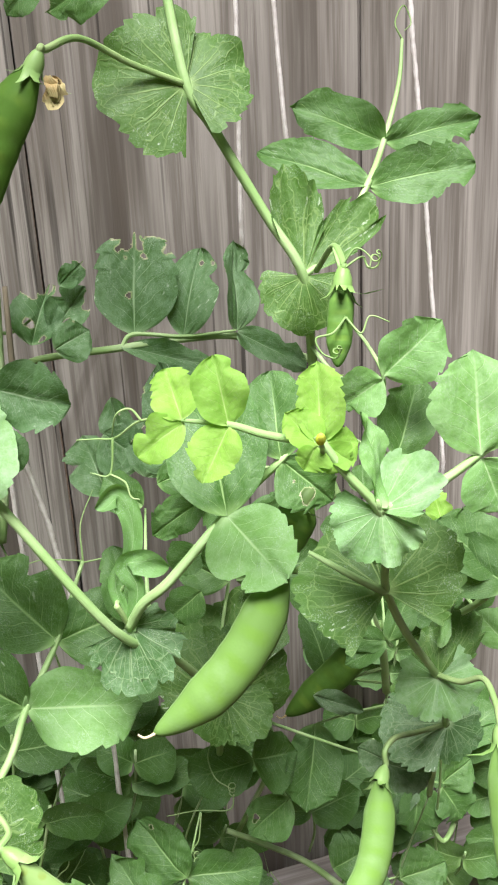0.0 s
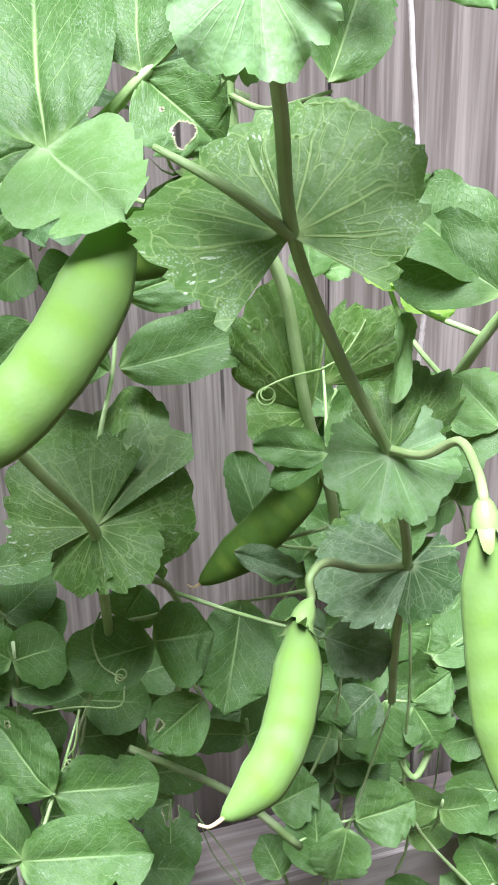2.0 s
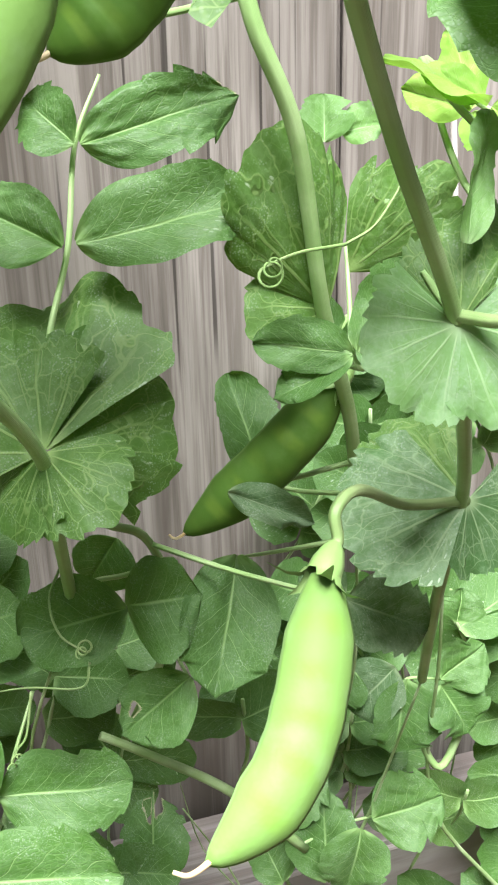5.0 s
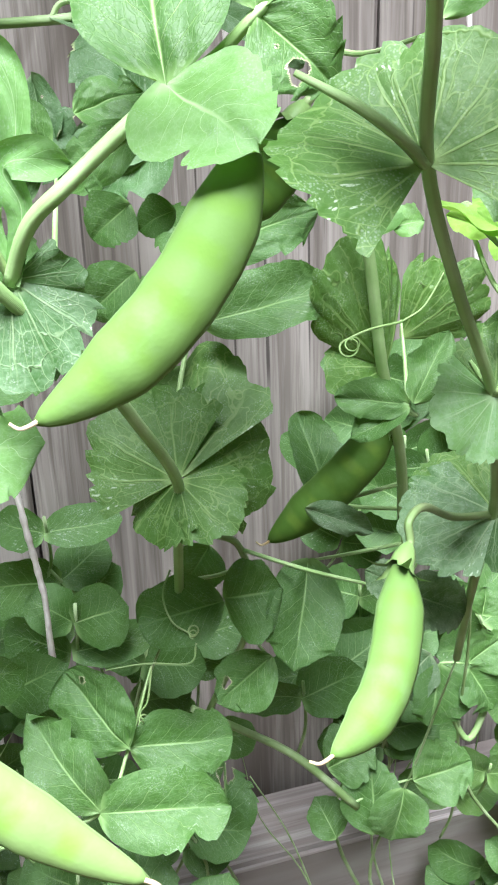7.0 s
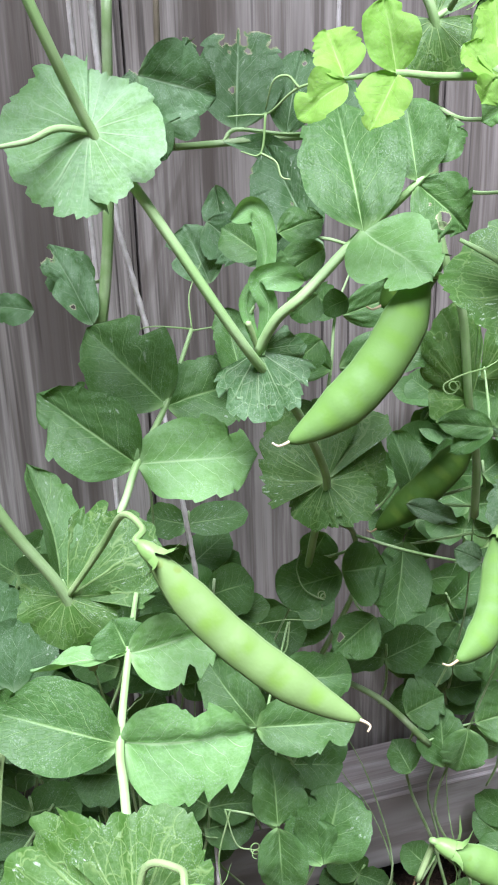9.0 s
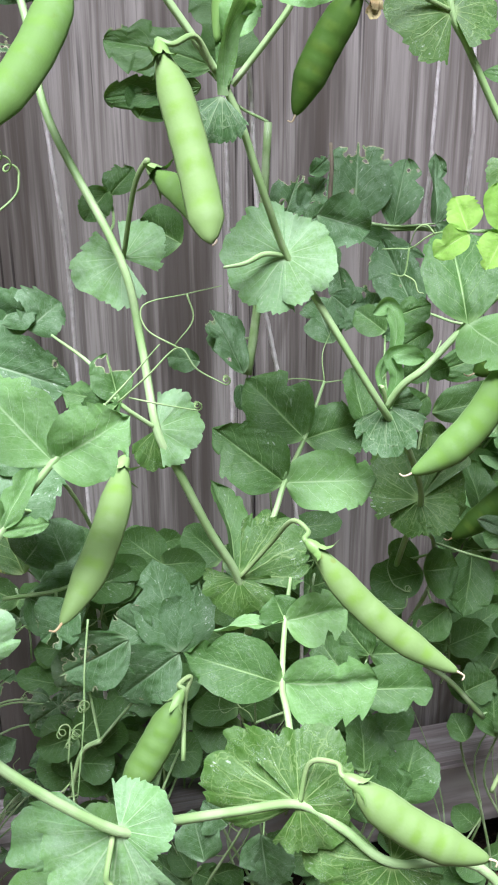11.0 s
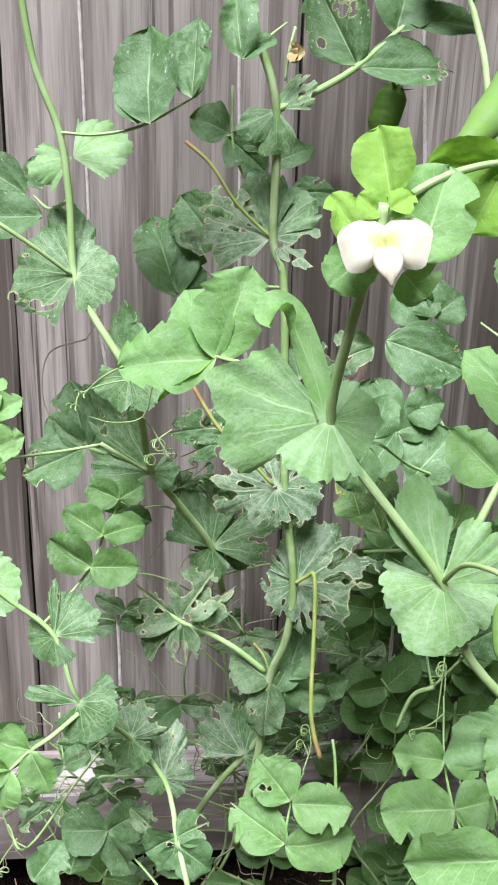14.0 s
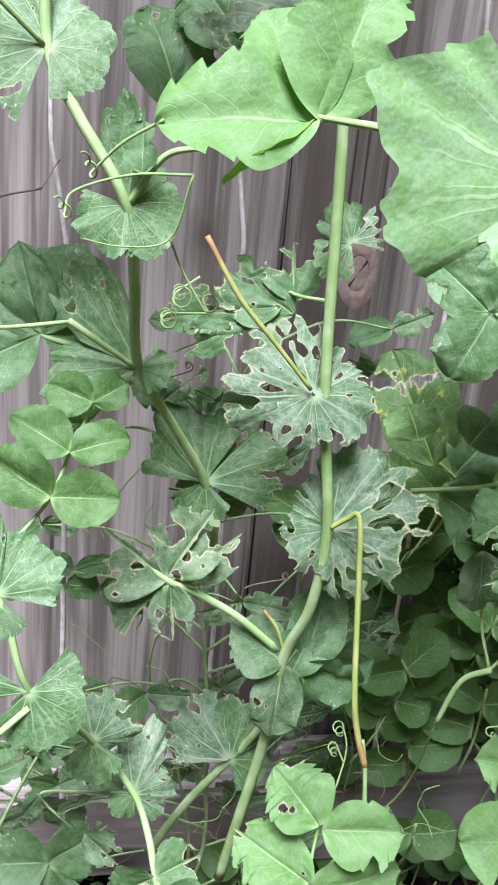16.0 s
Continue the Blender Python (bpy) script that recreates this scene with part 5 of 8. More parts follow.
stipule(v, (0.0833, 0.3432, 0.5193), (0.0963, 0.3241, 0.5106), spread=60, seed=211)
stipule(v, (0.0833, 0.3432, 0.5193), (0.0685, 0.3406, 0.5037), spread=65, side=0.85, roll=22, seed=958)
a = leaf(v, ((0.0865, 0.3505, 0.5200), (0.0884, 0.3603, 0.5395), (0.0971, 0.3734, 0.5612), (0.1019, 0.3803, 0.5847), (0.1101, 0.3850, 0.6007),), 0.86)
leaflet(a, (0.0988, 0.3668, 0.5627), (0.1416, 0.3534, 0.5741), 23.2, seed=494)
leaflet(a, (0.1028, 0.3735, 0.5853), (0.1388, 0.3627, 0.5979), 21.4, chew=-0.02, seed=215)
leaflet(a, (0.0950, 0.3677, 0.5624), (0.0742, 0.3790, 0.5737), 20.7, roll=-10, chew=-0.03, seed=988)
leaflet(a, (0.1009, 0.3742, 0.5857), (0.0894, 0.3827, 0.5970), 17.1, roll=-10, seed=859)
stipule(v, (-0.0820, 0.2792, 0.7941), (-0.1053, 0.2826, 0.7920), spread=85, side=0.85, tone='l', seed=648)
stipule(v, (-0.0820, 0.2792, 0.7941), (-0.0585, 0.2756, 0.7959), spread=85, side=0.8, tone='l', seed=88)
stipule(v, (-0.0815, 0.2812, 0.7941), (-0.0844, 0.2919, 0.8200), spread=50, tone='l', seed=284)
stem(v, ((-0.0820, 0.2792, 0.7941), (-0.0939, 0.2779, 0.7992), (-0.1050, 0.2816, 0.8035),), 1.01, 't')
a = leaf(v, ((0.0156, 0.4255, 0.7226), (-0.0001, 0.4366, 0.7320), (-0.0158, 0.4358, 0.7494), (-0.0337, 0.4537, 0.7589),), 0.86)
leaflet(a, (-0.0139, 0.4304, 0.7531), (-0.0709, 0.4465, 0.7678), 33.9, chew=-0.03, seed=543)
leaflet(a, (-0.0217, 0.4273, 0.7414), (-0.0745, 0.4359, 0.7388), 19.6, chew=-0.02, seed=817)
leaflet(a, (-0.0021, 0.4361, 0.7731), (-0.0182, 0.4481, 0.7964), 32.1, seed=821)
leaflet(a, (-0.0071, 0.4279, 0.7498), (-0.0016, 0.4386, 0.7798), 32.1, seed=294)
leaflet(a, (-0.0553, 0.4380, 0.7252), (-0.0417, 0.4421, 0.7422), 29.0, seed=736)
a = leaf(v, ((-0.0398, 0.2739, 0.7441), (-0.0183, 0.2692, 0.7713), (-0.0155, 0.2676, 0.7827), (0.0006, 0.2665, 0.8023),), 1.38)
leaflet(a, (-0.0162, 0.2678, 0.7827), (-0.0307, 0.2752, 0.7938), 15.7, tone='l', cup=0.5, seed=696)
leaflet(a, (-0.0162, 0.2678, 0.7827), (-0.0066, 0.2769, 0.8110), 13.1, tone='l', cup=0.6, seed=157)
leaflet(a, (0.0024, 0.2522, 0.7809), (-0.0277, 0.2567, 0.7763), 13.6, tone='l', seed=440)
leaflet(a, (-0.0130, 0.2673, 0.7832), (0.0061, 0.2661, 0.7903), 15.2, tone='l', seed=965)
leaflet(a, (0.0006, 0.2665, 0.8023), (-0.0072, 0.2744, 0.8182), 18.7, tone='l', seed=637)
leaflet(a, (0.0000, 0.2665, 0.8019), (0.0220, 0.2639, 0.8070), 19.5, tone='l', seed=683)
leaflet(a, (-0.0406, 0.2806, 0.7607), (-0.0268, 0.2852, 0.7795), 16.2, tone='l', cup=0.6, seed=158)
leaflet(a, (-0.0420, 0.2739, 0.7429), (-0.0426, 0.2837, 0.7673), 5.8, seed=552)
strap(v, ((-0.0440, 0.2735, 0.7405), (-0.0430, 0.2730, 0.7520), (-0.0412, 0.2715, 0.7640), (-0.0360, 0.2690, 0.7745), (-0.0315, 0.2670, 0.7720),), 13.0, 20, 50, 'l')
stipule(v, (-0.0440, 0.2740, 0.7405), (-0.0509, 0.2688, 0.7240), spread=62, side=0.8, tone='b', seed=766)
pod(v, (-0.0697, 0.2584, 0.7550), (-0.0634, 0.2074, 0.6943), 12.8, -1.5, 'w', ((-0.0463, 0.2738, 0.7486), (-0.0546, 0.2699, 0.7615), (-0.0651, 0.2602, 0.7587),), hook=False, label='straight pale green pea pod with a fresh calyx', bumps=0.05, blunt=0.12)
pod(v, (-0.0188, 0.3042, 0.8320), (-0.0442, 0.2811, 0.7599), 12.0, 1.6, 'p', ((-0.0087, 0.3079, 0.8467),), hook=False)
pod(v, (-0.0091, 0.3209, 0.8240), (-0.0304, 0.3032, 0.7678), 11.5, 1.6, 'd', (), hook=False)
stem(v, ((0.0892, 0.3856, 0.4517), (0.0699, 0.4148, 0.3574), (0.1025, 0.4321, 0.2630), (0.0934, 0.4408, 0.1687), (0.0604, 0.4552, 0.0743), (0.0800, 0.4850, -0.0200),), 1.56, 'o', 0.3)

v = vine("pea vine with long straight internodes and a slanting pod", -0.02, 0.44)
stem(v, ((-0.1266, 0.3985, 0.8333), (-0.1255, 0.3860, 0.8162), (-0.1192, 0.3738, 0.7967), (-0.1136, 0.3585, 0.7692), (-0.1086, 0.3375, 0.7299), (-0.0844, 0.3049, 0.6740), (-0.0775, 0.3003, 0.6368), (-0.0749, 0.2800, 0.6014), (-0.0667, 0.2781, 0.5821), (-0.0520, 0.2828, 0.5472), (-0.0364, 0.2893, 0.5146), (-0.0290, 0.2989, 0.4767),), 2.15, 'g')
shade_crown(v, (-0.1266, 0.3985, 0.8333), (-0.1500, 0.3000, 1.2000), 4, 8)
stipule(v, (-0.1255, 0.3860, 0.8162), (-0.1438, 0.3915, 0.8204), spread=70, side=0.8, seed=820)
stipule(v, (-0.1255, 0.3860, 0.8162), (-0.1061, 0.3798, 0.8107), spread=75, side=0.8, seed=967)
a = leaf(v, ((-0.1255, 0.3860, 0.8162), (-0.1318, 0.3791, 0.8009), (-0.1367, 0.3758, 0.7953),), 0.92)
tendril(a, ((-0.1370, 0.3703, 0.7979), (-0.1436, 0.3743, 0.8047), (-0.1505, 0.3767, 0.8068),), 1.5)
tendril(a, ((-0.1354, 0.3705, 0.7992), (-0.1239, 0.3686, 0.8006), (-0.1189, 0.3713, 0.8101), (-0.1224, 0.3758, 0.8196),))
pod(v, (-0.0988, 0.3311, 0.7882), (-0.1481, 0.2855, 0.7237), 18.4, -8.0, 'p', ((-0.1192, 0.3738, 0.7967), (-0.1048, 0.3446, 0.7977), (-0.1006, 0.3357, 0.7936),), label='long smooth pale green pea pod, slightly curved')
pod(v, (-0.1010, 0.3442, 0.8341), (-0.1021, 0.3255, 0.7861), 12.6, -1.1, 'p', ((-0.1237, 0.3944, 0.8384), (-0.1046, 0.3604, 0.8456),))
pod(v, (-0.1669, 0.4274, 0.8434), (-0.1702, 0.4144, 0.8088), 11.8, 0.0, 'p', ((-0.1545, 0.4293, 0.8550),), hook=False)
stipule(v, (-0.0808, 0.3220, 0.6700), (-0.1009, 0.3210, 0.6557), spread=85, side=0.8, tone='l', seed=705)
stipule(v, (-0.0808, 0.3220, 0.6700), (-0.0631, 0.3231, 0.6830), spread=60, tone='l', seed=427)
pod(v, (-0.0694, 0.2871, 0.7106), (-0.0539, 0.2469, 0.6905), 10.6, -2.0, 'p', ((-0.0808, 0.3220, 0.6700), (-0.0770, 0.3013, 0.7031), (-0.0726, 0.2918, 0.7150),))
a = leaf(v, ((-0.0889, 0.3110, 0.6845), (-0.0853, 0.3343, 0.6803), (-0.0817, 0.3455, 0.6842), (-0.0817, 0.3625, 0.6990),), 0.86)
leaflet(a, (-0.0816, 0.3540, 0.6944), (-0.0704, 0.3568, 0.7080), 16.0, chew=-0.02, seed=389)
leaflet(a, (-0.0828, 0.3553, 0.6971), (-0.0953, 0.3528, 0.6836), 17.5, seed=846)
leaflet(a, (-0.0509, 0.3382, 0.6726), (-0.0698, 0.3469, 0.6835), 26.2, seed=910)
stipule(v, (-0.0749, 0.2800, 0.6014), (-0.0541, 0.2757, 0.6026), spread=85, side=0.8, tone='l', seed=63)
stipule(v, (-0.0749, 0.2800, 0.6014), (-0.0792, 0.2739, 0.5836), spread=50, seed=570)
a = leaf(v, ((-0.0749, 0.2800, 0.6014), (-0.0909, 0.2804, 0.6151), (-0.1007, 0.2938, 0.6290), (-0.1164, 0.3074, 0.6403),), 1.03)
leaflet(a, (-0.0909, 0.2804, 0.6151), (-0.1152, 0.2882, 0.6206), 17.4, seed=852)
leaflet(a, (-0.0909, 0.2804, 0.6151), (-0.0943, 0.2894, 0.6355), 18.7, chew=0.1, seed=250)
leaflet(a, (-0.0906, 0.2815, 0.6181), (-0.1072, 0.2814, 0.6081), 16.1, seed=768)
tendril(a, ((-0.0922, 0.2710, 0.6185), (-0.0798, 0.2645, 0.6312), (-0.0667, 0.2637, 0.6425), (-0.0604, 0.2570, 0.6348), (-0.0498, 0.2511, 0.6289),), 1.6)
tendril(a, ((-0.0667, 0.2637, 0.6425), (-0.0786, 0.2693, 0.6497), (-0.0789, 0.2732, 0.6592), (-0.0611, 0.2707, 0.6633), (-0.0467, 0.2686, 0.6663),))
tendril(a, ((-0.0611, 0.2707, 0.6633), (-0.0596, 0.2664, 0.6533), (-0.0679, 0.2645, 0.6437),))
tendril(a, ((-0.0875, 0.2706, 0.6201), (-0.0723, 0.2639, 0.6176), (-0.0602, 0.2583, 0.6161),), 1.6)
a = leaf(v, ((-0.0364, 0.2893, 0.5146), (-0.0366, 0.2907, 0.5180), (-0.0372, 0.2911, 0.5213),), 0.8)
leaflet(a, (-0.0369, 0.2897, 0.5152), (-0.0386, 0.3085, 0.5612), 21.1, roll=35, cup=0.7, seed=98)
stipule(v, (-0.0364, 0.2893, 0.5146), (-0.0032, 0.2910, 0.5381), spread=48, side=0.7, cup=0.2, seed=10)
stipule(v, (-0.0364, 0.2893, 0.5146), (-0.0404, 0.2829, 0.4961), spread=105, side=0.85, seed=63)
pod(v, (-0.0110, 0.2449, 0.5505), (0.0459, 0.2109, 0.4983), 12.6, 5.6, 'w', ((-0.0364, 0.2893, 0.5146), (-0.0237, 0.2763, 0.5390), (-0.0172, 0.2622, 0.5571), (-0.0126, 0.2520, 0.5563),), label='pale green pea pod slanting down, seeds showing', flat=0.56, bumps=0.08)
a = leaf(v, ((-0.0364, 0.2893, 0.5146), (-0.0118, 0.3167, 0.5311), (-0.0015, 0.3290, 0.5460), (0.0149, 0.3473, 0.5625), (0.0309, 0.3629, 0.5890),), 1.61)
leaflet(a, (0.0149, 0.3473, 0.5625), (-0.0130, 0.3662, 0.5938), 38.7, seed=536)
leaflet(a, (0.0149, 0.3473, 0.5625), (0.0526, 0.3520, 0.5687), 33.8, chew=-0.02, seed=719)
leaflet(a, (-0.0015, 0.3290, 0.5460), (-0.0366, 0.3381, 0.5759), 35.5, chew=-0.07, seed=445)
leaflet(a, (-0.0015, 0.3290, 0.5460), (0.0411, 0.3054, 0.5530), 34.7, tone='l', seed=658)
tendril(a, ((0.0309, 0.3629, 0.5890), (0.0328, 0.3730, 0.6015), (0.0405, 0.3812, 0.6127),))
tendril(a, ((0.0309, 0.3629, 0.5890), (0.0155, 0.3671, 0.5906), (0.0072, 0.3684, 0.5891),))
tendril(a, ((0.0299, 0.3628, 0.5881), (0.0414, 0.3608, 0.5896), (0.0512, 0.3588, 0.5906),))
stem(v, ((-0.0290, 0.2989, 0.4767), (-0.0141, 0.3455, 0.3774), (-0.0112, 0.3801, 0.2780), (-0.0432, 0.4061, 0.1787), (-0.0271, 0.4378, 0.0793), (-0.0200, 0.4850, -0.0200),), 1.56, 'o', 0.3)

v = vine("flowering pea vine with a white blossom and broad pale stipules", 0.05, 0.36)
stem(v, ((-0.2123, 0.1309, 0.7219), (-0.2137, 0.1348, 0.7039), (-0.2160, 0.1459, 0.6848), (-0.2188, 0.1650, 0.6390), (-0.2082, 0.1633, 0.6211), (-0.1722, 0.1570, 0.5742), (-0.1545, 0.1590, 0.5348), (-0.1128, 0.1603, 0.4922), (-0.0894, 0.1756, 0.4776), (-0.0609, 0.1889, 0.4639), (-0.0319, 0.1976, 0.4531), (-0.0134, 0.1907, 0.4410), (0.0046, 0.1787, 0.4295), (0.0453, 0.1762, 0.4193), (0.0759, 0.1675, 0.3739),), 2.25, 'g')
blossom(v, (-0.2130, 0.1232, 0.7104), (-0.2138, 0.1120, 0.6981))
a = leaf(v, ((-0.2137, 0.1344, 0.7030), (-0.2102, 0.1343, 0.7175), (-0.2085, 0.1342, 0.7232),), 1.0)
leaflet(a, (-0.2091, 0.1363, 0.7229), (-0.2133, 0.1452, 0.7444), 20.0, tone='y', cup=0.5, seed=298)
leaflet(a, (-0.1993, 0.1329, 0.7033), (-0.1887, 0.1435, 0.7335), 27.5, tone='l', cup=0.05, seed=178)
leaflet(a, (-0.2153, 0.1383, 0.7071), (-0.2265, 0.1459, 0.7232), 13.6, tone='y', seed=644)
leaflet(a, (-0.2129, 0.1411, 0.7064), (-0.2269, 0.1383, 0.6952), 18.6, tone='l', seed=254)
leaflet(a, (-0.2034, 0.1372, 0.6993), (-0.1958, 0.1335, 0.6921), 17.7, tone='l', seed=438)
leaflet(a, (-0.2126, 0.1306, 0.7183), (-0.2200, 0.1337, 0.7243), 9.4, tone='y', seed=775)
leaflet(a, (-0.2110, 0.1290, 0.7204), (-0.2034, 0.1303, 0.7258), 9.3, tone='y', seed=960)
a = leaf(v, ((-0.2082, 0.1355, 0.7211), (-0.1890, 0.1471, 0.7288), (-0.1668, 0.1568, 0.7324), (-0.1487, 0.1643, 0.7293),), 1.38)
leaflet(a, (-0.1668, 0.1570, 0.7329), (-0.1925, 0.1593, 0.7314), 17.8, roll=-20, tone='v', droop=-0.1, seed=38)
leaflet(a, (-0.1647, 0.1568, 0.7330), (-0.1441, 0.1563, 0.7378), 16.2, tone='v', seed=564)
leaflet(a, (-0.1668, 0.1564, 0.7314), (-0.1772, 0.1546, 0.7099), 23.4, tone='y', seed=838)
leaflet(a, (-0.1638, 0.1557, 0.7305), (-0.1488, 0.1460, 0.7100), 19.2, tone='y', seed=64)
tendril(a, ((-0.1487, 0.1643, 0.7293), (-0.1365, 0.1677, 0.7361), (-0.1301, 0.1730, 0.7457), (-0.1329, 0.1757, 0.7520), (-0.1359, 0.1747, 0.7486),))
tendril(a, ((-0.1487, 0.1643, 0.7293), (-0.1403, 0.1616, 0.7111), (-0.1339, 0.1617, 0.7131), (-0.1272, 0.1639, 0.7180), (-0.1258, 0.1659, 0.7235),), 1.8)
stipule(v, (-0.2188, 0.1650, 0.6390), (-0.2635, 0.1618, 0.6474), spread=42, side=0.78, tone='l', droop=0.05, seed=679, saw_depth=0.03)
strap(v, ((-0.2209, 0.1650, 0.6396), (-0.2238, 0.1710, 0.6512), (-0.2290, 0.1760, 0.6649), (-0.2336, 0.1760, 0.6745), (-0.2394, 0.1720, 0.6786), (-0.2421, 0.1680, 0.6734),), 19.0, 15, 40, 'l')
stipule(v, (-0.2188, 0.1650, 0.6390), (-0.1997, 0.1634, 0.6404), spread=85, side=0.85, tone='l', seed=106)
stipule(v, (-0.2188, 0.1650, 0.6390), (-0.2308, 0.1497, 0.6241), spread=58, side=0.9, tone='l', seed=524)
a = leaf(v, ((-0.2188, 0.1650, 0.6390), (-0.2355, 0.2057, 0.6443), (-0.2585, 0.2252, 0.6461),), 1.38)
leaflet(a, (-0.2572, 0.2246, 0.6450), (-0.2440, 0.2276, 0.6839), 31.2, tone='l', seed=723, jagged=True)
leaflet(a, (-0.2585, 0.2248, 0.6449), (-0.2716, 0.2373, 0.6730), 26.5, tone='l', seed=370, jagged=True)
leaflet(a, (-0.2585, 0.2248, 0.6449), (-0.2985, 0.2186, 0.6451), 30.0, tone='l', seed=645, jagged=True)
leaflet(a, (-0.2585, 0.2246, 0.6445), (-0.2845, 0.2160, 0.6345), 9.0, roll=60, tone='y', seed=475)
tendril(a, ((-0.2970, 0.2228, 0.6424), (-0.3065, 0.2267, 0.6359), (-0.3136, 0.2299, 0.6282),), 1.5)
stipule(v, (-0.1722, 0.1570, 0.5742), (-0.1866, 0.1730, 0.6109), spread=30, side=0.6, tone='l', cup=0.25, seed=404)
stipule(v, (-0.1722, 0.1570, 0.5742), (-0.1426, 0.1588, 0.5874), spread=50, roll=20, tone='l', seed=411)
stipule(v, (-0.1722, 0.1570, 0.5742), (-0.1776, 0.1477, 0.5490), spread=100, side=0.85, tone='l', seed=516)
pod(v, (-0.1618, 0.1172, 0.5913), (-0.1625, 0.1050, 0.5680), 6.8, 1.8, 'p', ((-0.1722, 0.1570, 0.5742), (-0.1689, 0.1440, 0.5889), (-0.1644, 0.1268, 0.5960),))
a = leaf(v, ((-0.1722, 0.1570, 0.5742), (-0.1587, 0.1690, 0.5866), (-0.1427, 0.1852, 0.6052), (-0.1228, 0.2071, 0.6199), (-0.1021, 0.2176, 0.6362),), 1.72)
leaflet(a, (-0.1228, 0.2071, 0.6199), (-0.1493, 0.2224, 0.6513), 30.3, tone='l', seed=916)
leaflet(a, (-0.1228, 0.2071, 0.6199), (-0.0973, 0.1996, 0.6357), 28.4, tone='l', seed=54)
leaflet(a, (-0.1427, 0.1852, 0.6052), (-0.1633, 0.1951, 0.6244), 23.5, tone='l', cup=0.4, seed=767)
leaflet(a, (-0.1427, 0.1852, 0.6052), (-0.1262, 0.1841, 0.6070), 6.9, tone='l', seed=812)
leaflet(a, (-0.1415, 0.1855, 0.6063), (-0.1314, 0.1918, 0.6253), 10.4, tone='l', cup=0.5, seed=84)
tendril(a, ((-0.1021, 0.2176, 0.6362), (-0.0934, 0.2214, 0.6430), (-0.0801, 0.2248, 0.6554),))
pod(v, (-0.0930, 0.2642, 0.5915), (-0.1255, 0.2088, 0.5517), 13.4, -4.2, 'w', ((-0.0929, 0.2660, 0.6019),), bumps=0.1)
stipule(v, (-0.1120, 0.1619, 0.4908), (-0.1538, 0.1779, 0.4791), spread=36, side=0.6, tone='l', seed=447)
stipule(v, (-0.1120, 0.1619, 0.4908), (-0.0933, 0.1608, 0.4991), spread=75, side=0.85, tone='l', seed=168)
stipule(v, (-0.1120, 0.1619, 0.4908), (-0.1300, 0.1541, 0.4609), spread=70, side=0.85, tone='l', seed=285)
pod(v, (-0.1164, 0.1286, 0.4898), (-0.1096, 0.1084, 0.4692), 10.5, 0.0, 'p', ((-0.1144, 0.1617, 0.4893), (-0.1187, 0.1445, 0.4878),))
stipule(v, (-0.0319, 0.1976, 0.4531), (-0.0704, 0.2221, 0.4643), spread=50, side=0.7, seed=702)
stipule(v, (-0.0319, 0.1976, 0.4531), (-0.0206, 0.2073, 0.4837), spread=60, side=0.8, seed=331)
stipule(v, (-0.0319, 0.1976, 0.4531), (-0.0178, 0.1871, 0.4350), spread=75, side=0.85, seed=592)
pod(v, (-0.0133, 0.1794, 0.4761), (0.0354, 0.1520, 0.4496), 16.0, 5.0, 'w', ((-0.0319, 0.1976, 0.4531), (-0.0274, 0.1982, 0.4737), (-0.0190, 0.1879, 0.4803),), label='fresh green pea pod with a spreading calyx')
stipule(v, (0.0046, 0.1787, 0.4295), (-0.0311, 0.1944, 0.4208), spread=45, side=0.7, seed=234)
stipule(v, (0.0046, 0.1787, 0.4295), (0.0221, 0.1815, 0.4468), spread=60, side=0.8, seed=990)
stipule(v, (0.0046, 0.1787, 0.4295), (0.0003, 0.1698, 0.4049), spread=80, side=0.85, seed=167)
pod(v, (0.0720, 0.1965, 0.4512), (0.1051, 0.1801, 0.4339), 11.1, 0.0, 'p', ((0.0637, 0.2029, 0.4341), (0.0678, 0.2021, 0.4484),))
a = leaf(v, ((-0.0319, 0.1976, 0.4531), (-0.0287, 0.2271, 0.4763), (-0.0271, 0.2427, 0.4833), (-0.0187, 0.2669, 0.5017), (-0.0127, 0.2786, 0.5181),), 1.61)
leaflet(a, (-0.0271, 0.2427, 0.4833), (-0.0706, 0.2497, 0.5031), 30.3, seed=87)
leaflet(a, (-0.0271, 0.2427, 0.4833), (0.0128, 0.2245, 0.4884), 35.9, tone='l', seed=507, jagged=True)
leaflet(a, (-0.0187, 0.2669, 0.5017), (-0.0527, 0.2740, 0.4998), 8.8, roll=60, tone='l', seed=806)
leaflet(a, (-0.0187, 0.2669, 0.5017), (-0.0228, 0.2723, 0.5129), 20.6, seed=244)
leaflet(a, (-0.0187, 0.2669, 0.5017), (0.0117, 0.2612, 0.5052), 28.8, tone='l', seed=392, jagged=True)
pod(v, (-0.0725, 0.2719, 0.4610), (-0.1049, 0.2518, 0.4249), 15.5, -1.8, 'p', ((-0.0724, 0.2593, 0.4351), (-0.0674, 0.2778, 0.4567), (-0.0635, 0.2812, 0.4674), (-0.0705, 0.2770, 0.4667),), hook=False, bumps=0.09)
stem(v, ((0.0759, 0.1675, 0.3739), (0.0489, 0.2403, 0.2952), (0.0731, 0.3013, 0.2164), (0.0787, 0.3536, 0.1376), (0.0392, 0.4115, 0.0588), (0.0500, 0.4850, -0.0200),), 1.56, 'o', 0.3)

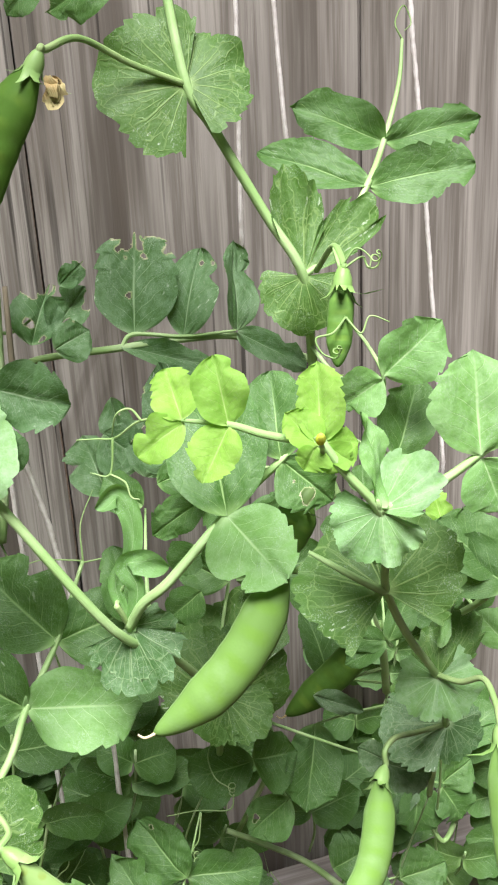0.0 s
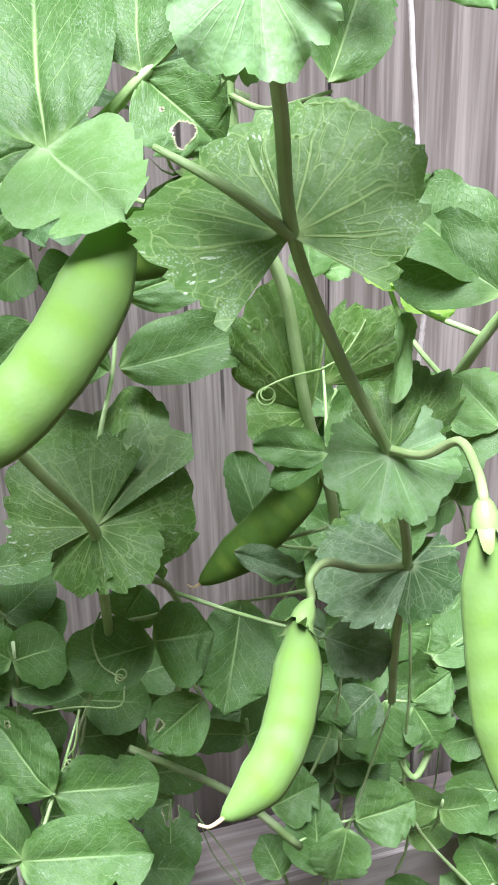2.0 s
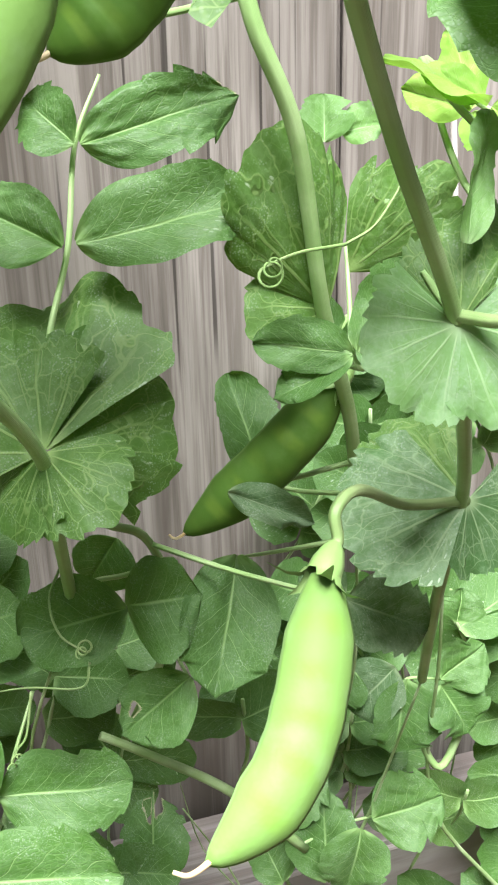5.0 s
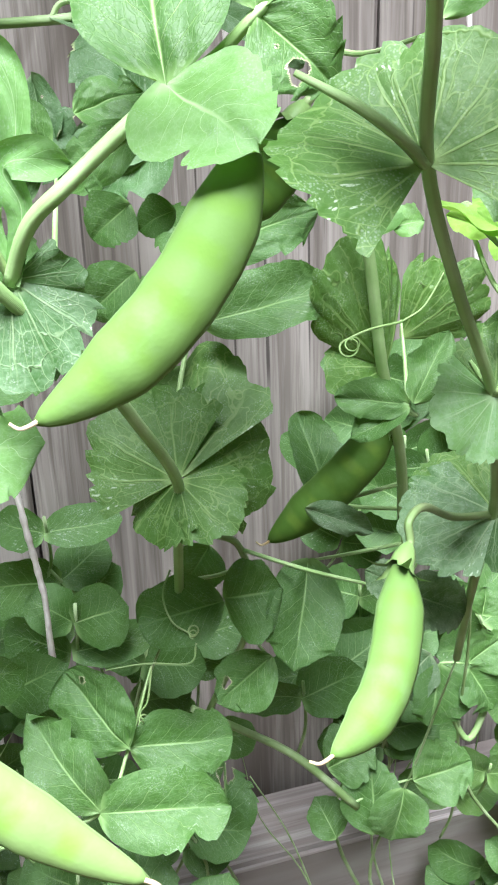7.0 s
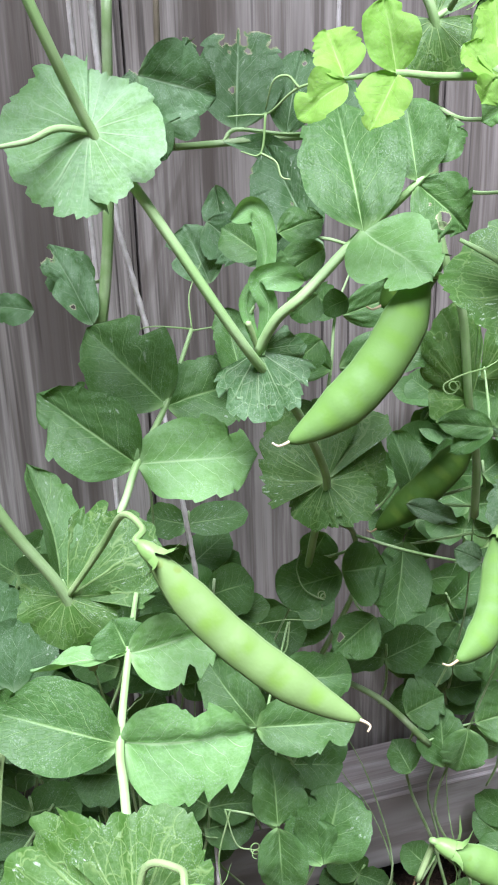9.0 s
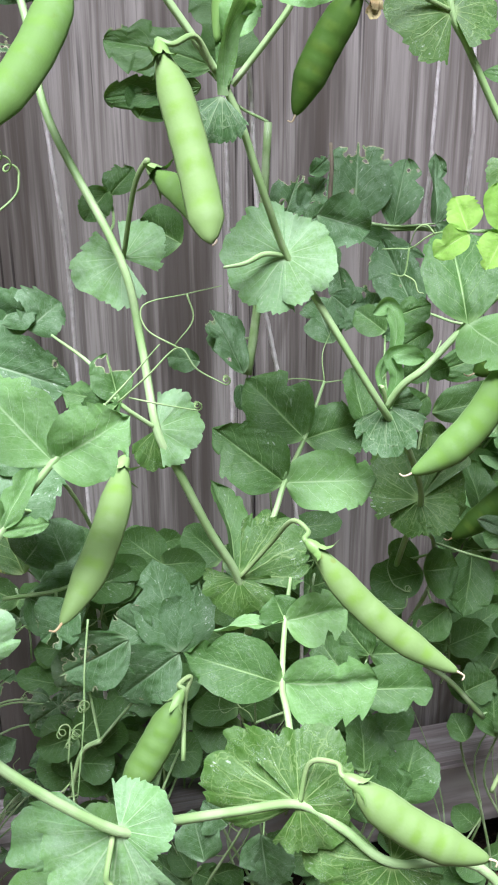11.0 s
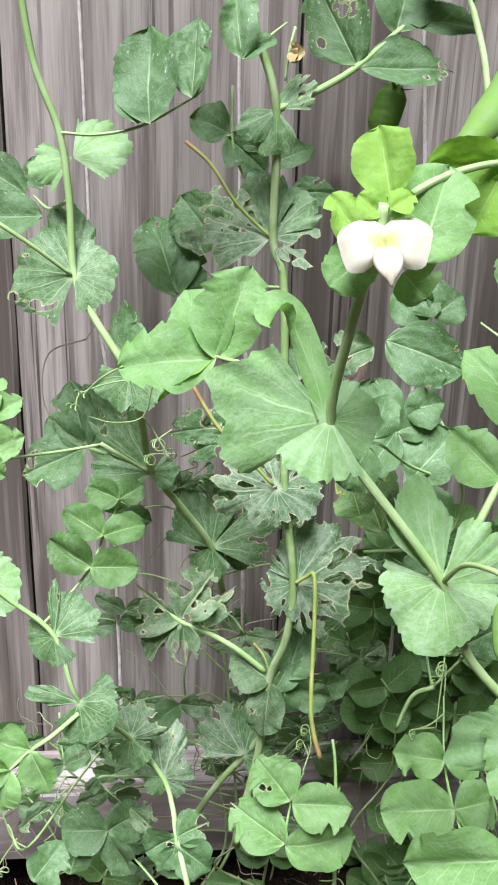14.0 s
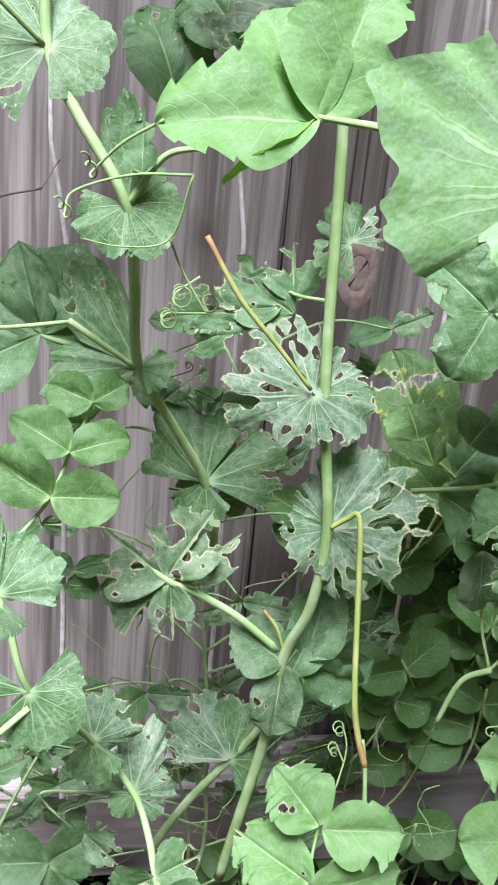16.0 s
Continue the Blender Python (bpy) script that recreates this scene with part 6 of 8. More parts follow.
v = vine("old thick pea vine with torn grey-green stipules and dry stalks", -0.19, 0.47)
stem(v, ((-0.2407, 0.3761, 0.8296), (-0.2379, 0.3759, 0.8162), (-0.2319, 0.3686, 0.7799), (-0.2199, 0.3655, 0.7397), (-0.2192, 0.3669, 0.6719), (-0.2127, 0.3610, 0.6448), (-0.2096, 0.3486, 0.5342), (-0.2026, 0.3413, 0.4705), (-0.2060, 0.3389, 0.4303), (-0.2139, 0.3449, 0.3994), (-0.2182, 0.3471, 0.3484), (-0.2259, 0.3498, 0.2980), (-0.2319, 0.3544, 0.2529),), 2.77, 'o')
shade_crown(v, (-0.2407, 0.3761, 0.8296), (-0.2700, 0.2900, 1.1900), 4, 12)
a = leaf(v, ((-0.2199, 0.3655, 0.7397), (-0.1943, 0.3778, 0.7510), (-0.1736, 0.3907, 0.7623), (-0.1496, 0.4008, 0.7814), (-0.1353, 0.4083, 0.7909),), 2.07)
leaflet(a, (-0.1736, 0.3909, 0.7629), (-0.1951, 0.4095, 0.8042), 36.3, tone='b', chew=0.05, seed=122)
leaflet(a, (-0.1512, 0.4004, 0.7799), (-0.1423, 0.4114, 0.8105), 32.7, roll=15, tone='b', seed=183)
leaflet(a, (-0.1720, 0.3901, 0.7614), (-0.1193, 0.3868, 0.7683), 30.8, tone='b', chew=0.04, seed=195)
leaflet(a, (-0.1430, 0.4013, 0.7846), (-0.1012, 0.3990, 0.7908), 21.6, tone='b', seed=367)
tendril(a, ((-0.1363, 0.4030, 0.7908), (-0.1261, 0.4090, 0.8092), (-0.1274, 0.4151, 0.8244),), 1.5)
pod(v, (-0.1390, 0.4427, 0.7535), (-0.1511, 0.4314, 0.7211), 18.6, 0.0, 'd', ((-0.1361, 0.4136, 0.7628),), hook=False)
stipule(v, (-0.2199, 0.3655, 0.7397), (-0.2000, 0.3701, 0.7572), spread=40, side=0.6, tone='b', chew=0.12, seed=344)
stipule(v, (-0.2199, 0.3655, 0.7397), (-0.2273, 0.3582, 0.7189), spread=60, side=0.7, tone='b', seed=515)
stipule(v, (-0.2199, 0.3655, 0.7397), (-0.2395, 0.3629, 0.7275), spread=45, side=0.6, tone='b', seed=544)
stem(v, ((-0.2159, 0.3653, 0.7543), (-0.2144, 0.3655, 0.7688), (-0.2111, 0.3696, 0.7803),), 0.84, 'g')
withered_flower(v, (-0.2116, 0.3630, 0.7717))
a = leaf(v, ((-0.2289, 0.3678, 0.7699), (-0.2299, 0.3585, 0.7668), (-0.2310, 0.3372, 0.7717), (-0.2179, 0.3503, 0.7815),), 0.86)
leaflet(a, (-0.2433, 0.3084, 0.7637), (-0.2466, 0.3208, 0.7943), 19.2, tone='b', seed=899)
leaflet(a, (-0.2433, 0.3084, 0.7637), (-0.2281, 0.3110, 0.7747), 11.0, tone='b', cup=0.5, seed=752)
stipule(v, (-0.2205, 0.3674, 0.6728), (-0.2709, 0.3755, 0.6786), spread=58, side=0.7, tone='o', chew=0.2, seed=795)
stipule(v, (-0.2205, 0.3674, 0.6728), (-0.1919, 0.3634, 0.6708), spread=70, side=0.8, tone='o', chew=0.23, seed=344)
stipule(v, (-0.2204, 0.3694, 0.6724), (-0.2293, 0.3838, 0.7066), spread=45, side=0.7, tone='b', seed=602)
stipule(v, (-0.2204, 0.3694, 0.6724), (-0.2001, 0.3777, 0.6994), spread=40, side=0.7, tone='b', chew=-0.07, seed=738)
stem(v, ((-0.2215, 0.3668, 0.6736), (-0.2398, 0.3702, 0.6908), (-0.2538, 0.3742, 0.7108), (-0.2673, 0.3801, 0.7220),), 1.09, 'd')
stipule(v, (-0.2147, 0.3467, 0.5298), (-0.2654, 0.3586, 0.5392), spread=42, tone='o', chew=0.23, seed=922)
stipule(v, (-0.2147, 0.3467, 0.5298), (-0.1877, 0.3396, 0.5227), spread=66, tone='o', chew=0.12, seed=304)
stipule(v, (-0.2147, 0.3467, 0.5298), (-0.2261, 0.3403, 0.5087), spread=60, tone='o', chew=0.1, seed=770)
stipule(v, (-0.2133, 0.3523, 0.5279), (-0.2299, 0.3671, 0.5588), spread=42, tone='o', chew=0.25, seed=577)
stipule(v, (-0.2133, 0.3523, 0.5279), (-0.2003, 0.3573, 0.5459), spread=40, tone='o', chew=0.15, seed=620)
stem(v, ((-0.2167, 0.3449, 0.5326), (-0.2332, 0.3451, 0.5512), (-0.2502, 0.3465, 0.5700), (-0.2644, 0.3523, 0.5928),), 1.18, 'd')
stipule(v, (-0.2001, 0.3680, 0.5897), (-0.2157, 0.3671, 0.5812), spread=70, side=0.7, tone='b', chew=0.18, seed=39)
stipule(v, (-0.2002, 0.3685, 0.5910), (-0.1780, 0.3694, 0.6025), spread=40, side=0.6, tone='o', chew=0.23, seed=698)
stipule(v, (-0.2001, 0.3680, 0.5897), (-0.2084, 0.3759, 0.6064), spread=50, side=0.7, tone='b', seed=492)
a = leaf(v, ((-0.2106, 0.3525, 0.5688), (-0.2198, 0.3787, 0.5651), (-0.2291, 0.3929, 0.5694),), 0.86)
leaflet(a, (-0.2189, 0.3794, 0.5560), (-0.2523, 0.3920, 0.5742), 30.5, tone='b', chew=0.22, seed=201)
leaflet(a, (-0.2190, 0.3815, 0.5611), (-0.2196, 0.3917, 0.5869), 27.8, tone='b', chew=0.2, seed=746)
leaflet(a, (-0.2244, 0.3812, 0.5581), (-0.2793, 0.3874, 0.5515), 25.0, tone='b', chew=0.23, seed=614)
leaflet(a, (-0.2408, 0.3803, 0.5492), (-0.2707, 0.3802, 0.5367), 19.4, tone='b', chew=0.2, seed=180)
stipule(v, (-0.2003, 0.3427, 0.4678), (-0.1497, 0.3396, 0.4806), spread=55, side=0.78, tone='o', chew=0.2, seed=373)
stipule(v, (-0.2003, 0.3427, 0.4678), (-0.2165, 0.3382, 0.4498), spread=72, side=0.78, tone='o', chew=0.1, seed=345)
stipule(v, (-0.2003, 0.3427, 0.4678), (-0.1805, 0.3289, 0.4408), spread=50, side=0.78, tone='o', chew=0.16, seed=499)
stipule(v, (-0.2004, 0.3432, 0.4691), (-0.1818, 0.3535, 0.5028), spread=42, side=0.78, tone='o', chew=0.04, seed=475)
stipule(v, (-0.2004, 0.3432, 0.4691), (-0.2131, 0.3520, 0.4863), spread=35, side=0.78, tone='o', chew=0.06, seed=959)
stem(v, ((-0.2014, 0.3395, 0.4703), (-0.1957, 0.3365, 0.4761), (-0.1915, 0.3325, 0.4787), (-0.1918, 0.3215, 0.4559), (-0.1958, 0.2957, 0.4164), (-0.1943, 0.2887, 0.3993), (-0.1907, 0.2829, 0.3860),), 1.43, 'd')
a = leaf(v, ((-0.2077, 0.3470, 0.4019), (-0.2124, 0.3451, 0.3958), (-0.2170, 0.3432, 0.3896),), 1.15)
leaflet(a, (-0.2133, 0.3452, 0.3957), (-0.2389, 0.3545, 0.4122), 30.2, tone='o', seed=669)
leaflet(a, (-0.2139, 0.3453, 0.3957), (-0.2191, 0.3324, 0.3613), 25.5, tone='o', chew=0.05, seed=41)
leaflet(a, (-0.2044, 0.3438, 0.3947), (-0.1758, 0.3377, 0.3873), 27.1, roll=15, tone='b', seed=876)
leaflet(a, (-0.2107, 0.3426, 0.3899), (-0.1922, 0.3537, 0.4235), 25.5, tone='b', seed=175)
leaflet(a, (-0.2044, 0.3432, 0.3932), (-0.1924, 0.3571, 0.4324), 28.6, tone='b', seed=416)
stem(v, ((-0.2137, 0.3445, 0.3992), (-0.2182, 0.3471, 0.4131), (-0.2246, 0.3509, 0.4210),), 0.84, 'd')
a = leaf(v, ((-0.2170, 0.3487, 0.4009), (-0.2371, 0.3512, 0.4179), (-0.2567, 0.3527, 0.4298), (-0.2710, 0.3528, 0.4370), (-0.2878, 0.3674, 0.4447),), 1.84)
leaflet(a, (-0.2710, 0.3528, 0.4370), (-0.3023, 0.3652, 0.4599), 40.3, tone='o', chew=0.26, seed=852)
leaflet(a, (-0.2711, 0.3533, 0.4384), (-0.2500, 0.3626, 0.4684), 31.0, tone='o', chew=0.26, seed=452)
leaflet(a, (-0.2726, 0.3523, 0.4355), (-0.2944, 0.3459, 0.4126), 24.8, tone='o', chew=0.24, seed=149)
leaflet(a, (-0.2695, 0.3520, 0.4356), (-0.2675, 0.3423, 0.4112), 21.7, tone='o', chew=0.26, seed=381)
leaflet(a, (-0.2629, 0.3549, 0.4339), (-0.2369, 0.3610, 0.4571), 23.4, tone='o', chew=0.25, seed=434)
leaflet(a, (-0.2814, 0.3645, 0.4391), (-0.2904, 0.3562, 0.4151), 22.1, tone='o', chew=0.26, seed=315)
a = leaf(v, ((-0.1722, 0.3123, 0.3119), (-0.1903, 0.3022, 0.3136), (-0.2084, 0.2802, 0.3233), (-0.2056, 0.2875, 0.3512), (-0.1976, 0.2951, 0.3655),), 0.86)
leaflet(a, (-0.2071, 0.2828, 0.3554), (-0.2267, 0.2948, 0.3777), 31.7, tone='l', chew=0.04, seed=136)
leaflet(a, (-0.2057, 0.2822, 0.3542), (-0.1714, 0.2724, 0.3571), 31.6, tone='l', seed=231)
leaflet(a, (-0.2099, 0.2762, 0.3291), (-0.2416, 0.2890, 0.3487), 30.3, tone='l', chew=0.03, seed=167)
leaflet(a, (-0.2098, 0.2757, 0.3278), (-0.1678, 0.2704, 0.3314), 33.0, tone='l', seed=484)
tendril(a, ((-0.1992, 0.2904, 0.3694), (-0.1936, 0.2995, 0.3812), (-0.1938, 0.3078, 0.3883),), 2.5)
tendril(a, ((-0.1954, 0.2961, 0.3773), (-0.1982, 0.3011, 0.3834),), 2.0)
stem(v, ((-0.1736, 0.3313, 0.3596), (-0.1720, 0.3245, 0.3431), (-0.1723, 0.3082, 0.3015), (-0.1734, 0.2953, 0.2682),), 1.26, 'g')
stem(v, ((-0.2068, 0.3812, 0.3376), (-0.2190, 0.3842, 0.3141), (-0.2447, 0.3923, 0.2720), (-0.2648, 0.3992, 0.2285),), 2.52, 'o')
stipule(v, (-0.2259, 0.3822, 0.3070), (-0.2513, 0.3962, 0.3356), spread=55, tone='o', chew=0.1, seed=697)
stipule(v, (-0.2259, 0.3822, 0.3070), (-0.2211, 0.3941, 0.3389), spread=50, side=0.8, tone='b', chew=0.05, seed=5)
stipule(v, (-0.2259, 0.3822, 0.3070), (-0.2045, 0.3776, 0.3015), spread=60, side=0.7, tone='b', chew=-0.02, seed=562)
stem(v, ((-0.2319, 0.3544, 0.2529), (-0.2440, 0.3899, 0.1983), (-0.2026, 0.4134, 0.1438), (-0.1920, 0.4283, 0.0892), (-0.2176, 0.4489, 0.0346), (-0.1900, 0.4850, -0.0200),), 2.16, 'o', 0.3)

v = vine("pea vine with dark mature leaves and snipped stalks", -0.26, 0.46)
stem(v, ((-0.3478, 0.3460, 0.8019), (-0.3465, 0.3460, 0.7874), (-0.3418, 0.3460, 0.7574), (-0.3315, 0.3460, 0.7274), (-0.3278, 0.3453, 0.6947), (-0.3266, 0.3412, 0.6568), (-0.3172, 0.3325, 0.6373), (-0.2982, 0.3238, 0.6065), (-0.2926, 0.3425, 0.5732), (-0.2877, 0.3647, 0.5346), (-0.2696, 0.3822, 0.5019), (-0.2496, 0.3962, 0.4660), (-0.2415, 0.4042, 0.4281),), 2.36, 'g')
shade_crown(v, (-0.3478, 0.3460, 0.8019), (-0.3900, 0.2700, 1.1600), 4, 15)
a = leaf(v, ((-0.3315, 0.3460, 0.7274), (-0.3120, 0.3340, 0.7275), (-0.2893, 0.3264, 0.7327), (-0.2646, 0.3266, 0.7459),), 0.86)
leaflet(a, (-0.2860, 0.3200, 0.7339), (-0.2863, 0.3376, 0.7789), 32.7, tone='b', seed=709)
leaflet(a, (-0.2659, 0.3204, 0.7462), (-0.2636, 0.3346, 0.7832), 24.1, tone='b', chew=-0.03, cup=0.3, seed=309)
leaflet(a, (-0.2917, 0.3206, 0.7338), (-0.2981, 0.3316, 0.7601), 17.1, tone='b', seed=269)
stipule(v, (-0.3265, 0.3400, 0.6565), (-0.3602, 0.3438, 0.6564), spread=72, side=0.85, tone='b', chew=0.06, seed=157)
stipule(v, (-0.3265, 0.3400, 0.6565), (-0.3042, 0.3386, 0.6593), spread=92, side=0.9, tone='b', seed=675)
stipule(v, (-0.3266, 0.3423, 0.6567), (-0.3350, 0.3573, 0.6929), spread=38, side=0.6, tone='b', seed=965)
stem(v, ((-0.3275, 0.3401, 0.6564), (-0.3472, 0.3338, 0.6733), (-0.3649, 0.3350, 0.6851),), 1.23, 't')
a = leaf(v, ((-0.3278, 0.3453, 0.6947), (-0.3408, 0.3705, 0.6862), (-0.3509, 0.3845, 0.6915),), 1.03)
leaflet(a, (-0.3447, 0.3694, 0.6823), (-0.3876, 0.3744, 0.6825), 27.5, tone='b', seed=776)
leaflet(a, (-0.3549, 0.3853, 0.6925), (-0.3885, 0.3967, 0.7119), 25.4, tone='b', seed=426)
leaflet(a, (-0.3456, 0.3855, 0.6955), (-0.3539, 0.3930, 0.7125), 16.1, tone='b', seed=853)
stipule(v, (-0.3255, 0.3477, 0.7154), (-0.2983, 0.3496, 0.7282), spread=60, side=0.7, tone='l', seed=547)
stipule(v, (-0.3255, 0.3477, 0.7154), (-0.3478, 0.3480, 0.7096), spread=45, side=0.8, tone='l', seed=839)
stipule(v, (-0.2982, 0.3238, 0.6065), (-0.3140, 0.3211, 0.5950), spread=62, side=0.85, tone='b', seed=131)
stipule(v, (-0.2982, 0.3238, 0.6065), (-0.2778, 0.3209, 0.6052), spread=85, side=0.9, tone='b', seed=596)
stipule(v, (-0.2981, 0.3267, 0.6059), (-0.2986, 0.3408, 0.6418), spread=24, side=0.5, tone='b', cup=0.3, seed=18)
a = leaf(v, ((-0.2982, 0.3238, 0.6065), (-0.2863, 0.3187, 0.6246), (-0.2737, 0.3083, 0.6295),), 1.38)
leaflet(a, (-0.2937, 0.3171, 0.6184), (-0.2940, 0.3239, 0.6358), 12.5, tone='b', seed=34)
tendril(a, ((-0.2847, 0.2544, 0.6263), (-0.3017, 0.2558, 0.6250), (-0.3176, 0.2555, 0.6196), (-0.3203, 0.2534, 0.6134),), 1.5)
tendril(a, ((-0.2847, 0.2544, 0.6263), (-0.2897, 0.2584, 0.6074), (-0.3033, 0.2587, 0.6042), (-0.3154, 0.2656, 0.6047),))
tendril(a, ((-0.2897, 0.2584, 0.6074), (-0.2845, 0.2644, 0.5966), (-0.2780, 0.2597, 0.5864),), 2.5)
tendril(a, ((-0.2763, 0.2830, 0.5913), (-0.2834, 0.2819, 0.5865),), 3.5)
tendril(a, ((-0.2738, 0.2784, 0.5803), (-0.2856, 0.2795, 0.5797),), 3.0)
stipule(v, (-0.2877, 0.3643, 0.5338), (-0.3190, 0.3826, 0.5714), spread=30, side=0.6, tone='b', chew=-0.02, cup=0.2, seed=487)
stipule(v, (-0.2877, 0.3643, 0.5338), (-0.3285, 0.3653, 0.5242), spread=38, side=0.7, tone='b', chew=-0.07, seed=672)
stipule(v, (-0.2877, 0.3643, 0.5338), (-0.2724, 0.3622, 0.5327), spread=62, side=0.8, tone='b', seed=281)
stem(v, ((-0.2892, 0.3635, 0.5340), (-0.3055, 0.3603, 0.5460), (-0.3171, 0.3595, 0.5542),), 1.33, 'o')
a = leaf(v, ((-0.2874, 0.3690, 0.5321), (-0.3081, 0.3880, 0.5332), (-0.3288, 0.4000, 0.5358),), 1.61)
leaflet(a, (-0.3289, 0.4004, 0.5367), (-0.3412, 0.4168, 0.5752), 31.1, tone='b', chew=-0.07, seed=404)
leaflet(a, (-0.3282, 0.4003, 0.5367), (-0.3125, 0.4144, 0.5773), 32.7, tone='b', seed=686)
leaflet(a, (-0.3288, 0.4000, 0.5358), (-0.3704, 0.3980, 0.5186), 35.8, tone='b', chew=0.05, seed=263)
leaflet(a, (-0.3313, 0.4008, 0.5371), (-0.3548, 0.4092, 0.5518), 21.8, tone='b', seed=910)
leaflet(a, (-0.3282, 0.4000, 0.5358), (-0.3128, 0.3997, 0.5396), 18.7, tone='b', seed=84)
stem(v, ((-0.3486, 0.4078, 0.5443), (-0.3572, 0.4220, 0.5644), (-0.3532, 0.4357, 0.5870), (-0.3298, 0.4415, 0.5947),), 0.56, 'w')
stem(v, ((-0.3298, 0.4415, 0.5947), (-0.3237, 0.4551, 0.6036), (-0.3215, 0.4560, 0.6068),), 0.48, 'w')
stipule(v, (-0.2496, 0.3962, 0.4660), (-0.2665, 0.4109, 0.4988), spread=60, side=0.8, tone='b', seed=796)
stipule(v, (-0.2496, 0.3962, 0.4660), (-0.2129, 0.3999, 0.4863), spread=55, side=0.8, tone='b', chew=0.1, seed=58)
stipule(v, (-0.2496, 0.3962, 0.4660), (-0.2541, 0.3888, 0.4458), spread=60, side=0.85, tone='b', seed=77)
a = leaf(v, ((-0.3498, 0.3083, 0.4640), (-0.3365, 0.3267, 0.4718), (-0.3231, 0.3331, 0.4876), (-0.3157, 0.3427, 0.5033), (-0.3065, 0.3549, 0.5208), (-0.3037, 0.3660, 0.5307),), 0.86)
leaflet(a, (-0.3157, 0.3372, 0.5058), (-0.3396, 0.3450, 0.5188), 21.4, tone='m', seed=595)
leaflet(a, (-0.3157, 0.3372, 0.5058), (-0.2924, 0.3375, 0.5133), 19.1, tone='m', seed=910)
leaflet(a, (-0.3230, 0.3276, 0.4903), (-0.3476, 0.3357, 0.5037), 26.5, tone='m', seed=939)
leaflet(a, (-0.3230, 0.3276, 0.4903), (-0.2958, 0.3249, 0.4912), 23.6, tone='m', seed=185)
leaflet(a, (-0.3066, 0.3494, 0.5230), (-0.3253, 0.3540, 0.5295), 20.5, tone='m', seed=305)
leaflet(a, (-0.3066, 0.3494, 0.5230), (-0.2925, 0.3510, 0.5313), 18.1, tone='m', seed=610)
a = leaf(v, ((-0.2131, 0.3614, 0.6465), (-0.2391, 0.3873, 0.6422), (-0.2650, 0.4012, 0.6460), (-0.2556, 0.3999, 0.6593),), 0.86)
leaflet(a, (-0.2720, 0.3912, 0.6349), (-0.2871, 0.4111, 0.6814), 36.9, tone='b', chew=-0.02, seed=54)
leaflet(a, (-0.2682, 0.3906, 0.6345), (-0.2629, 0.4006, 0.6617), 23.1, tone='b', seed=976)
leaflet(a, (-0.2478, 0.3945, 0.6643), (-0.2710, 0.4076, 0.6910), 32.8, tone='b', chew=-0.03, seed=937)
leaflet(a, (-0.2478, 0.3948, 0.6651), (-0.2355, 0.4048, 0.6942), 22.8, tone='b', seed=302)
leaflet(a, (-0.2478, 0.3948, 0.6651), (-0.2607, 0.3983, 0.6702), 20.0, tone='b', chew=0.08, seed=714)
stem(v, ((-0.2376, 0.4485, 0.7503), (-0.2377, 0.4356, 0.7170), (-0.2316, 0.4339, 0.7006), (-0.2199, 0.4304, 0.6814),), 1.02, 'g')
a = leaf(v, ((-0.2378, 0.4377, 0.7226), (-0.2416, 0.4379, 0.7218),), 0.92)
leaflet(a, (-0.2416, 0.4379, 0.7218), (-0.2176, 0.4277, 0.7028), 27.4, tone='b', chew=-0.03, seed=773)
leaflet(a, (-0.2402, 0.4385, 0.7238), (-0.2640, 0.4450, 0.7337), 25.3, tone='b', seed=903)
leaflet(a, (-0.2148, 0.4291, 0.7071), (-0.1883, 0.4307, 0.7191), 17.8, tone='b', seed=276)
leaflet(a, (-0.2164, 0.4325, 0.7154), (-0.2285, 0.4401, 0.7314), 23.8, tone='b', chew=-0.03, seed=241)
leaflet(a, (-0.2041, 0.4216, 0.6911), (-0.1760, 0.4190, 0.6926), 19.3, tone='b', chew=-0.07, seed=805)
a = leaf(v, ((-0.3164, 0.3595, 0.5537), (-0.3481, 0.3467, 0.5533), (-0.3798, 0.3218, 0.5610), (-0.3742, 0.3288, 0.5806), (-0.3714, 0.3342, 0.5953),), 0.86)
leaflet(a, (-0.3729, 0.3236, 0.5843), (-0.3686, 0.3308, 0.6040), 14.8, tone='l', seed=825)
leaflet(a, (-0.3716, 0.3232, 0.5836), (-0.3547, 0.3253, 0.5940), 15.9, tone='l', seed=789)
leaflet(a, (-0.3777, 0.3168, 0.5654), (-0.3544, 0.3178, 0.5750), 20.0, tone='l', seed=162)
leaflet(a, (-0.3777, 0.3168, 0.5654), (-0.3881, 0.3224, 0.5768), 17.9, tone='l', seed=902)
leaflet(a, (-0.3789, 0.3159, 0.5630), (-0.3648, 0.3109, 0.5542), 17.9, tone='l', seed=700)
stem(v, ((-0.2415, 0.4042, 0.4281), (-0.2672, 0.4297, 0.3385), (-0.2440, 0.4433, 0.2489), (-0.2328, 0.4483, 0.1593), (-0.2702, 0.4589, 0.0696), (-0.2600, 0.4850, -0.0200),), 1.56, 'o', 0.3)

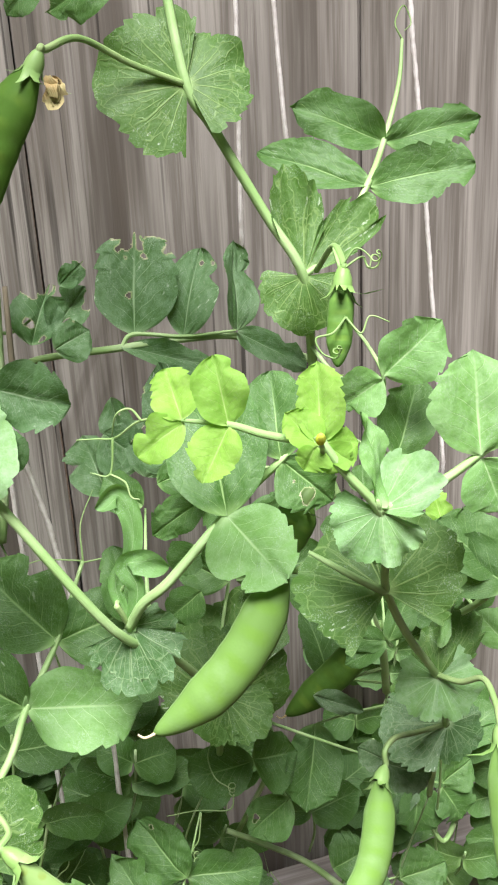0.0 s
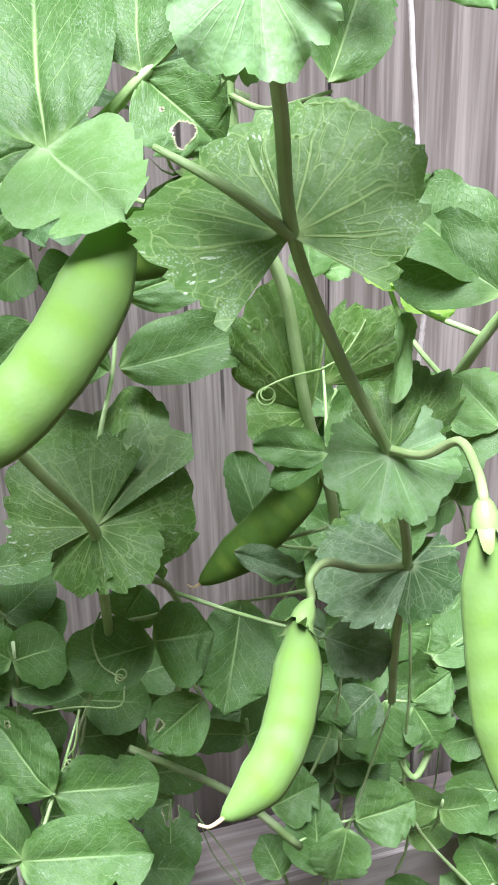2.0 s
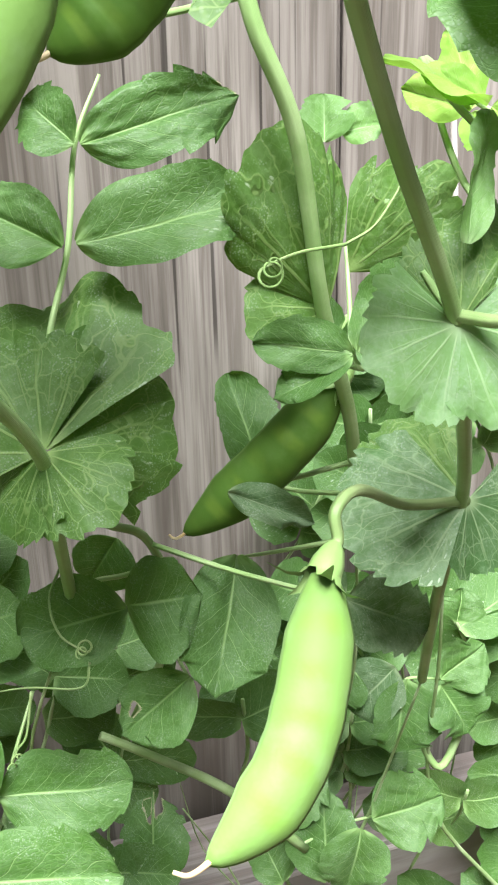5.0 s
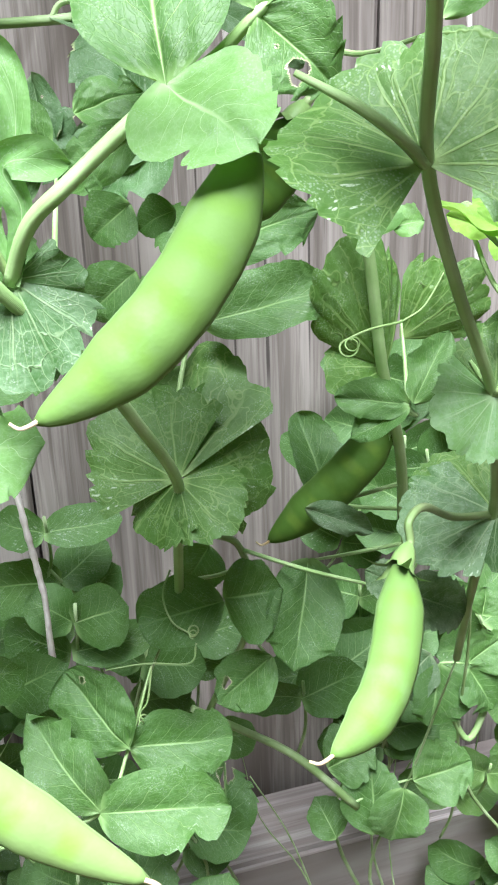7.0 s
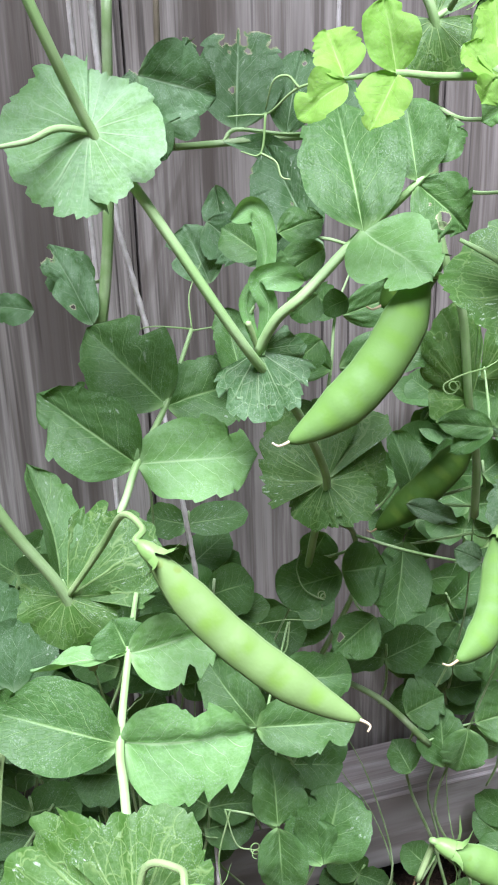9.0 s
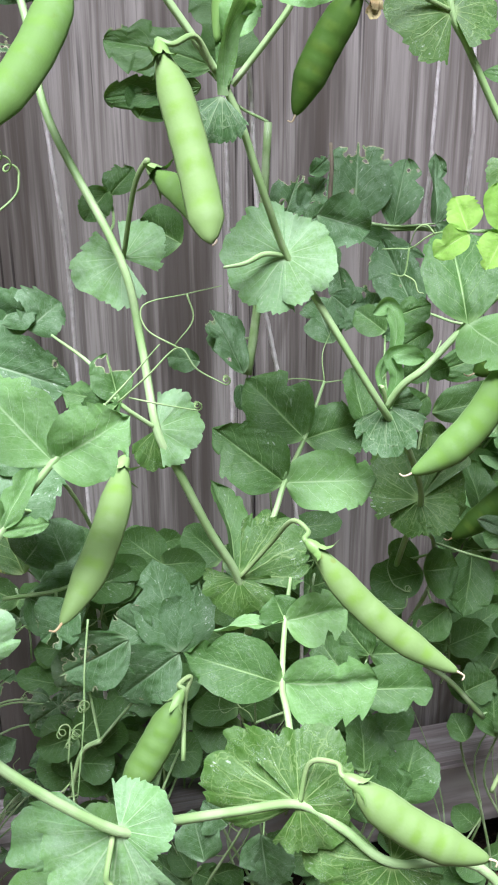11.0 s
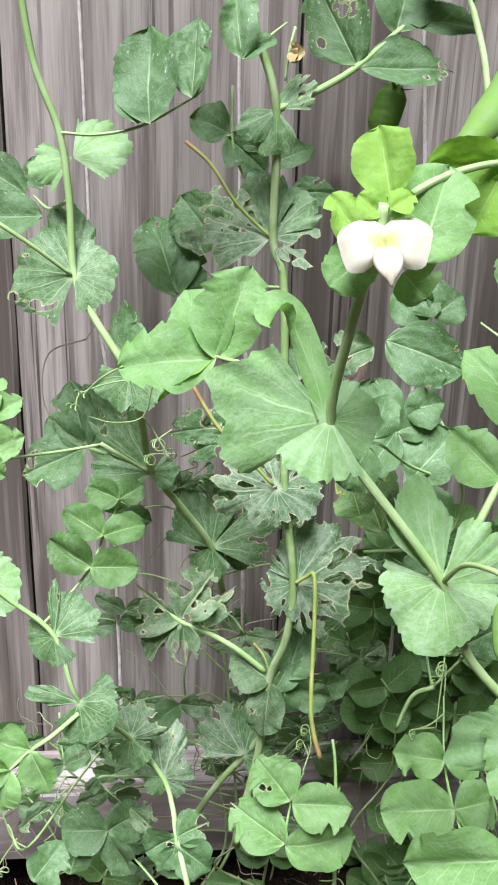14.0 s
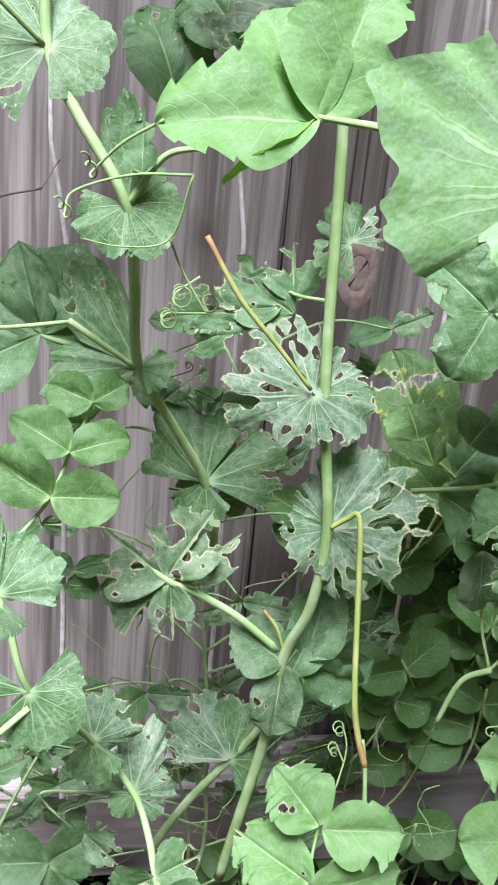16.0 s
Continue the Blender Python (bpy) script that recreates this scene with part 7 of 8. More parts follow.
v = vine("low pea vine with small blue-green leaves", -0.26, 0.36)
stem(v, ((-0.3976, 0.3147, 0.5128), (-0.3708, 0.3110, 0.4835), (-0.3428, 0.3074, 0.4575), (-0.3302, 0.3011, 0.4174), (-0.3026, 0.3302, 0.3671), (-0.2826, 0.3305, 0.3350), (-0.2765, 0.3166, 0.3233), (-0.2742, 0.2986, 0.3165), (-0.2673, 0.2751, 0.2970),), 1.84, 'g')
stipule(v, (-0.3857, 0.3139, 0.4865), (-0.3610, 0.3121, 0.4891), spread=80, side=0.85, tone='l', seed=783)
stipule(v, (-0.3428, 0.3074, 0.4575), (-0.3233, 0.3126, 0.4766), spread=55, side=0.8, tone='b', seed=932)
stipule(v, (-0.3428, 0.3074, 0.4575), (-0.3550, 0.3040, 0.4453), spread=95, side=0.95, tone='b', seed=180)
stipule(v, (-0.3428, 0.3074, 0.4575), (-0.3446, 0.3186, 0.4857), spread=18, side=0.4, tone='b', chew=-0.02, seed=894)
stipule(v, (-0.3302, 0.2992, 0.4181), (-0.3131, 0.2912, 0.4025), spread=95, side=0.9, tone='b', seed=461)
stipule(v, (-0.3302, 0.2992, 0.4181), (-0.3610, 0.3043, 0.4223), spread=22, side=0.5, tone='b', seed=363)
a = leaf(v, ((-0.3301, 0.2969, 0.4121), (-0.3450, 0.2904, 0.4021), (-0.3570, 0.2860, 0.3957), (-0.3686, 0.2790, 0.3882),), 1.38)
leaflet(a, (-0.3570, 0.2860, 0.3957), (-0.3846, 0.2911, 0.4007), 26.3, tone='l', seed=163)
leaflet(a, (-0.3570, 0.2860, 0.3957), (-0.3470, 0.2755, 0.3717), 20.7, tone='l', seed=32)
leaflet(a, (-0.3681, 0.2789, 0.3882), (-0.3778, 0.2709, 0.3648), 23.3, tone='l', seed=388)
leaflet(a, (-0.3681, 0.2789, 0.3882), (-0.3877, 0.2812, 0.3884), 21.9, tone='l', seed=672)
stipule(v, (-0.3026, 0.3302, 0.3671), (-0.2887, 0.3361, 0.3863), spread=60, side=0.8, tone='o', chew=0.12, seed=480)
stipule(v, (-0.3026, 0.3302, 0.3671), (-0.3026, 0.3227, 0.3480), spread=60, side=0.8, tone='b', chew=0.04, seed=764)
stipule(v, (-0.3026, 0.3318, 0.3658), (-0.3180, 0.3388, 0.3792), spread=50, side=0.7, tone='b', seed=127)
stipule(v, (-0.2826, 0.3305, 0.3350), (-0.2629, 0.3287, 0.3361), spread=60, side=0.8, tone='o', chew=0.12, seed=760)
stipule(v, (-0.2826, 0.3305, 0.3350), (-0.2926, 0.3282, 0.3262), spread=50, side=0.8, tone='b', seed=356)
stipule(v, (-0.2824, 0.3337, 0.3323), (-0.2765, 0.3460, 0.3655), spread=35, side=0.6, tone='o', chew=0.06, seed=115)
a = leaf(v, ((-0.2749, 0.2971, 0.3180), (-0.2744, 0.2932, 0.3139),), 1.03)
leaflet(a, (-0.2749, 0.2971, 0.3180), (-0.2938, 0.2949, 0.3071), 28.9, tone='b', chew=0.06, seed=547)
leaflet(a, (-0.2743, 0.2970, 0.3180), (-0.2548, 0.2983, 0.3270), 22.8, tone='b', chew=0.14, seed=195)
leaflet(a, (-0.2729, 0.2931, 0.3140), (-0.2530, 0.2852, 0.2995), 27.3, tone='b', seed=704)
leaflet(a, (-0.2750, 0.2938, 0.3153), (-0.2801, 0.2860, 0.2938), 21.2, tone='b', seed=389)
a = leaf(v, ((-0.2772, 0.3289, 0.2296), (-0.2995, 0.3554, 0.2388), (-0.3217, 0.3699, 0.2560), (-0.3106, 0.3739, 0.2722),), 0.86)
leaflet(a, (-0.3216, 0.3652, 0.2605), (-0.3551, 0.3683, 0.2588), 35.2, tone='b', seed=972)
leaflet(a, (-0.3216, 0.3652, 0.2605), (-0.2914, 0.3679, 0.2762), 31.6, tone='b', chew=0.08, seed=784)
leaflet(a, (-0.3208, 0.3645, 0.2589), (-0.3071, 0.3517, 0.2302), 26.4, tone='b', seed=915)
leaflet(a, (-0.3486, 0.3599, 0.2281), (-0.3420, 0.3683, 0.2515), 24.8, tone='b', seed=288)
a = leaf(v, ((-0.3170, 0.4750, 0.2639), (-0.3378, 0.3475, 0.3218), (-0.3548, 0.2431, 0.3666), (-0.3653, 0.2487, 0.3781),), 0.86)
leaflet(a, (-0.3514, 0.2316, 0.3547), (-0.3364, 0.2371, 0.3734), 21.7, tone='b', seed=118)
tendril(a, ((-0.3542, 0.2383, 0.3712), (-0.3619, 0.2409, 0.3756), (-0.3659, 0.2450, 0.3849),), 1.8)
tendril(a, ((-0.3594, 0.2407, 0.3757), (-0.3668, 0.2376, 0.3658), (-0.3698, 0.2356, 0.3597), (-0.3655, 0.2347, 0.3587),), 2.2)
a = leaf(v, ((-0.2826, 0.3305, 0.3350), (-0.3044, 0.3507, 0.3195), (-0.3261, 0.3588, 0.3120), (-0.3108, 0.3513, 0.2971),), 0.86, 'o')
leaflet(a, (-0.3260, 0.3540, 0.3161), (-0.3341, 0.3511, 0.3064), 10.0, tone='o', chew=0.2, seed=335)
leaflet(a, (-0.3175, 0.3495, 0.3073), (-0.3011, 0.3504, 0.3144), 10.0, tone='o', chew=0.2, seed=671)
leaflet(a, (-0.3041, 0.3447, 0.2987), (-0.2873, 0.3370, 0.2840), 16.7, tone='o', chew=0.25, seed=296)
stem(v, ((-0.2673, 0.2751, 0.2970), (-0.2770, 0.3264, 0.2336), (-0.2804, 0.3658, 0.1702), (-0.2446, 0.3966, 0.1068), (-0.2539, 0.4330, 0.0434), (-0.2600, 0.4850, -0.0200),), 1.56, 'o', 0.3)

v = vine("pea vine low behind with yellow-edged leaves", -0.10, 0.48)
a = leaf(v, ((-0.1377, 0.3642, 0.4789), (-0.1344, 0.3755, 0.4750), (-0.1310, 0.3748, 0.4790), (-0.1391, 0.3831, 0.4840),), 0.86)
leaflet(a, (-0.1410, 0.3772, 0.4849), (-0.1626, 0.3994, 0.5355), 43.4, chew=0.04, tone='s', seed=302)
leaflet(a, (-0.1408, 0.3680, 0.4751), (-0.1120, 0.3583, 0.4589), 35.0, tone='b', chew=0.08, seed=324)
leaflet(a, (-0.1330, 0.3701, 0.4830), (-0.1112, 0.3762, 0.5049), 28.6, tone='b', seed=236)
a = leaf(v, ((-0.1265, 0.3173, 0.5488), (-0.1491, 0.3018, 0.5632), (-0.1717, 0.2742, 0.5856), (-0.1777, 0.2754, 0.5861),), 0.86)
leaflet(a, (-0.1801, 0.2698, 0.5875), (-0.1982, 0.2785, 0.6021), 24.6, tone='b', chew=-0.05, seed=549)
leaflet(a, (-0.1794, 0.2695, 0.5869), (-0.1906, 0.2631, 0.5662), 22.5, tone='b', seed=50)
leaflet(a, (-0.1763, 0.2705, 0.5908), (-0.1704, 0.2775, 0.6111), 19.3, tone='b', seed=1)
a = leaf(v, ((-0.1078, 0.3436, 0.3883), (-0.1102, 0.3568, 0.4081), (-0.1127, 0.3580, 0.4358),), 0.86)
leaflet(a, (-0.1168, 0.3570, 0.4482), (-0.1177, 0.3457, 0.4190), 26.8, tone='o', seed=466)
stem(v, ((-0.1263, 0.3524, 0.3497), (-0.1181, 0.3508, 0.3767), (-0.1071, 0.3431, 0.3891),), 1.64, 'g')
stem(v, ((-0.1265, 0.3173, 0.5488), (-0.1165, 0.3205, 0.5627), (-0.1003, 0.3502, 0.5086), (-0.1173, 0.3558, 0.4853), (-0.1536, 0.3708, 0.4740),), 1.23, 'g')
a = leaf(v, ((-0.0420, 0.4750, 0.2462), (-0.0823, 0.3371, 0.3131), (-0.1153, 0.2242, 0.3653), (-0.1232, 0.2391, 0.3845), (-0.1262, 0.2548, 0.4043), (-0.1258, 0.2696, 0.4368),), 0.86)
leaflet(a, (-0.1276, 0.2500, 0.4083), (-0.1554, 0.2540, 0.4103), 26.7, tone='l', seed=227)
leaflet(a, (-0.1276, 0.2500, 0.4083), (-0.1035, 0.2486, 0.4117), 26.7, tone='l', seed=688)
leaflet(a, (-0.1247, 0.2345, 0.3888), (-0.1638, 0.2374, 0.3849), 36.0, tone='l', seed=393)
leaflet(a, (-0.1247, 0.2345, 0.3888), (-0.1028, 0.2337, 0.3931), 30.6, tone='l', seed=39)
tendril(a, ((-0.1272, 0.2647, 0.4405), (-0.1247, 0.2747, 0.4528),), 2.5)
tendril(a, ((-0.1275, 0.2612, 0.4313), (-0.1357, 0.2597, 0.4251), (-0.1456, 0.2596, 0.4219),), 1.5)
a = leaf(v, ((-0.0341, 0.4750, 0.2834), (-0.0849, 0.3013, 0.3656), (-0.1264, 0.1591, 0.4303),), 0.86)
leaflet(a, (-0.1281, 0.1546, 0.4349), (-0.1736, 0.1561, 0.4254), 40.2, tone='l', seed=490)
leaflet(a, (-0.1281, 0.1544, 0.4344), (-0.1005, 0.1468, 0.4228), 34.8, tone='l', seed=64)
a = leaf(v, ((-0.1215, 0.3189, 0.5557), (-0.1360, 0.3311, 0.5605), (-0.1504, 0.3312, 0.5732), (-0.1617, 0.3396, 0.5774),), 0.86)
leaflet(a, (-0.1515, 0.3257, 0.5754), (-0.1762, 0.3368, 0.5965), 31.4, tone='b', seed=436)
leaflet(a, (-0.1515, 0.3251, 0.5738), (-0.1709, 0.3170, 0.5474), 26.4, tone='b', seed=692)
leaflet(a, (-0.1505, 0.3250, 0.5738), (-0.1307, 0.3253, 0.5803), 19.8, tone='b', seed=555)
leaflet(a, (-0.1446, 0.3142, 0.5478), (-0.1177, 0.3221, 0.5759), 33.0, tone='b', seed=242)
leaflet(a, (-0.1470, 0.3289, 0.5847), (-0.1239, 0.3282, 0.5897), 23.1, tone='b', seed=955)
a = leaf(v, ((-0.1165, 0.3205, 0.5627), (-0.1280, 0.3458, 0.5858), (-0.1394, 0.3590, 0.6169), (-0.1505, 0.3640, 0.6155),), 0.86)
leaflet(a, (-0.1532, 0.3585, 0.6172), (-0.1090, 0.3380, 0.6053), 37.0, tone='b', chew=-0.02, seed=903)
leaflet(a, (-0.1394, 0.3632, 0.6332), (-0.1255, 0.3673, 0.6477), 27.1, tone='b', seed=854)
leaflet(a, (-0.1260, 0.3605, 0.6303), (-0.1088, 0.3636, 0.6432), 30.5, tone='b', seed=994)
leaflet(a, (-0.1492, 0.3680, 0.6425), (-0.1260, 0.3605, 0.6303), 27.1, tone='b', seed=641)
leaflet(a, (-0.1601, 0.3580, 0.6139), (-0.1907, 0.3564, 0.6008), 27.1, tone='o', chew=0.25, seed=97)
a = leaf(v, ((0.0032, 0.4136, 0.6031), (-0.0002, 0.4264, 0.5990), (-0.0036, 0.4272, 0.6030),), 0.86)
leaflet(a, (-0.0060, 0.4178, 0.5947), (-0.0184, 0.4273, 0.6113), 25.0, tone='b', seed=719)
leaflet(a, (0.0523, 0.4162, 0.6245), (0.0685, 0.4071, 0.6112), 28.6, tone='b', chew=0.05, seed=316)
leaflet(a, (0.0679, 0.4046, 0.6045), (0.0808, 0.4122, 0.6311), 32.1, tone='b', chew=0.08, seed=531)
leaflet(a, (0.0500, 0.4061, 0.5979), (0.0419, 0.4186, 0.6245), 25.0, tone='b', seed=881)
a = leaf(v, ((-0.1078, 0.3436, 0.3883), (-0.0835, 0.3508, 0.4099), (-0.0592, 0.3461, 0.4394), (-0.0718, 0.3513, 0.4424),), 0.86)
leaflet(a, (-0.0601, 0.3410, 0.4428), (-0.0704, 0.3626, 0.4909), 37.6, tone='b', seed=306)
leaflet(a, (-0.0601, 0.3410, 0.4428), (-0.0466, 0.3520, 0.4781), 34.1, tone='b', seed=293)
leaflet(a, (-0.0602, 0.3406, 0.4415), (-0.0953, 0.3392, 0.4177), 37.6, tone='b', chew=-0.02, seed=947)
leaflet(a, (-0.0757, 0.3482, 0.4490), (-0.0945, 0.3577, 0.4617), 30.8, tone='b', chew=0.05, seed=650)
a = leaf(v, ((-0.1241, 0.3586, 0.4832), (-0.1250, 0.3549, 0.4762), (-0.1258, 0.3392, 0.4772),), 0.86)
leaflet(a, (-0.1393, 0.3477, 0.5074), (-0.1288, 0.3501, 0.5194), 28.9, tone='o', seed=255)
leaflet(a, (-0.1174, 0.3426, 0.5074), (-0.1249, 0.3528, 0.5283), 25.7, tone='b', seed=595)
leaflet(a, (-0.1133, 0.3321, 0.4834), (-0.1365, 0.3315, 0.4685), 28.9, tone='b', chew=0.1, seed=228)
leaflet(a, (-0.0896, 0.3206, 0.4684), (-0.1290, 0.3214, 0.4475), 35.3, tone='b', chew=0.08, seed=907)
leaflet(a, (-0.1612, 0.3528, 0.5074), (-0.1661, 0.3599, 0.5224), 25.7, chew=-0.02, tone='s', seed=840)
a = leaf(v, ((0.0297, 0.4750, 0.2493), (-0.0028, 0.3638, 0.3048), (-0.0294, 0.2728, 0.3476),), 0.86)
leaflet(a, (-0.0299, 0.2720, 0.3673), (-0.0296, 0.2592, 0.3356), 30.8, tone='b', chew=0.03, seed=882)
leaflet(a, (-0.0469, 0.2777, 0.3718), (-0.0585, 0.2852, 0.3840), 22.7, tone='b', chew=-0.03, seed=354)
leaflet(a, (-0.0608, 0.2753, 0.3522), (-0.0650, 0.2860, 0.3765), 26.0, tone='b', seed=796)
a = leaf(v, ((-0.1100, 0.3180, 0.4858), (-0.1143, 0.3091, 0.4610), (-0.1170, 0.3004, 0.4376), (-0.1241, 0.2811, 0.4046),), 0.6)
tendril(a, ((-0.1168, 0.3015, 0.4406), (-0.1139, 0.3003, 0.4447),), 2.6)
tendril(a, ((-0.1172, 0.2999, 0.4362), (-0.1208, 0.2984, 0.4360),), 2.8)
tendril(a, ((-0.1177, 0.2976, 0.4303), (-0.1243, 0.2969, 0.4302),), 1.6)
tendril(a, ((-0.1239, 0.2833, 0.4046), (-0.1378, 0.2837, 0.4031),), 1.5)
stem(v, ((-0.1263, 0.3524, 0.3497), (-0.1186, 0.3882, 0.2757), (-0.1376, 0.4122, 0.2018), (-0.1030, 0.4275, 0.1279), (-0.0868, 0.4485, 0.0539), (-0.1000, 0.4850, -0.0200),), 1.56, 'o', 0.3)

v = vine("shaded low pea vine with round dark leaves", 0.10, 0.47)
stem(v, ((0.1003, 0.3733, 0.4822), (0.1143, 0.3850, 0.4670), (0.1245, 0.4071, 0.4220), (0.1051, 0.4210, 0.3641),), 1.64, 'o')
stem(v, ((0.0956, 0.4082, 0.3798), (0.1151, 0.4070, 0.3649), (0.1413, 0.4018, 0.3455), (0.1704, 0.3996, 0.3094),), 2.05, 'o')
a = leaf(v, ((0.1168, 0.3905, 0.4557), (0.1066, 0.3954, 0.4512), (0.0964, 0.3882, 0.4547), (0.1053, 0.3817, 0.4486),), 0.86)
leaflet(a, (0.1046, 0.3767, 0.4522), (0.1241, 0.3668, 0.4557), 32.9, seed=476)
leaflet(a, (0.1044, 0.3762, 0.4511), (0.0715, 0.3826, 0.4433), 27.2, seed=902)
tendril(a, ((0.0866, 0.3867, 0.4625), (0.0823, 0.3824, 0.4551), (0.0837, 0.3760, 0.4469), (0.0895, 0.3703, 0.4433),), 2.2)
tendril(a, ((0.0911, 0.3685, 0.4402), (0.0877, 0.3664, 0.4334), (0.0726, 0.3711, 0.4337), (0.0572, 0.3748, 0.4318),))
a = leaf(v, ((0.1233, 0.4080, 0.4184), (0.1231, 0.3994, 0.4145), (0.1230, 0.3788, 0.4187),), 0.86)
leaflet(a, (0.1224, 0.3743, 0.4233), (0.0987, 0.3738, 0.4066), 24.1, chew=-0.02, seed=395)
leaflet(a, (0.1072, 0.4063, 0.4591), (0.0964, 0.4035, 0.4458), 22.1, chew=-0.02, seed=590)
a = leaf(v, ((-0.0150, 0.3426, 0.3836), (0.0160, 0.3485, 0.3856), (0.0470, 0.3425, 0.3955), (0.0608, 0.3559, 0.4098), (0.0741, 0.3725, 0.4312),), 0.86)
leaflet(a, (0.0602, 0.3510, 0.4138), (0.0963, 0.3411, 0.4150), 27.4, seed=467)
leaflet(a, (0.0602, 0.3510, 0.4138), (0.0399, 0.3673, 0.4381), 27.4, chew=-0.07, seed=410)
leaflet(a, (0.0467, 0.3377, 0.3999), (0.0874, 0.3178, 0.4073), 30.1, seed=762)
leaflet(a, (0.0467, 0.3377, 0.3999), (0.0249, 0.3573, 0.4309), 27.6, seed=733)
tendril(a, ((0.0734, 0.3675, 0.4348), (0.0704, 0.3634, 0.4232), (0.0674, 0.3626, 0.4195),), 1.5)
a = leaf(v, ((0.0821, 0.4213, 0.3220), (0.0713, 0.3925, 0.3183), (0.0605, 0.3518, 0.3225), (0.0489, 0.3575, 0.3284), (0.0348, 0.3628, 0.3316),), 0.86)
leaflet(a, (0.0591, 0.3474, 0.3269), (0.0608, 0.3607, 0.3601), 29.7, seed=338)
leaflet(a, (0.0590, 0.3472, 0.3264), (0.0565, 0.3343, 0.2937), 26.8, seed=253)
leaflet(a, (0.0786, 0.3342, 0.3083), (0.0930, 0.3458, 0.3459), 40.2, seed=212)
leaflet(a, (0.0786, 0.3342, 0.3083), (0.0744, 0.3487, 0.3403), 26.8, chew=-0.03, seed=982)
tendril(a, ((0.0337, 0.3582, 0.3360), (0.0371, 0.3503, 0.3192), (0.0453, 0.3468, 0.3162),), 2.5)
tendril(a, ((0.0365, 0.3574, 0.3359), (0.0278, 0.3507, 0.3140), (0.0269, 0.3441, 0.2974),), 2.0)
a = leaf(v, ((0.1143, 0.3850, 0.4670), (0.1359, 0.3656, 0.4637), (0.1576, 0.3341, 0.4684),), 0.86)
leaflet(a, (0.1554, 0.3294, 0.4717), (0.1764, 0.3198, 0.4644), 21.6, tone='o', seed=248)
leaflet(a, (0.1556, 0.3299, 0.4731), (0.1451, 0.3356, 0.4788), 14.9, tone='o', chew=-0.02, seed=269)
stem(v, ((0.2196, 0.4106, 0.3539), (0.2323, 0.4062, 0.3273), (0.2476, 0.4118, 0.3499),), 1.84, 'g')
a = leaf(v, ((0.1686, 0.3997, 0.3117), (0.1837, 0.4025, 0.3139), (0.1989, 0.3932, 0.3242),), 0.86)
leaflet(a, (0.1944, 0.3889, 0.3268), (0.2219, 0.3840, 0.3342), 31.9, chew=-0.05, seed=76)
leaflet(a, (0.1898, 0.3890, 0.3239), (0.1818, 0.3800, 0.2987), 29.7, seed=132)
leaflet(a, (0.1772, 0.3919, 0.2967), (0.1800, 0.4060, 0.3300), 29.4, seed=223)
leaflet(a, (0.1599, 0.4103, 0.3263), (0.1831, 0.4079, 0.3362), 31.6, chew=-0.02, seed=686)
a = leaf(v, ((0.1014, 0.4444, 0.2777), (0.1076, 0.4449, 0.2757), (0.1139, 0.4335, 0.2816),), 0.86)
leaflet(a, (0.1125, 0.4273, 0.2820), (0.1173, 0.4401, 0.3137), 29.7, chew=0.05, seed=49)
leaflet(a, (0.1648, 0.4111, 0.2807), (0.1583, 0.4210, 0.2984), 21.4, seed=476)
a = leaf(v, ((0.2196, 0.4106, 0.3539), (0.2203, 0.4199, 0.3564), (0.2210, 0.4172, 0.3670), (0.2341, 0.4131, 0.3666),), 0.86)
leaflet(a, (0.2149, 0.4158, 0.3750), (0.1951, 0.4144, 0.3588), 27.1, tone='o', seed=318)
leaflet(a, (0.2186, 0.4128, 0.3707), (0.2099, 0.4024, 0.3418), 29.4, seed=116)
leaflet(a, (0.2315, 0.4088, 0.3704), (0.2507, 0.4085, 0.3824), 24.9, chew=-0.03, seed=156)
leaflet(a, (0.2312, 0.4080, 0.3683), (0.2414, 0.3964, 0.3493), 27.1, seed=524)
leaflet(a, (0.2411, 0.4152, 0.3910), (0.2452, 0.4196, 0.4034), 20.3, chew=-0.03, seed=846)
leaflet(a, (0.1976, 0.4212, 0.3754), (0.1871, 0.4188, 0.3632), 22.6, chew=-0.03, seed=207)
pod(v, (0.1100, 0.3053, 0.6279), (0.0892, 0.3020, 0.6069), 15.5, -3.0, 'd', ((0.1322, 0.3303, 0.6276), (0.1212, 0.3186, 0.6322),))
a = leaf(v, ((0.0465, 0.2966, 0.5833), (0.0510, 0.3238, 0.5975), (0.0556, 0.3389, 0.6196),), 0.86)
leaflet(a, (0.0751, 0.3236, 0.6259), (0.0541, 0.3246, 0.6141), 15.7, chew=-0.05, seed=435)
leaflet(a, (0.0539, 0.3341, 0.6229), (0.0402, 0.3429, 0.6342), 16.0, seed=510)
leaflet(a, (0.0607, 0.3355, 0.6308), (0.0785, 0.3330, 0.6370), 16.0, chew=0.05, seed=16)
leaflet(a, (0.0706, 0.3179, 0.6095), (0.0598, 0.3177, 0.6019), 15.7, seed=992)
leaflet(a, (0.0813, 0.3140, 0.6078), (0.0711, 0.3154, 0.6042), 11.4, seed=168)
leaflet(a, (0.0695, 0.3113, 0.5937), (0.0556, 0.3110, 0.5835), 15.7, seed=413)
a = leaf(v, ((0.0338, 0.2859, 0.6098), (0.0357, 0.2945, 0.6080), (0.0376, 0.2911, 0.6142),), 0.86)
leaflet(a, (0.0437, 0.3326, 0.5732), (0.0421, 0.3454, 0.6020), 17.0, seed=348)
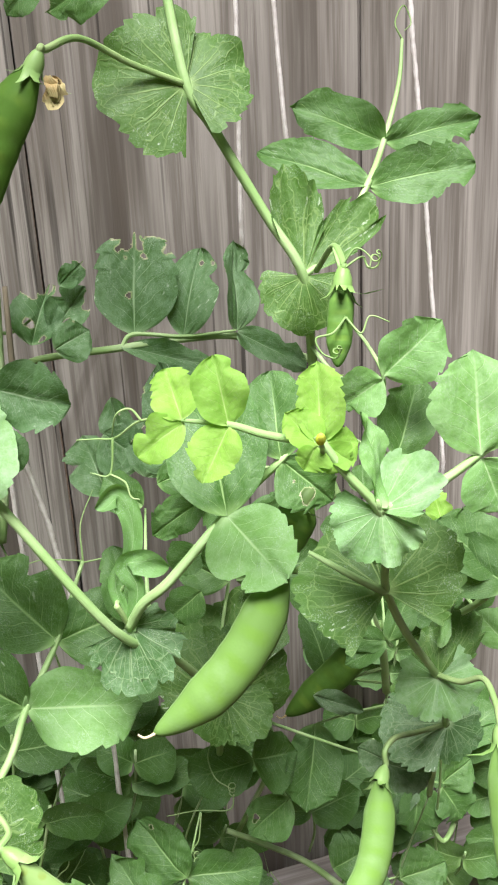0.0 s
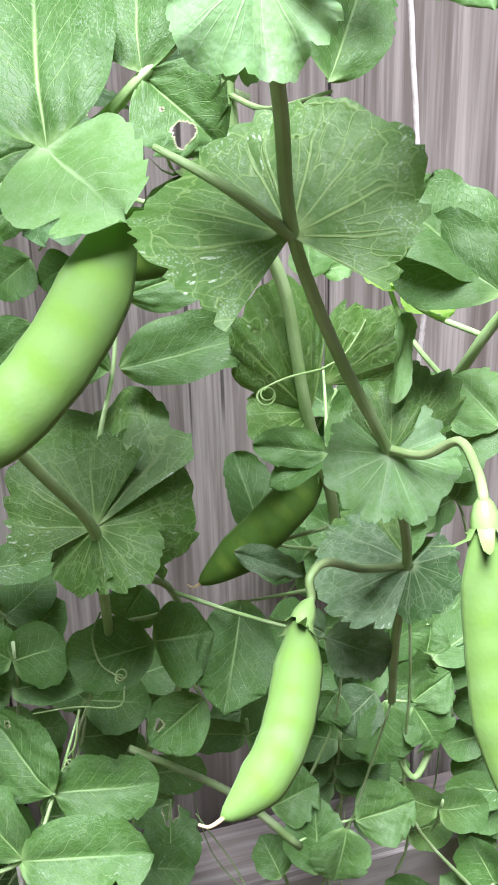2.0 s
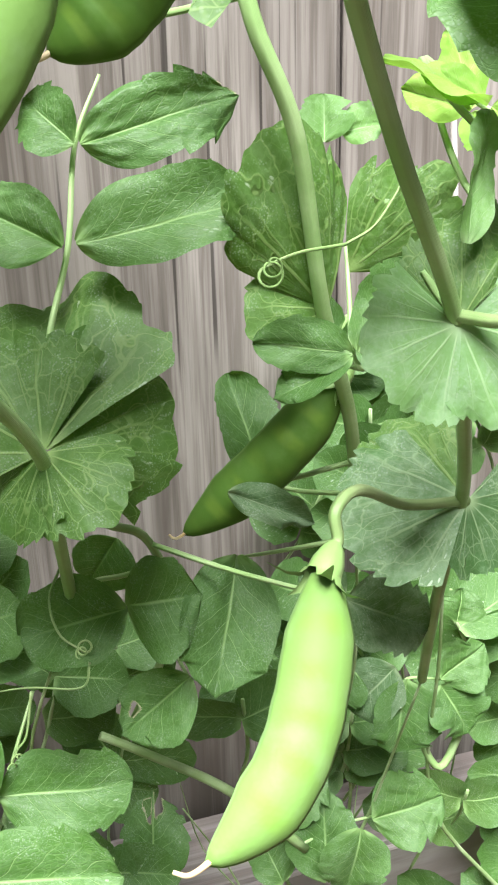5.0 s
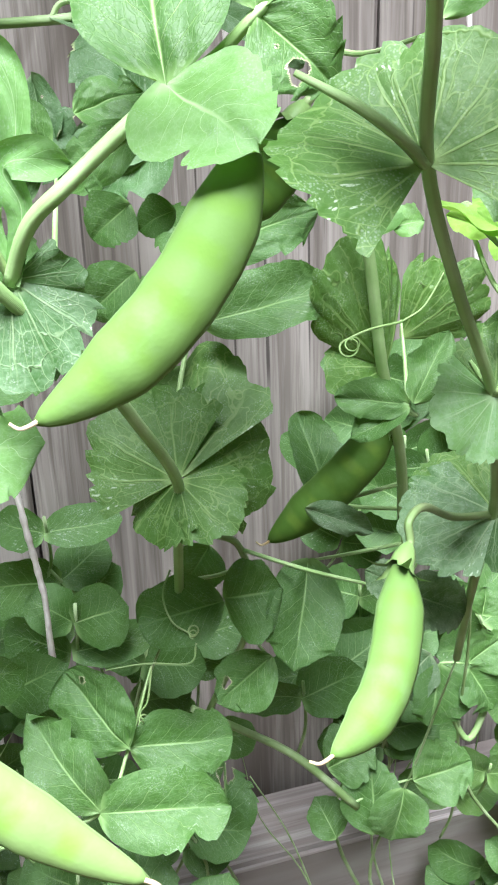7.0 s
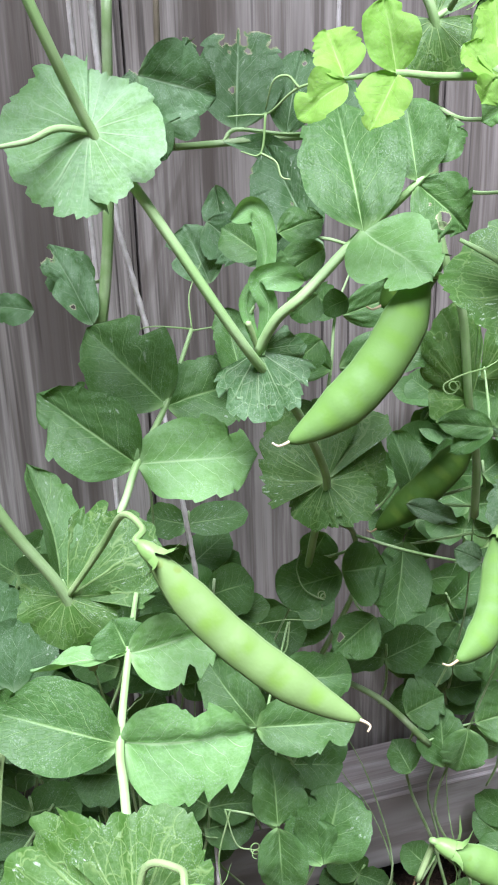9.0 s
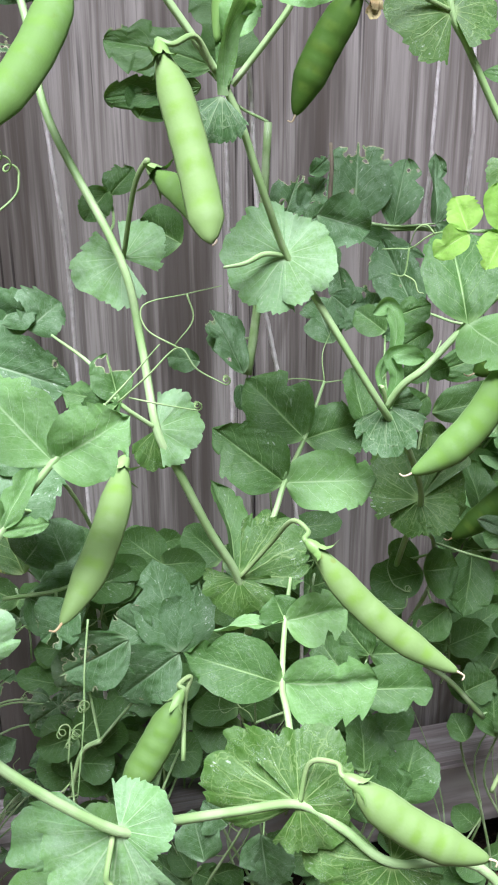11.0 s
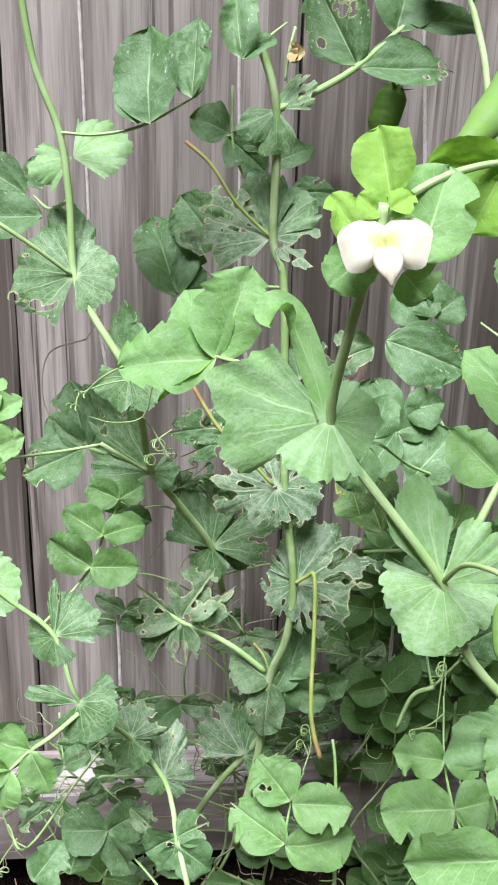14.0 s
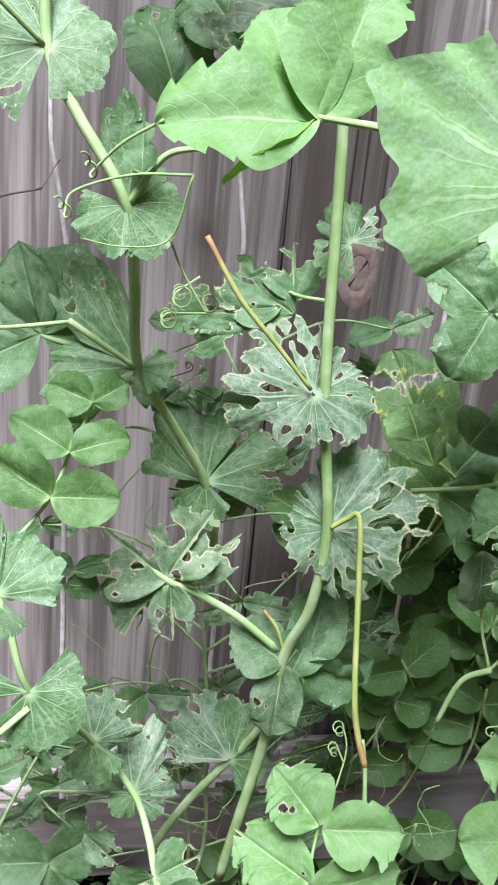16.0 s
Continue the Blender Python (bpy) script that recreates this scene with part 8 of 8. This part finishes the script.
stem(v, ((0.1051, 0.4210, 0.3641), (0.0980, 0.4431, 0.2873), (0.1250, 0.4533, 0.2105), (0.0981, 0.4550, 0.1336), (0.0808, 0.4622, 0.0568), (0.1000, 0.4850, -0.0200),), 1.56, 'o', 0.3)


def ragged(label, x, y, x0, x1, z0, z1, y0, y1, count, seed):
    """A half-eaten plant: thin stalks with small torn leaves and dead tendrils."""
    rng = random.Random(seed)
    v = vine(label, x, y)
    at = Vector((x, y + 0.01, -0.01))
    pts = [at]
    for i in range(6):
        pts.append(Vector((x + (x0 + x1 - 2 * x) / 2 * (i + 1) / 6 + rng.uniform(-0.03, 0.03), y + ((y0 + y1) / 2 - y) * (i + 1) / 6, z1 * (i + 1) / 6)))
    stem(v, [tuple(p) for p in reversed(pts)], 1.5, "o", 0.5)
    line = curve_points(pts)
    for i in range(count):
        end = Vector((rng.uniform(x0, x1), rng.uniform(y0, y1), rng.uniform(z0, z1)))
        root = min(line, key=lambda p: (p - end).length + 0.6 * max(0.0, p.z - end.z + 0.02))
        stalk = leaf(v, (tuple(root), tuple(root.lerp(end, 0.5) + Vector((0, 0, 0.010))), tuple(end)), 0.8, "o")
        for side in (-1, 1):
            way = Vector((side * rng.uniform(0.5, 1.0), rng.uniform(-0.4, 0.1), rng.uniform(-0.5, 0.8))).normalized()
            leaflet(stalk, tuple(end), tuple(end + way * rng.uniform(0.018, 0.030)), rng.uniform(13, 21), rng.uniform(-20, 20), rng.choice(("o", "b", "o")), rng.choice((0.0, 0.06, 0.16, 0.22)), seed=seed * 13 + i * 3 + side)
        if i % 3 == 0:
            tendril(stalk, (tuple(end), tuple(end + Vector((rng.uniform(-0.01, 0.01), -0.006, 0.012))), tuple(end + Vector((rng.uniform(-0.02, 0.02), -0.012, 0.02)))), 1.8, 0.35, rng.choice(("t", "w")))


ragged("half-eaten low pea vine with small torn leaves", -0.24, 0.44, -0.33, -0.14, 0.20, 0.54, 0.385, 0.460, 22, 21)
ragged("withered pea vine with shredded leaves by the rail", -0.34, 0.44, -0.42, -0.25, 0.13, 0.32, 0.38, 0.46, 12, 22)
ragged("torn pea vine with dull leaves close to the fence", -0.20, 0.50, -0.34, -0.12, 0.14, 0.44, 0.45, 0.53, 26, 24)


# ---- shaded undergrowth between the vines and the fence ----
def thicket(label, count, x0, x1, z_low, z_top, y0, y1, seed):
    """Many low sprays of paired round leaves on thin stalks, one uncountable mass that leaves the boards and the rail bare in places."""
    rng = random.Random(seed)
    sv, sf, su, kv, kf = [], [], [], [], []
    made = 0
    while made < count:
        x, z = rng.uniform(x0, x1), z_low + (z_top - z_low) * rng.random() ** 0.9
        bare = ((x - 0.16) / 0.038) ** 2 + ((z - 0.45) / 0.085) ** 2 < 1.0
        rail = 0.12 < z < 0.29 and rng.random() < (0.9 if 0.10 < x < 0.26 else 0.5)
        if bare or rail:
            continue
        made += 1
        top = Vector((x, rng.uniform(y0, y1), z))
        rise = Vector((rng.uniform(-0.5, 0.5), rng.uniform(-0.5, -0.1), 1.0)).normalized()
        pairs, gap = rng.choice((1, 2, 2)), rng.uniform(0.018, 0.026)
        foot = top - rise * (gap * pairs + 0.02)
        line = curve_points([foot, foot.lerp(top, 0.5) + Vector((0.003, 0, 0)), top + rise * 0.012], 4)
        vv, ff, _ = tube_mesh(line, 0.0009, 5)
        kf += [tuple(q + len(kv) for q in f) for f in ff]
        kv += vv
        flat = rise.cross(FACE).normalized()
        for n_ in range(pairs):
            at = top - rise * (gap * n_)
            for side in (-1, 1):
                if rng.random() < 0.12:
                    continue
                length, width = rng.uniform(0.024, 0.038), rng.uniform(0.020, 0.032)
                way = (flat * side + rise * rng.uniform(0.0, 0.7) + FACE * rng.uniform(-0.4, 0.25)).normalized()
                b, _, ax, ay, az = frame_of(at, at + way * length, rng.uniform(-28, 28))
                ph, cup, droop = rng.uniform(0, 9), rng.uniform(0.12, 0.5), rng.uniform(0, 0.25)
                blunt, nu, nv, o = rng.choice((2.0, 2.6, 3.2)), 12, 6, len(sv)
                for k in range(nu + 1):
                    u = min(max(k / nu, 0.004), 0.998)
                    f = max(0.0, 1 - abs((u - 0.48) / 0.52) ** (blunt if u > 0.48 else 2.1)) ** 0.55
                    for m in range(nv + 1):
                        v = 2 * m / nv - 1
                        xx = v * f * width / 2 * (1 + 0.12 * noise.noise((u * 6 + ph, v, 1)))
                        zz = cup * abs(xx) - droop * length * u * u + 0.0010 * math.sin(u * 7 + ph + v)
                        sv.append(b + ax * xx + ay * (u * length) + az * zz)
                        su.append((u, v))
                sf += [(o + k * (nv + 1) + m, o + k * (nv + 1) + m + 1, o + (k + 1) * (nv + 1) + m + 1, o + (k + 1) * (nv + 1) + m) for k in range(nu) for m in range(nv)]
    mass = tagged(link_mesh("undergrowth", sv, sf, LEAF["m"], None, uvs=su), label, "foliage", kind="stuff")
    link_mesh("stalks", kv, kf, STALK["o"], mass)


def thicket_stalks(label, count, x0, x1, z_top, y0, y1, seed):
    rng = random.Random(seed)
    sv, sf = [], []
    for i in range(count):
        x, y = rng.uniform(x0, x1), rng.uniform(y0, y1)
        pts = [Vector((x, y, 0.0))]
        for k in range(1, 6):
            pts.append(pts[-1] + Vector((rng.uniform(-0.03, 0.03), rng.uniform(-0.012, 0.008), z_top * rng.uniform(0.14, 0.24))))
        vv, ff, _ = tube_mesh(curve_points(pts, 4), lambda s, r=rng.uniform(0.0009, 0.0016): r * (1.0 - 0.75 * s), 6)
        o = len(sv)
        sv += vv
        sf += [tuple(q + o for q in f) for f in ff]
    tagged(link_mesh("undergrowth_stalks", sv, sf, STALK["o"], None), label, "stalks", kind="stuff")


def dry_tangle(label, count, x0, x1, z0, z1, y0, y1, seed, mat):
    """Thin curled threads of dead tendrils and leaf ribs."""
    rng = random.Random(seed)
    sv, sf = [], []
    for i in range(count):
        pts = [Vector((rng.uniform(x0, x1), rng.uniform(y0, y1), rng.uniform(z0, z1)))]
        way = Vector((rng.uniform(-1, 1), rng.uniform(-0.4, 0.2), rng.uniform(-1, 1))).normalized()
        for k in range(rng.randint(3, 7)):
            way = (way + Vector((rng.uniform(-1, 1), rng.uniform(-0.5, 0.5), rng.uniform(-1, 1))) * 0.75).normalized()
            pts.append(pts[-1] + way * rng.uniform(0.004, 0.012))
        vv, ff, _ = tube_mesh(curve_points(pts, 4), rng.uniform(0.0002, 0.0005), 5)
        o = len(sv)
        sv += vv
        sf += [tuple(q + o for q in f) for f in ff]
    tagged(link_mesh("dry_tendrils", sv, sf, mat, None), label, "tendrils", kind="stuff")


thicket("dense dark green pea leaves low before the fence", 78, 0.06, 0.50, 0.05, 0.36, 0.43, 0.50, 11)
thicket("dark green pea leaves filling in behind the vines", 44, -0.14, 0.06, 0.05, 0.45, 0.41, 0.49, 12)
thicket("shaded pea leaves lying against the fence boards", 46, -0.17, 0.08, 0.06, 0.42, 0.50, 0.56, 18)
thicket("dark round pea leaves close to the fence boards", 16, 0.19, 0.30, 0.34, 0.50, 0.46, 0.55, 17)
thicket("sparse small pea leaves at the foot of the fence", 14, -0.50, -0.14, 0.04, 0.26, 0.42, 0.48, 13)
thicket_stalks("thin tangled green pea stalks near the soil", 20, -0.14, 0.45, 0.30, 0.45, 0.53, 14)
dry_tangle("dead brown tendrils and leaf ribs tangled before the fence", 130, -0.46, -0.12, 0.06, 0.27, 0.42, 0.50, 15, STALK["w"])
dry_tangle("fine green tendrils tangled among the low leaves", 60, -0.42, 0.10, 0.12, 0.46, 0.38, 0.48, 16, STALK["t"])
